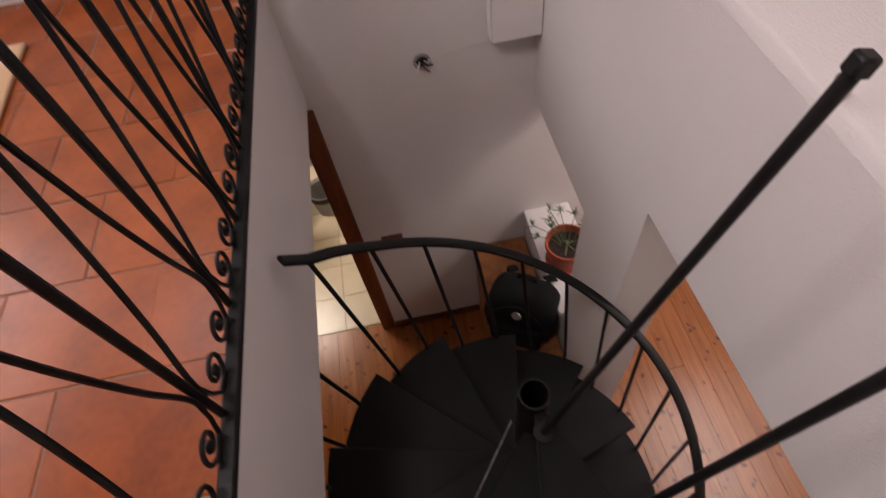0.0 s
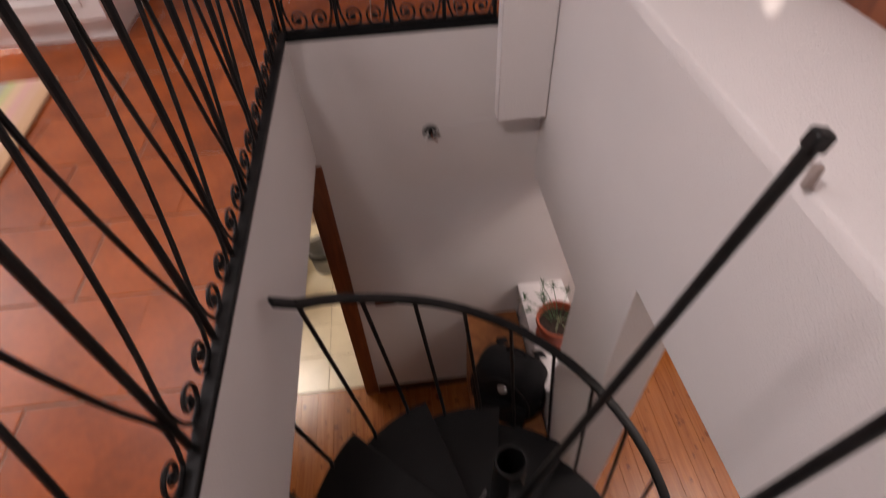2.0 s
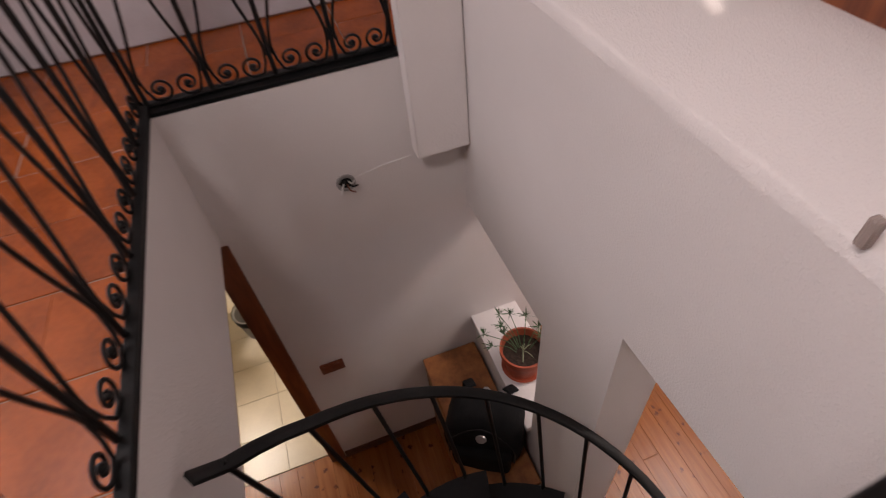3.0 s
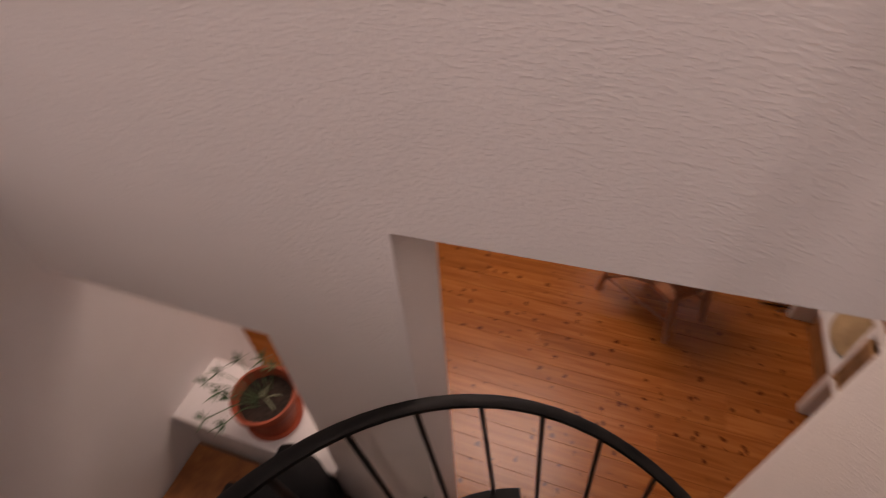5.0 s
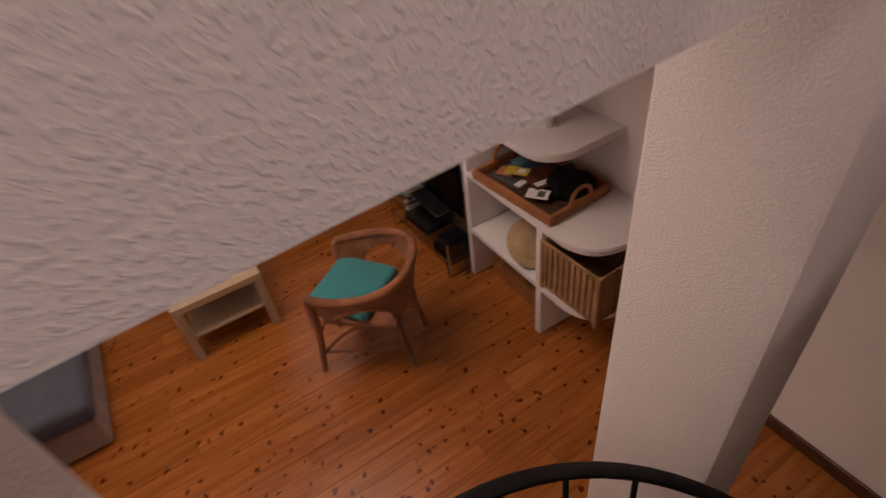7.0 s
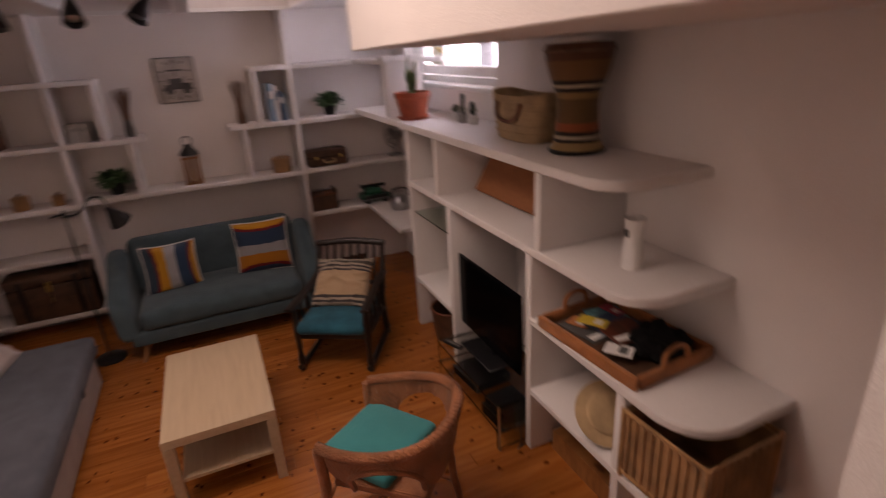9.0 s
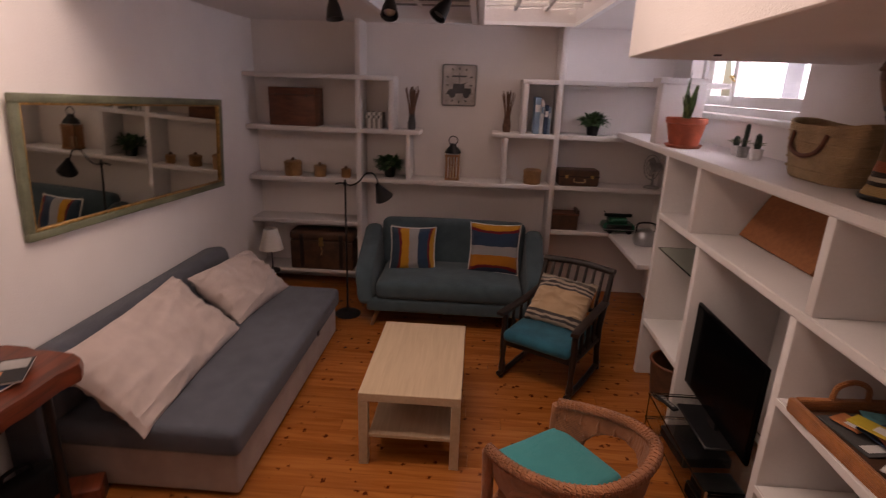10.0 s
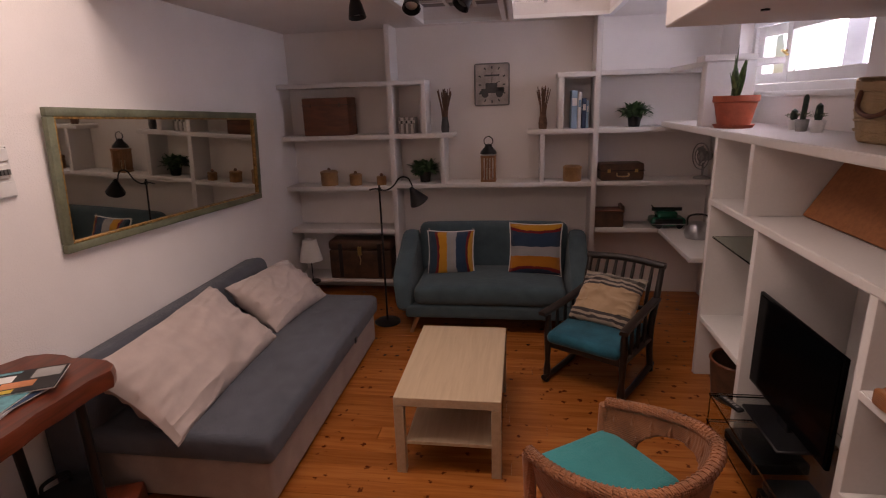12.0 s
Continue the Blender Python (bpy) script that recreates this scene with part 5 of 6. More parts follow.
for z in (0.29, 0.13):
    part("shelf", box(-0.24, 0.24, -0.42, 0.42, z - 0.012, z), "acrylic", ts, smooth=False)
for y in (-0.40, 0.40):
    part("side_panel", box(-0.24, 0.24, y - 0.008, y + 0.008, 0.0, 0.278), "acrylic", ts, smooth=False)
for x in (-0.235, 0.235):
    part("edge_strip", box(x - 0.005, x + 0.005, -0.425, -0.413, 0, 0.30, 0.002, 1), "legwood", ts)
for nm, y, z, w, d, h, lb in (("game_console", 0.10, 0.131, 0.30, 0.26, 0.06, "black console box on the clear stand"), ("set_top_box", -0.24, 0.131, 0.22, 0.20, 0.045, "black receiver box on the clear stand"), ("router", -0.18, 0.0, 0.22, 0.18, 0.08, "black router box on the floor under the stand")):
    dv = thing(nm, 1.30, 2.14 + y, z, lb, "electronics", 4)
    part("case", box(-d / 2, d / 2, -w / 2, w / 2, 0.004, h, 0.006, 2), "black", dv)
    part("front", box(-d / 2 - 0.003, -d / 2, -w / 2 + 0.01, w / 2 - 0.01, 0.012, h - 0.008), "screen", dv)
for y, lb in ((2.44, "slim black remote control on the clear stand"),):
    rm = thing("remote_control", 1.20, y, 0.291, lb, "remote control", 20)
    part("body", box(-0.02, 0.02, -0.075, 0.075, 0.0, 0.016, 0.005, 2), "black", rm)
    for i in range(5):
        part("button", box(-0.008, 0.008, -0.05 + i * 0.022, -0.038 + i * 0.022, 0.016, 0.018), "grey_pot", rm)
part("power_cable", tube(smoothed([(1.24, 1.67, 0.20), (1.20, 1.60, 0.12), (1.22, 1.66, 0.03), (1.33, 1.72, 0.008), (1.45, 1.75, 0.01)], 6), 0.004, 6), "black", None, "loose black cable beside the shelf foot", category="cable")

# ---------------------------------------------------------------- slab desk with magazines
dk = thing("slab_desk", -1.93, 1.25, 0, "red-brown live-edge timber slab desk on black legs", "desk")
sl = bmesh.new()
ring = []
rnd = random.Random(5)
side = [(0.265 + 0.022 * noise.noise(Vector((i * 0.7, 3, 0))), -0.63 + i * 0.08) for i in range(12)] + [(0.29, 0.34), (0.262, 0.39), (0.20, 0.425), (0.09, 0.435), (0.02, 0.43), (-0.04, 0.455), (-0.14, 0.46), (-0.22, 0.43), (-0.262, 0.34)] + [(-0.265, 0.3 - i * 0.2) for i in range(5)]
lo_ = [sl.verts.new((x * 0.985, y, 0.750)) for x, y in side]
md_ = [sl.verts.new((x * 1.02, y, 0.80)) for x, y in side]
hi_ = [sl.verts.new((x * 0.99, y, 0.83)) for x, y in side]
sl.faces.new(lo_)
sl.faces.new(hi_[::-1])
for a, b in ((lo_, md_), (md_, hi_)):
    for i in range(len(a)):
        j = (i + 1) % len(a)
        sl.faces.new((a[i], a[j], b[j], b[i]))
part("top", sl, "slabwood", dk)
for y, dx in ((0.25, 0.0), (-0.40, 0.0)):
    part("leg", tube([(0.19, y, 0.765), (0.165, y + 0.02, 0.0)], 0.021, 10), "black", dk)
    part("leg", tube([(-0.20, y, 0.765), (-0.18, y + 0.02, 0.0)], 0.021, 10), "black", dk)
for i, (x, y, rz_, m_, nm) in enumerate(((-1.90, 1.28, 14, "paper", "magazine"), (-1.88, 1.30, -6, "darkblue", "magazine"), (-1.90, 1.33, 8, "teal_card", "magazine"), (-1.90, 1.42, -62, "black", "magazine"))):
    z = 0.8305 + 0.008 * i
    mg = thing(nm, x, y, z, "glossy picture magazine lying on the timber slab desk", "magazine", rz_, "magazines on the desk")
    part("page_block", box(-0.105, 0.105, -0.145, 0.145, 0, 0.0065, 0.001, 1), "paper", mg, smooth=False)
    part("cover", box(-0.106, 0.106, -0.146, 0.146, 0.0066, 0.0074), m_, mg, smooth=False)
    if i == 3:
        for x0, x1, y0, y1, c in ((-0.095, -0.01, 0.03, 0.135, "grey_pot"), (0.005, 0.06, -0.06, 0.06, "orange"), (0.07, 0.10, -0.09, 0.0, "yellow"), (-0.06, 0.0, -0.12, -0.03, "paper"), (-0.10, -0.08, -0.13, -0.02, "teal_card"), (0.02, 0.032, -0.13, -0.06, "paper"), (0.044, 0.054, -0.13, -0.07, "red")):
            part("picture", box(x0, x1, y0, y1, 0.0075, 0.0079), c, mg, smooth=False)
bg = thing("laptop_bag", -1.98, 1.52, 0, "dark soft bag standing on the floor under the desk", "bag", 70)
part("body", soft(-0.17, 0.17, -0.06, 0.06, 0, 0.26, 0.04, 0.0), "cloth_black", bg)
lg_ = thing("timber_offcut", -1.83, 1.68, 0, "red-brown offcut of timber lying on the floor under the desk", "timber block", 24)
_oc = box(-0.10, 0.10, -0.07, 0.07, 0.0, 0.11, 0.012, 2)
for v in _oc.verts:
    v.co += Vector((noise.noise(v.co * 9), noise.noise(v.co * 9 + Vector((4, 0, 0))), 0)) * 0.010
part("block", _oc, "slabwood", lg_)
part("extension_cable", tube(smoothed([(-1.86, 1.86, 0.006), (-1.78, 1.80, 0.012), (-1.72, 1.86, 0.02), (-1.66, 1.82, 0.006), (-1.60, 1.89, 0.006)], 6), 0.006, 6), "black", None, "loose black cable on the boards by the sofa bed", category="cable")
pg2 = thing("plug_adapter", -1.67, 1.86, 0.0, "small white plug adapter lying on the floorboards", "plug", 35)
part("body", box(-0.035, 0.035, -0.022, 0.022, 0.0, 0.030, 0.008, 2), "white_pot", pg2)
part("socket_ring", lathe([(0.010, 0.030), (0.016, 0.030), (0.015, 0.033), (0.010, 0.033)], 14), "white_pot", pg2)
part("handle", tube(smoothed([(-0.06, 0, 0.25), (-0.05, 0, 0.31), (0.05, 0, 0.31), (0.06, 0, 0.25)], 5), 0.009, 8), "cloth_black", bg)

# ---------------------------------------------------------------- mirror, print, clock
mi = thing("wall_mirror", ROOM_L + 0.026, 3.075, 1.53, "long mirror in a sage-green frame with worn gilt beading", "mirror", -0.6, rx=-2.2, ry=2.0)
L, Hh = 1.02, 0.360
fr = bmesh.new()
for a, b, c, d in ((-L, L, Hh - 0.044, Hh), (-L, L, -Hh, -Hh + 0.044), (-L, -L + 0.044, -Hh + 0.044, Hh - 0.044), (L - 0.044, L, -Hh + 0.044, Hh - 0.044)):
    box(0, 0.032, a, b, c, d, 0.006, 2, bm=fr)
part("frame", fr, "mirframe", mi)
gb = bmesh.new()
for a, b, c, d in ((-L + 0.044, L - 0.044, Hh - 0.056, Hh - 0.044), (-L + 0.044, L - 0.044, -Hh + 0.044, -Hh + 0.056), (-L + 0.044, -L + 0.056, -Hh + 0.056, Hh - 0.056), (L - 0.056, L - 0.044, -Hh + 0.056, Hh - 0.056)):
    box(0.004, 0.028, a, b, c, d, 0.003, 1, bm=gb)
part("beading", gb, "gilt", mi, "worn gilt beading")
part("mirror_glass", box(0.006, 0.012, -L + 0.046, L - 0.046, -Hh + 0.046, Hh - 0.046), "mirror", mi, "clear mirror glass", False)

fb = thing("fuse_box", ROOM_L + 0.001, 1.875, 1.65, "white plastic fuse box with black switches set in the wall", "fuse box")
part("back_plate", box(0, 0.010, -0.16, 0.0, -0.115, 0.115, 0.003, 1), "white_pot", fb)
part("upper_cover", box(0.010, 0.018, -0.155, -0.012, 0.048, 0.104, 0.002, 1), "white_pot", fb)
part("lower_cover", box(0.010, 0.018, -0.155, -0.005, -0.108, -0.042, 0.002, 1), "white_pot", fb)
part("breaker_strip", box(0.010, 0.022, -0.15, -0.022, -0.026, 0.034, 0.002, 1), "white_pot", fb)
for k in range(7):
    part("breaker_switch", box(0.022, 0.031, -0.146 + k * 0.018, -0.133 + k * 0.018, -0.012, 0.012, 0.001, 1), "ink", fb)
for y, z in ((-0.010, 0.106), (-0.006, -0.106)):
    part("screw", moved(lathe([(0, 0), (0.003, 0), (0.003, 0.002), (0, 0.002)], 8), pose(0.010, y, z, 0, 90, 0)), "ink", fb)

wp = thing("white_pipe", 1.775, 2.64, 0.32, "white painted pipe standing behind the television", "pipe")
part("pipe", tube([(0, 0, 0), (0, 0, 0.35), (0.005, 0.015, 0.62)], 0.022, 12), "white_pot", wp)
part("coupling", lathe([(0.0, 0.60), (0.028, 0.60), (0.028, 0.64), (0.0, 0.64)], 14), "white_pot", wp)
ck = thing("wall_clock", -0.185, ROOM_B - 0.002, 2.03, "aged square wall clock with a dark drawing of an old car", "clock")
part("case", box(-0.165, 0.165, -0.022, 0, -0.192, 0.192, 0.02, 3), "grey_pot", ck)
part("face", box(-0.152, 0.152, -0.0255, -0.0225, -0.179, 0.179, 0.0012, 1), "clockface", ck)
for i in range(12):
    a = math.tau * i / 12
    k = 0.13 / max(abs(math.sin(a)), abs(math.cos(a)) * 0.85)
    mk = box(-0.006, 0.006, -0.0272, -0.0257, -0.012, 0.012)
    part("hour_mark", moved(mk, Matrix.Translation((math.sin(a) * min(k, 0.15) * 0.86, 0, math.cos(a) * min(k, 0.165))) @ pose(0, 0, 0, 0, math.degrees(a), 0)), "ink", ck, smooth=False)
car = bmesh.new()
for a, b, c, d in ((-0.10, 0.11, -0.075, -0.035), (-0.06, 0.05, -0.035, 0.015), (0.05, 0.115, -0.07, -0.025), (-0.115, -0.08, -0.085, -0.055)):
    box(a, b, -0.0275, -0.0258, c, d, 0.0, bm=car)
for x in (-0.065, 0.07):
    join(car, moved(lathe([(0, 0), (0.032, 0), (0.032, 0.0018), (0, 0.0018)], 16), pose(x, -0.0258, -0.085, 90, 0, 0)))
part("car_motif", car, "ink", ck, "dark silhouette of an old car", False)
part("lettering_bar", box(-0.07, 0.07, -0.0272, -0.0258, 0.075, 0.090), "ink", ck, smooth=False)
part("hand", box(-0.003, 0.003, -0.030, -0.0285, -0.02, 0.11), "ink", ck, smooth=False)
part("hand", moved(box(-0.003, 0.003, -0.0315, -0.0302, -0.02, 0.08), pose(0, 0, 0, 0, 70, 0)), "ink", ck, smooth=False)

# ---------------------------------------------------------------- things on the end-wall shelves
SY = ROOM_B - 0.16


def top(z, t=0.021):
    return z + t


bx = thing("wooden_case", -1.74, SY, top(S2), "reddish-brown wooden case on a white shelf", "box", -4)
part("body", box(-0.23, 0.23, -0.11, 0.11, 0, 0.35, 0.008, 2), "crate", bx)
part("lid_edge", box(-0.234, 0.234, -0.113, 0.113, 0.28, 0.288, 0.002, 1), "trunk", bx)
for s in (-0.15, 0.15):
    part("clasp", box(s - 0.010, s + 0.010, -0.116, -0.110, 0.265, 0.300, 0.002, 1), "trunk", bx, "dark iron clasp")
for i, (w, h, m_) in enumerate(((0.022, 0.150, "grey_pot"), (0.026, 0.148, "paper"), (0.016, 0.152, "grey_pot"), (0.022, 0.150, "paper"), (0.024, 0.150, "grey_pot"), (0.020, 0.147, "paper"), (0.018, 0.150, "grey_pot"))):
    bk = thing("book", -1.045 + 0.0235 * i, SY + 0.01, top(S2), "small upright pale grey or white book in a niche", "book", group="books in the small niche")
    part("cover", box(-w / 2 * 0.9, w / 2 * 0.9, -0.075, 0.075, 0, h, 0.002, 1), m_, bk)
    part("spine_bar", box(-w / 2 * 0.6, w / 2 * 0.6, -0.0762, -0.0752, h * 0.62, h * 0.8), "paper" if m_ != "paper" else "ink", bk, smooth=False)


def lidded(x, z, r, h, label, knob=True):
    b = thing("lidded_basket", x, SY - 0.03, z, label, "basket", group="round lidded baskets")
    part("body", lathe([(0, 0), (r * 0.96, 0), (r, h * 0.4), (r * 0.97, h * 0.78), (0, h * 0.78)], 22), "basket", b)
    part("lid", lathe([(r * 1.02, h * 0.78), (r * 1.02, h * 0.92), (r * 0.8, h), (0, h * 1.02)], 22), "basket", b)
    if knob:
        part("knob", lathe([(0.012, h), (0.018, h + 0.012), (0.010, h + 0.026), (0, h + 0.028)], 12), "twig", b)


lidded(-1.79, top(S3 - 0.02), 0.085, 0.145, "large round lidded honey wicker basket on a shelf")
lidded(-1.52, top(S3 - 0.02), 0.062, 0.11, "medium round lidded honey wicker basket on a shelf")
lidded(-1.26, top(S3 - 0.02), 0.048, 0.085, "small round lidded honey wicker basket on a shelf")
lidded(0.56, top(S3), 0.085, 0.14, "flat-topped round wicker basket on the long shelf", False)


def bundle(x, z, n, h, spread, seed, label, vase):
    t = thing("dried_stems", x, SY, z, label, "vase")
    rnd_ = random.Random(seed)
    st = bmesh.new()
    for _ in range(n):
        a, s = rnd_.uniform(0, math.tau), rnd_.uniform(0.1, 1) * spread
        tube([(0.012 * math.cos(a), 0.012 * math.sin(a), 0.02), (s * 0.5 * math.cos(a), s * 0.5 * math.sin(a), h * 0.55), (s * math.cos(a), s * math.sin(a), h * rnd_.uniform(0.82, 1.0))], 0.0042, 5, bm=st)
    part("stems", st, "twig", t)
    part("vase", lathe([(0, 0), (0.035, 0), (0.04, 0.05), (0.028, 0.13), (0.032, 0.14), (0.025, 0.135), (0, 0.03)], 18), vase, t)


bundle(-0.62, top(S2), 26, 0.40, 0.075, 3, "dark dried stems in a narrow vase on a shelf", "ink")
bundle(0.285, top(S2 + 0.01), 30, 0.38, 0.075, 8, "brown dried stems in a narrow vase on a shelf", "twig")


def bushy(x, y, z, r, label, seed):
    t = thing("small_plant", x, y, z, label, "potted plant", group="small green plants on the shelves")
    part("pot", lathe([(0, 0), (0.048, 0), (0.062, 0.10), (0.055, 0.10), (0.05, 0.08), (0, 0.08)], 20), "black", t)
    part("leaves", moved(leafy(260, r * 0.72, 0.034, 1.75, seed, 0.30, 1.0, r * 0.80), Matrix.Translation((0, 0, 0.115))), "leaf", t)


bushy(-0.83, SY, top(S3), 0.13, "bushy green plant in a black pot on the long shelf", 2)
bushy(1.09, SY, top(1.60), 0.125, "bushy green plant in a black pot on a corner shelf", 6)

ln = thing("lantern", -0.215, SY, top(S3), "wooden candle lantern with a dark metal top and ring", "lantern")
for sx in (-1, 1):
    for sy in (-1, 1):
        part("post", box(sx * 0.058 - 0.010, sx * 0.058 + 0.010, sy * 0.058 - 0.010, sy * 0.058 + 0.010, 0.0, 0.225, 0.002, 1), "legwood", ln)
part("base", box(-0.072, 0.072, -0.072, 0.072, 0.0, 0.022, 0.003, 1), "legwood", ln)
part("head", box(-0.072, 0.072, -0.072, 0.072, 0.225, 0.245, 0.003, 1), "legwood", ln)
part("collar", box(-0.058, 0.058, -0.058, 0.058, 0.245, 0.262, 0.002, 1), "chrome", ln)
part("hood", lathe([(0.082, 0.258), (0.070, 0.285), (0.034, 0.325), (0.030, 0.345), (0, 0.352)], 16), "black", ln, "dark metal hood")
part("ring", tube([(0.042 * math.cos(a), 0, 0.375 + 0.042 * math.sin(a)) for a in (math.tau * k / 20 for k in range(20))], 0.005, 7, True), "black", ln)
part("candle", lathe([(0, 0.022), (0.03, 0.022), (0.03, 0.12), (0, 0.12)], 16), "cream_wall", ln)
for s in (-1, 1):
    for k in (-0.026, 0.0, 0.026):
        part("lattice_bar", box(k - 0.007, k + 0.007, s * 0.064 - 0.004, s * 0.064 + 0.004, 0.022, 0.225, 0.001, 1), "legwood", ln)
        part("lattice_bar", box(s * 0.064 - 0.004, s * 0.064 + 0.004, k - 0.007, k + 0.007, 0.022, 0.225, 0.001, 1), "legwood", ln)
    part("pane", box(-0.048, 0.048, s * 0.056 - 0.0015, s * 0.056 + 0.0015, 0.024, 0.224), "glass", ln, smooth=False)

for i, (x, h, m_, w) in enumerate(((0.555, 0.33, "bluebook", 0.05), (0.60, 0.31, "paper", 0.03), (0.640, 0.26, "darkblue", 0.035), (0.67, 0.24, "bluebook", 0.02))):
    bk = thing("book", x, SY, top(S2 + 0.01), "upright blue or white book on a narrow shelf", "book", group="books on the narrow shelf")
    part("cover", box(-w / 2, w / 2, -0.10, 0.10, 0, h, 0.003, 1), m_, bk)
    part("spine_bar", box(-w / 2 + 0.004, w / 2 - 0.004, -0.1015, -0.1003, h * 0.6, h * 0.8), "paper" if m_ != "paper" else "bluebook", bk, smooth=False)

sc = thing("suitcase", 0.99, SY - 0.02, top(1.13), "small brown suitcase with brass corners on a corner shelf", "suitcase", 3)
part("body", box(-0.19, 0.19, -0.10, 0.10, 0, 0.155, 0.02, 3), "trunk", sc)
part("seam", box(-0.1915, 0.1915, -0.1015, 0.1015, 0.088, 0.095, 0.001, 1), "hole", sc)
part("handle", tube(smoothed([(-0.05, -0.10, 0.07), (-0.045, -0.125, 0.045), (0.045, -0.125, 0.045), (0.05, -0.10, 0.07)], 5), 0.007, 8), "straw", sc, "pale leather handle")
for s in (-0.12, 0.12):
    part("latch", box(s - 0.014, s + 0.014, -0.106, -0.099, 0.075, 0.105, 0.002, 1), "brass", sc)
bb = thing("wicker_box", 0.90, SY - 0.02, top(0.695), "dark wicker box with a raised back on a corner shelf", "basket")
part("body", box(-0.13, 0.13, -0.09, 0.09, 0, 0.15, 0.008, 2), "trunk", bb)
part("rim", box(-0.135, 0.135, -0.095, 0.095, 0.145, 0.162, 0.004, 1), "crate", bb)
part("ear", box(0.105, 0.135, -0.09, 0.09, 0.16, 0.20, 0.006, 1), "trunk", bb)
tw = thing("typewriter", 1.42, SY - 0.06, top(0.695), "bottle-green enamel model with silver trim on the corner shelf", "model")
part("body", soft(-0.15, 0.15, -0.10, 0.10, 0.015, 0.095, 0.03, 0.0), "greenmetal", tw)
part("hood", soft(-0.10, 0.08, -0.075, 0.075, 0.09, 0.15, 0.025, 0.0), "greenmetal", tw)
part("trim", box(-0.152, 0.152, -0.103, 0.103, 0.035, 0.045, 0.002, 1), "chrome", tw)
part("key_bed", box(-0.125, 0.115, -0.108, -0.085, 0.048, 0.090, 0.006, 2), "black", tw, "dark recess in the front")
part("carriage", tube([(-0.13, 0.02, 0.158), (0.0, 0.02, 0.158), (0.13, 0.02, 0.158)], 0.017, 12), "black", tw)
part("lever", tube(smoothed([(-0.12, 0.0, 0.165), (-0.135, -0.02, 0.19), (-0.15, -0.03, 0.205)], 4), 0.005, 6), "black", tw)
for sx in (-0.09, 0.09):
    for sy in (-0.09, 0.09):
        part("wheel", moved(lathe([(0, -0.012), (0.03, -0.012), (0.03, 0.012), (0, 0.012)], 14), pose(sx, sy, 0.03, 90, 0, 0)), "black", tw)
kt = thing("metal_kettle", 1.56, 4.36, 0.716, "dull metal pot with a dark handle on the corner shelf", "pot")
part("body", lathe([(0, 0), (0.09, 0), (0.105, 0.05), (0.085, 0.11), (0.05, 0.135), (0, 0.14)], 22), "chrome", kt)
part("handle", tube(smoothed([(-0.08, 0, 0.10), (-0.07, 0, 0.19), (0.07, 0, 0.19), (0.08, 0, 0.10)], 5), 0.009, 8), "black", kt)
part("spout", tube([(0.09, 0, 0.05), (0.13, 0, 0.09), (0.15, 0, 0.12)], [0.02, 0.014, 0.011], 10), "chrome", kt)
fan = thing("desk_fan", 1.70, SY - 0.03, top(1.13), "small black round desk fan on a corner shelf", "fan", -72)
part("base", lathe([(0, 0), (0.075, 0), (0.07, 0.015), (0.012, 0.03), (0, 0.03)], 20), "grey_pot", fan)
part("stem", tube([(0, 0, 0.02), (0, 0, 0.14)], 0.010, 8), "grey_pot", fan)
for k in range(3):
    part("guard_ring", tube([((0.115 - 0.035 * k) * math.cos(a), -0.03, 0.20 + (0.115 - 0.035 * k) * math.sin(a)) for a in (math.tau * j / 26 for j in range(26))], 0.005, 6, True), "grey_pot", fan)
part("motor", moved(lathe([(0, -0.05), (0.04, -0.04), (0.045, 0.03), (0, 0.05)], 16), pose(0, 0.02, 0.20, 90, 0, 0)), "grey_pot", fan)
for k in range(3):
    part("blade", moved(box(0.01, 0.09, -0.003, 0.003, -0.03, 0.03, 0.002, 1), Matrix.Translation((0, -0.01, 0.20)) @ pose(0, 0, 0, 0, k * 120, 0) @ pose(0, 0, 0, 25, 0, 0)), "grey_pot", fan)

tk = thing("old_trunk", -1.50, SY - 0.03, top(S5), "dark brown leather trunk with straps on the lowest shelf", "trunk")
part("body", box(-0.32, 0.32, -0.12, 0.12, 0, 0.30, 0.015, 3), "trunk", tk)
part("lid", box(-0.325, 0.325, -0.125, 0.125, 0.30, 0.40, 0.03, 3), "trunk", tk)
for s in (-0.2, 0.2):
    part("strap", box(s - 0.02, s + 0.02, -0.129, -0.12, 0.02, 0.37, 0.002, 1), "darkwood", tk)
part("clasp", box(-0.02, 0.02, -0.134, -0.122, 0.25, 0.34, 0.003, 1), "brass", tk)
part("hanging_tag", tube([(0.0, -0.135, 0.25), (0.012, -0.14, 0.20), (0.0, -0.137, 0.16)], 0.006, 6), "straw", tk)

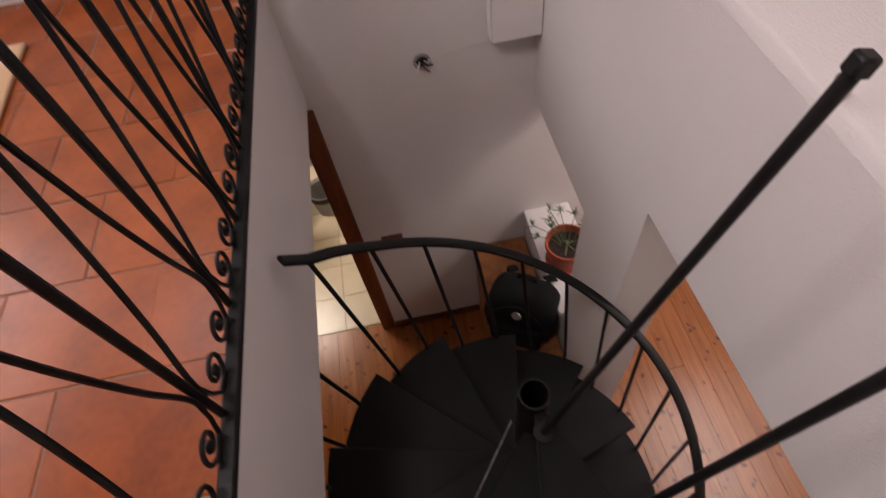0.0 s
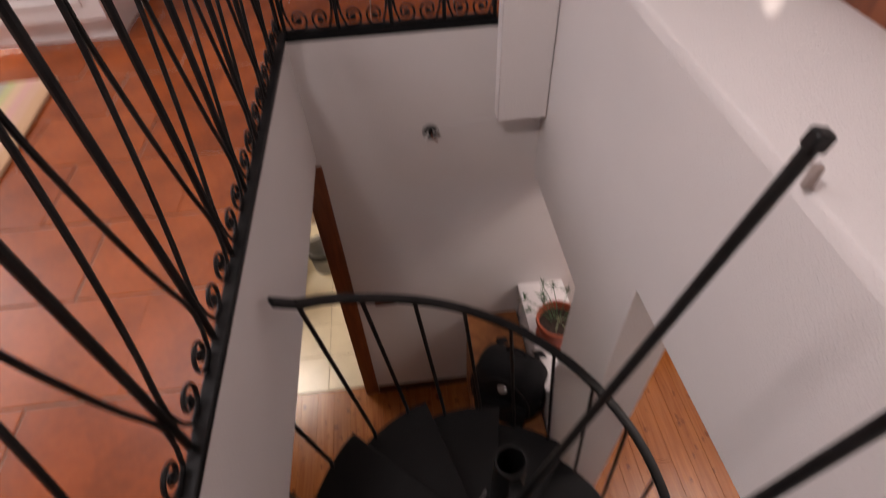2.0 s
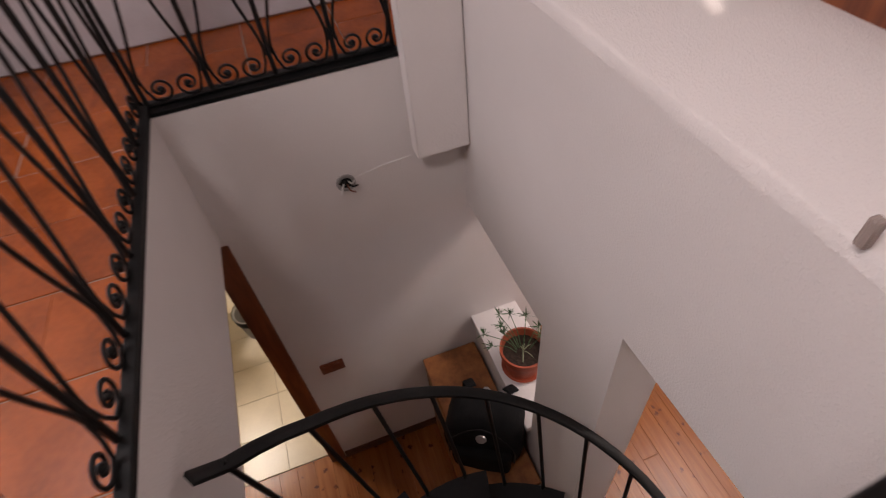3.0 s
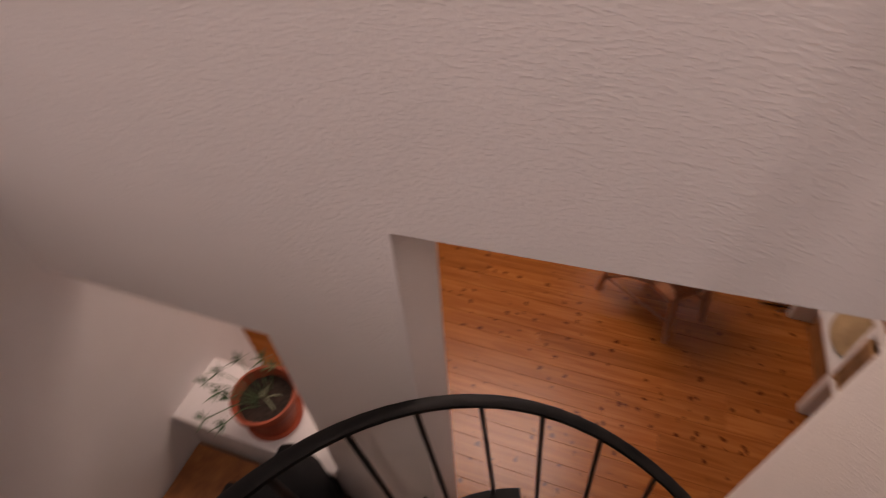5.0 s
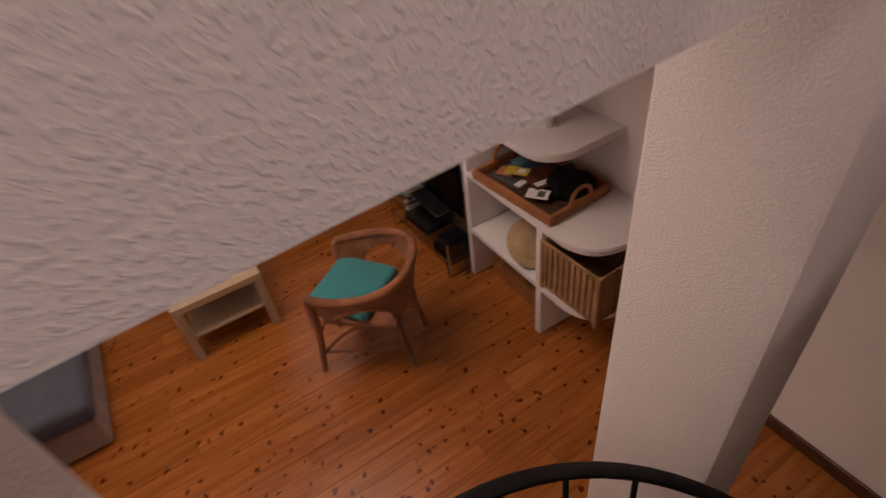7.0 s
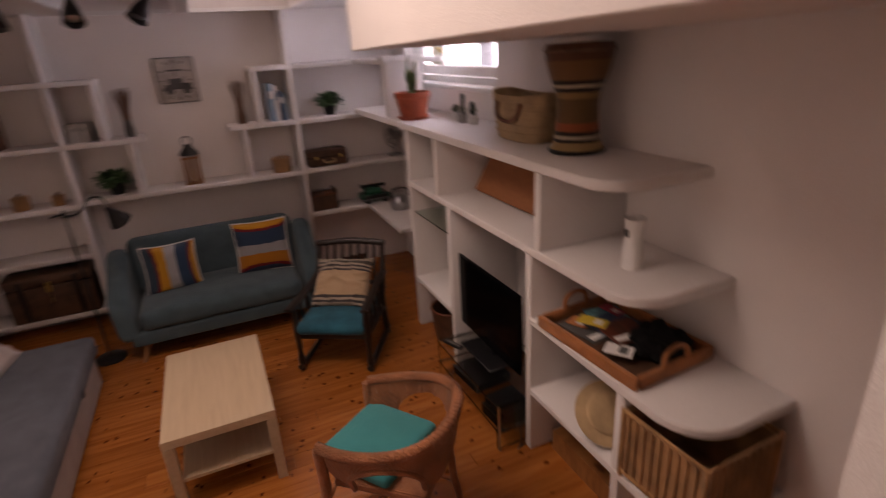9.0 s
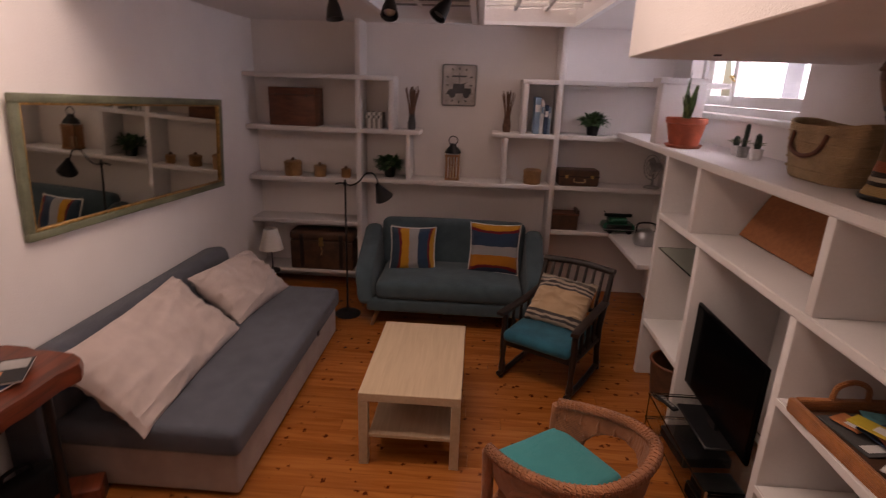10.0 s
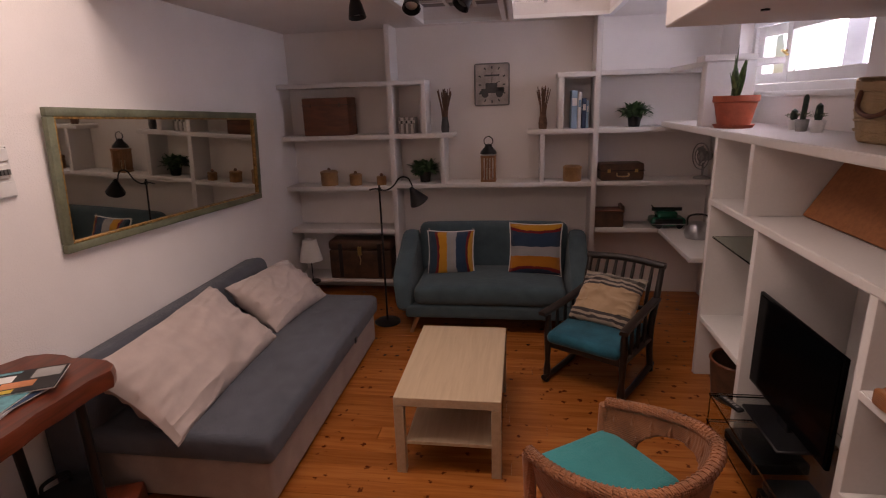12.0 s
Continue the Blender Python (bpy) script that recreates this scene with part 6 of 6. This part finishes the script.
# ---------------------------------------------------------------- things on the media shelves
TZ = 1.669
potted("terracotta_plant", 1.44, 3.50, TZ, 0.135, 0.20, "orange clay pot with tall variegated blades on the long white shelf", "succ", (8, 0.30, 0.045, 0.34, 14, 0.05))
_tall = bpy.data.objects["terracotta_plant"]
part("tall_leaf", moved(leafy(1, 0.46, 0.034, 0.22, 31, 0.02), Matrix.Translation((-0.02, 0.03, 0.15))), "succ", _tall)
for i, (x, y, r, h, m_, kind_) in enumerate(((1.64, 3.16, 0.030, 0.058, "white_pot", 0), (1.62, 3.02, 0.036, 0.065, "grey_pot", 1), (1.64, 2.90, 0.038, 0.065, "white_pot", 2))):
    c = thing("cactus_pot", x, y, TZ, ("small cactus in a white cup on the long shelf", "upright cactus in a grey cup on the long shelf", "round cactus in a white cup on the long shelf")[i], "cactus", group="little cacti on the shelf")
    part("pot", lathe([(0, 0), (r * 0.75, 0), (r, h), (r * 0.9, h), (r * 0.85, h * 0.85), (0, h * 0.85)], 18), m_, c)
    if kind_ == 1:
        part("stem", tube(smoothed([(0, 0, h * 0.8), (0.005, 0, h + 0.07), (0.012, 0.01, h + 0.13)], 4), [0.014] * 8 + [0.008], 10), "cactus", c)
    else:
        part("stem", lathe([(0.0, h * 0.8), (0.016, h * 0.9), (0.021, h + 0.022), (0.016, h + 0.05 + 0.012 * kind_), (0, h + 0.062 + 0.014 * kind_)], 10), "cactus", c)
    part("spines", moved(leafy(40, 0.03, 0.0015, 1.5, i, 0.0, 1.0, 0.03), Matrix.Translation((0, 0, h + 0.015))), "drygrass", c)

bgk = thing("straw_bag", 1.60, 2.16, TZ, "plaited straw shopping bag with brown leather handles", "bag", 90)
sg = bmesh.new()
rows_ = []
for z, wx, wy in ((0.0, 0.19, 0.10), (0.01, 0.20, 0.11), (0.12, 0.235, 0.12), (0.24, 0.265, 0.115), (0.255, 0.268, 0.113), (0.25, 0.255, 0.10), (0.03, 0.19, 0.09)):
    rows_.append([sg.verts.new((wx * math.copysign(abs(math.cos(t)) ** 0.6, math.cos(t)), wy * math.copysign(abs(math.sin(t)) ** 0.6, math.sin(t)), z + (0.012 * math.cos(2 * t) if z > 0.2 else 0))) for t in (math.tau * k / 36 for k in range(36))])
for a, b in zip(rows_, rows_[1:]):
    for k in range(36):
        sg.faces.new((a[k], a[(k + 1) % 36], b[(k + 1) % 36], b[k]))
sg.faces.new(rows_[0][::-1])
sg.faces.new(rows_[-1])
part("body", sg, "straw", bgk)
for z in (0.05, 0.09, 0.13, 0.17, 0.21):
    part("plait", tube([((0.205 + z * 0.24) * math.copysign(abs(math.cos(t)) ** 0.6, math.cos(t)), 0.119 * math.copysign(abs(math.sin(t)) ** 0.6, math.sin(t)), z) for t in (math.tau * k / 36 for k in range(36))], 0.005, 5, True), "straw", bgk)
for s in (-1, 1):
    part("handle", tube(smoothed([(-0.12, s * 0.118, 0.21), (-0.10, s * 0.135, 0.14), (0.0, s * 0.14, 0.11), (0.10, s * 0.135, 0.14), (0.12, s * 0.118, 0.21)], 5), 0.010, 8), "crate", bgk, "brown leather handle")

dr = thing("goblet_drum", 1.585, 1.70, TZ, "carved wooden goblet drum with dark and cream bands", "drum")
part("shell", lathe([(0, 0), (0.125, 0), (0.128, 0.02), (0.115, 0.05), (0.100, 0.14), (0.095, 0.22), (0.105, 0.28), (0.135, 0.36), (0.155, 0.43), (0.158, 0.48), (0.150, 0.495), (0.14, 0.49), (0, 0.488)], 32), "drum", dr)
part("head_ring", tube([(0.157 * math.cos(a), 0.157 * math.sin(a), 0.465) for a in (math.tau * k / 28 for k in range(28))], 0.008, 7, True), "twig", dr)
part("foot_ring", tube([(0.128 * math.cos(a), 0.128 * math.sin(a), 0.012) for a in (math.tau * k / 28 for k in range(28))], 0.009, 7, True), "black", dr)

cbd = thing("cork_board", 1.575, 2.40, 1.2465, "brown cork board leaning in the shelf recess", "board", -90, rx=-30)
part("panel", box(-0.36, 0.34, -0.012, 0.012, 0.0, 0.41, 0.003, 1), "cork", cbd)
part("edge", box(-0.365, 0.345, 0.012, 0.018, 0.0, 0.412, 0.001, 1), "crate", cbd)
vs = thing("white_vase", 1.53, 1.22, 1.241, "slim white ceramic vase with a small dark mark", "vase")
part("body", lathe([(0, 0), (0.045, 0), (0.042, 0.10), (0.036, 0.19), (0.045, 0.225), (0.040, 0.225), (0.03, 0.19), (0, 0.02)], 20), "white_pot", vs)
part("mark", box(-0.047, -0.038, -0.008, 0.008, 0.15, 0.18), "ink", vs, smooth=False)

ty = thing("wicker_tray", 1.525, 1.255, 0.853, "orange-brown wicker tray with looped handles, full of papers and cloth", "tray", 3)
part("bottom", box(-0.22, 0.22, -0.31, 0.31, 0.0, 0.012, 0.003, 1), "trunk", ty)
for a, b, c, d in ((-0.235, -0.205, -0.32, 0.32), (0.205, 0.235, -0.32, 0.32)):
    part("side", box(a, b, c, d, 0.0, 0.06, 0.010, 2), "traywood", ty)
for a, b, c, d in ((-0.205, 0.205, -0.325, -0.295), (-0.205, 0.205, 0.295, 0.325)):
    part("end", box(a, b, c, d, 0.0, 0.06, 0.010, 2), "traywood", ty)
for s in (-1, 1):
    part("handle", tube(smoothed([(-0.07, s * 0.31, 0.05), (-0.06, s * 0.31, 0.11), (0.0, s * 0.31, 0.135), (0.06, s * 0.31, 0.11), (0.07, s * 0.31, 0.05)], 5), 0.011, 8), "traywood", ty)
rnd = random.Random(12)
for i, (x, y, w, d, rz_, m_) in enumerate(((-0.05, 0.22, 0.24, 0.30, 8, "ink"), (0.08, 0.25, 0.22, 0.28, -14, "teal_card"), (-0.08, 0.30, 0.10, 0.13, 25, "orange"), (0.02, 0.12, 0.21, 0.24, 12, "darkblue"), (0.12, 0.30, 0.07, 0.16, 5, "red"), (0.06, -0.02, 0.2, 0.26, 18, "darkblue"), (-0.12, -0.22, 0.10, 0.15, 35, "paper"), (0.0, -0.05, 0.22, 0.24, -8, "slabwood"), (-0.07, 0.16, 0.09, 0.17, 30, "yellow"))):
    lf = thing("leaflet", 1.525 + x, 1.265 + y * 0.62, 0.866 + 0.007 * i, "printed leaflet lying in the wicker tray", "leaflet", rz_, "leaflets in the tray")
    w, d = w * 0.85, d * 0.8
    part("sheet", box(-w / 2, w / 2, -d / 2, d / 2, 0, 0.006, 0.001, 1), m_, lf, smooth=False)
    part("print_block", box(-w / 2 + 0.015, w / 2 - 0.015, -d / 2 + 0.02, -d / 2 + 0.06, 0.0061, 0.0067), "paper" if m_ != "paper" else "ink", lf, smooth=False)
_cl = bmesh.new()
bmesh.ops.create_icosphere(_cl, subdivisions=4, radius=1)
for v in _cl.verts:
    k = 1 + 0.35 * noise.noise(v.co * 2.2) + 0.15 * noise.noise(v.co * 6)
    v.co = Vector((v.co.x * 0.12 * k, v.co.y * 0.13 * k, max(0, v.co.z * 0.10 * k)))
_ob = part("black_cloth", _cl, "cloth_black", None, "crumpled black cloth bag in the wicker tray", category="cloth")
_ob.matrix_basis = pose(1.60, 1.10, 0.885, 0, 0, 20)

ht = thing("straw_hat", 1.415, 1.180, 0.535, "pale round straw hat leaning on the low shelf", "hat", 0, rx=38, ry=-14)
part("brim", lathe([(0.10, 0.0), (0.155, -0.004), (0.157, 0.002), (0.10, 0.010)], 30), "straw", ht)
part("crown", lathe([(0.11, 0.0), (0.10, 0.018), (0.06, 0.030), (0, 0.034)], 26), "straw", ht)
bq = thing("storage_basket", 1.50, 0.765, 0.419, "square honey wicker storage basket with framed sides", "basket", 2)
for nm, a, b, c, d in (("side", -0.20, -0.185, -0.20, 0.20), ("side", 0.185, 0.20, -0.20, 0.20), ("side", -0.185, 0.185, -0.20, -0.185), ("side", -0.185, 0.185, 0.185, 0.20)):
    part(nm, box(a, b, c, d, 0.01, 0.33, 0.003, 1), "basket", bq)
part("bottom", box(-0.185, 0.185, -0.185, 0.185, 0.0, 0.015), "basket", bq, smooth=False)
for sx in (-1, 1):
    for sy in (-1, 1):
        part("corner_post", tube([(sx * 0.197, sy * 0.197, 0.0), (sx * 0.197, sy * 0.197, 0.345)], 0.014, 8), "basket", bq)
for z in (0.03, 0.335):
    part("rail", tube([(-0.2, -0.2, z), (0.2, -0.2, z), (0.2, 0.2, z), (-0.2, 0.2, z)], 0.012, 7, True), "basket", bq)
for i in range(9):
    part("stake", tube([(-0.205, -0.16 + i * 0.04, 0.03), (-0.205, -0.16 + i * 0.04, 0.33)], 0.006, 6), "basket", bq)
    part("stake", tube([(-0.16 + i * 0.04, -0.205, 0.03), (-0.16 + i * 0.04, -0.205, 0.33)], 0.006, 6), "basket", bq)
fb = thing("floor_basket", 1.46, 3.02, 0, "dark wicker basket on the floor under the shelving", "basket")
part("body", lathe([(0, 0), (0.14, 0), (0.17, 0.26), (0.16, 0.26), (0.13, 0.02), (0, 0.02)], 24), "trunk", fb)
part("rim", tube([(0.166 * math.cos(a), 0.166 * math.sin(a), 0.262) for a in (math.tau * k / 28 for k in range(28))], 0.010, 7, True), "crate", fb)

# ---------------------------------------------------------------- skirtings
for nm, b in (("baseboard", box(ROOM_R - 0.016, ROOM_R, HALL_S, 0.42, 0.0, 0.085, 0.004, 1)), ("baseboard", box(HALL_L, HALL_L + 0.014, -1.42, -0.46, 0.0, 0.075, 0.004, 1)), ("baseboard", box(HALL_L, -0.34, SPLIT_N - 0.014, SPLIT_N, 0.0, 0.075, 0.004, 1)), ("baseboard", box(0.77, 1.30, ROOM_B - 0.016, ROOM_B, 0.0, 0.08, 0.004, 1))):
    part(nm, b, "dark_base", None, "dark stained timber skirting", kind="structure", category="skirting")

# ---------------------------------------------------------------- floors, piece by piece
fb_ = part("floor", box(ROOM_L, ROOM_R, HALL_S, ROOM_B, -0.12, -0.018), "pine_side", None, "knotty varnished pine board floor", False, "structure", "floor")
rnd = random.Random(21)
shared = {}
y = HALL_S
W_ = 0.118
row_i = 0
while y < ROOM_B - 0.01:
    lo_x = HALL_L - 0.045 if y < SPLIT_N - W_ / 2 else ROOM_L
    cut = rnd.uniform(lo_x + 0.8, ROOM_R - 0.8)
    for a, b in ((lo_x, cut), (cut, ROOM_R)):
        n_ = round((b - a) / 0.1) * 0.1
        key = round(n_, 1)
        if key not in shared:
            bm = box(-0.5, 0.5, 0.0006, W_ - 0.0006, -0.018, 0.0)
            bmesh.ops.bevel(bm, geom=[e for e in bm.edges if min(v.co.z for v in e.verts) > -0.001], offset=0.0006, segments=1, affect="EDGES")
            me = bpy.data.meshes.new("floorboard")
            bm.to_mesh(me)
            bm.free()
            me.materials.append(M["pine"])
            shared[key] = me
        o = new("floorboard", shared[key])
        o.parent = fb_
        o.matrix_basis = Matrix.Translation(((a + b) / 2, y, -0.0005 * rnd.random())) @ Matrix.Diagonal((b - a - 0.002, 1, 1, 1))
    y += W_
    row_i += 1


def tiles(owner, x0, x1, y0, y1, tx, ty, z, material, name, bond, gap, keep):
    bm = box(-tx / 2 + gap, tx / 2 - gap, -ty / 2 + gap, ty / 2 - gap, -0.012, 0.0)
    bmesh.ops.bevel(bm, geom=[e for e in bm.edges if min(v.co.z for v in e.verts) > -0.001], offset=0.0018, segments=1, affect="EDGES")
    me = bpy.data.meshes.new(name)
    bm.to_mesh(me)
    bm.free()
    me.materials.append(M[material])
    bm = box(-tx / 2 + gap, tx / 2 - gap, -ty / 4 + gap, ty / 4 - gap, -0.012, 0.0, 0.002, 1)
    half = bpy.data.meshes.new(name)
    bm.to_mesh(half)
    bm.free()
    half.materials.append(M[material])
    r_ = random.Random(4)
    i = 0
    x = x0 + tx / 2
    while x < x1 + tx / 2:
        y_ = y0 + ty / 2 - (bond * (i % 2))
        if bond and i % 2 and x < 0.95:
            o = new(name, half)
            o.parent = owner
            o.matrix_basis = pose(x, y1 - ty / 4, z)
        while y_ < y1 + ty / 2:
            if keep(x, y_):
                o = new(name, me)
                o.parent = owner
                o.matrix_basis = pose(x, y_, z + r_.uniform(-0.001, 0.001), r_.uniform(-0.15, 0.15), r_.uniform(-0.15, 0.15), r_.uniform(-0.3, 0.3))
            y_ += ty
        x += tx
        i += 1


up_ = part("floor_upper", box(-1.95, 2.9, -4.1, -1.4665, UP - 0.0155, UP - 0.0025), "grout", None, "terracotta tiled floor of the upper room", False, "structure", "floor")
_side = part("floor_upper_side", box(-1.95, HALL_L - 0.052, -1.4645, -0.46, UP - 0.0155, UP - 0.0025), "grout", None, "terracotta tiled strip of the upper room", False, "structure", "floor")
part("floor_edge", box(HALL_L - 0.05, 0.95, -1.464, -1.441, UP - 0.0155, UP - 0.002), "tread", None, "dark metal edging of the stair well", False, "structure", "trim")
part("floor_edge", box(HALL_L - 0.05, HALL_L - 0.001, -1.44, -0.46, UP - 0.0155, UP - 0.002), "tread", None, "dark metal edging of the stair well", False, "structure", "trim")
tiles(up_, -0.018 - 0.2465 * 8, 1.9, -1.455 - 0.33 * 7, -1.462, 0.2465, 0.33, UP, "terra", "tile", 0.165, 0.0018, lambda x, y: y < -1.455 - 0.16 and x > -1.95 or (x < HALL_L - 0.17 and -1.5 < y < -0.6))
tiles(_side, -1.99, -1.70, -1.455, -0.75, 0.265, 0.33, UP, "terra", "tile", 0.0, 0.0018, lambda x, y: True)
_bf = part("floor_bathroom", box(-3.45, HALL_L - 0.046, HALL_S, -1.0, -0.10, -0.004), "grout", None, "cream tiled bathroom floor", False, "structure", "floor")
tiles(_bf, HALL_L - 0.05 - 0.30 * 6, HALL_L - 0.06, HALL_S, -1.12, 0.30, 0.30, 0.002, "cream", "tile", 0.0, 0.0015, lambda x, y: x < HALL_L - 0.19)
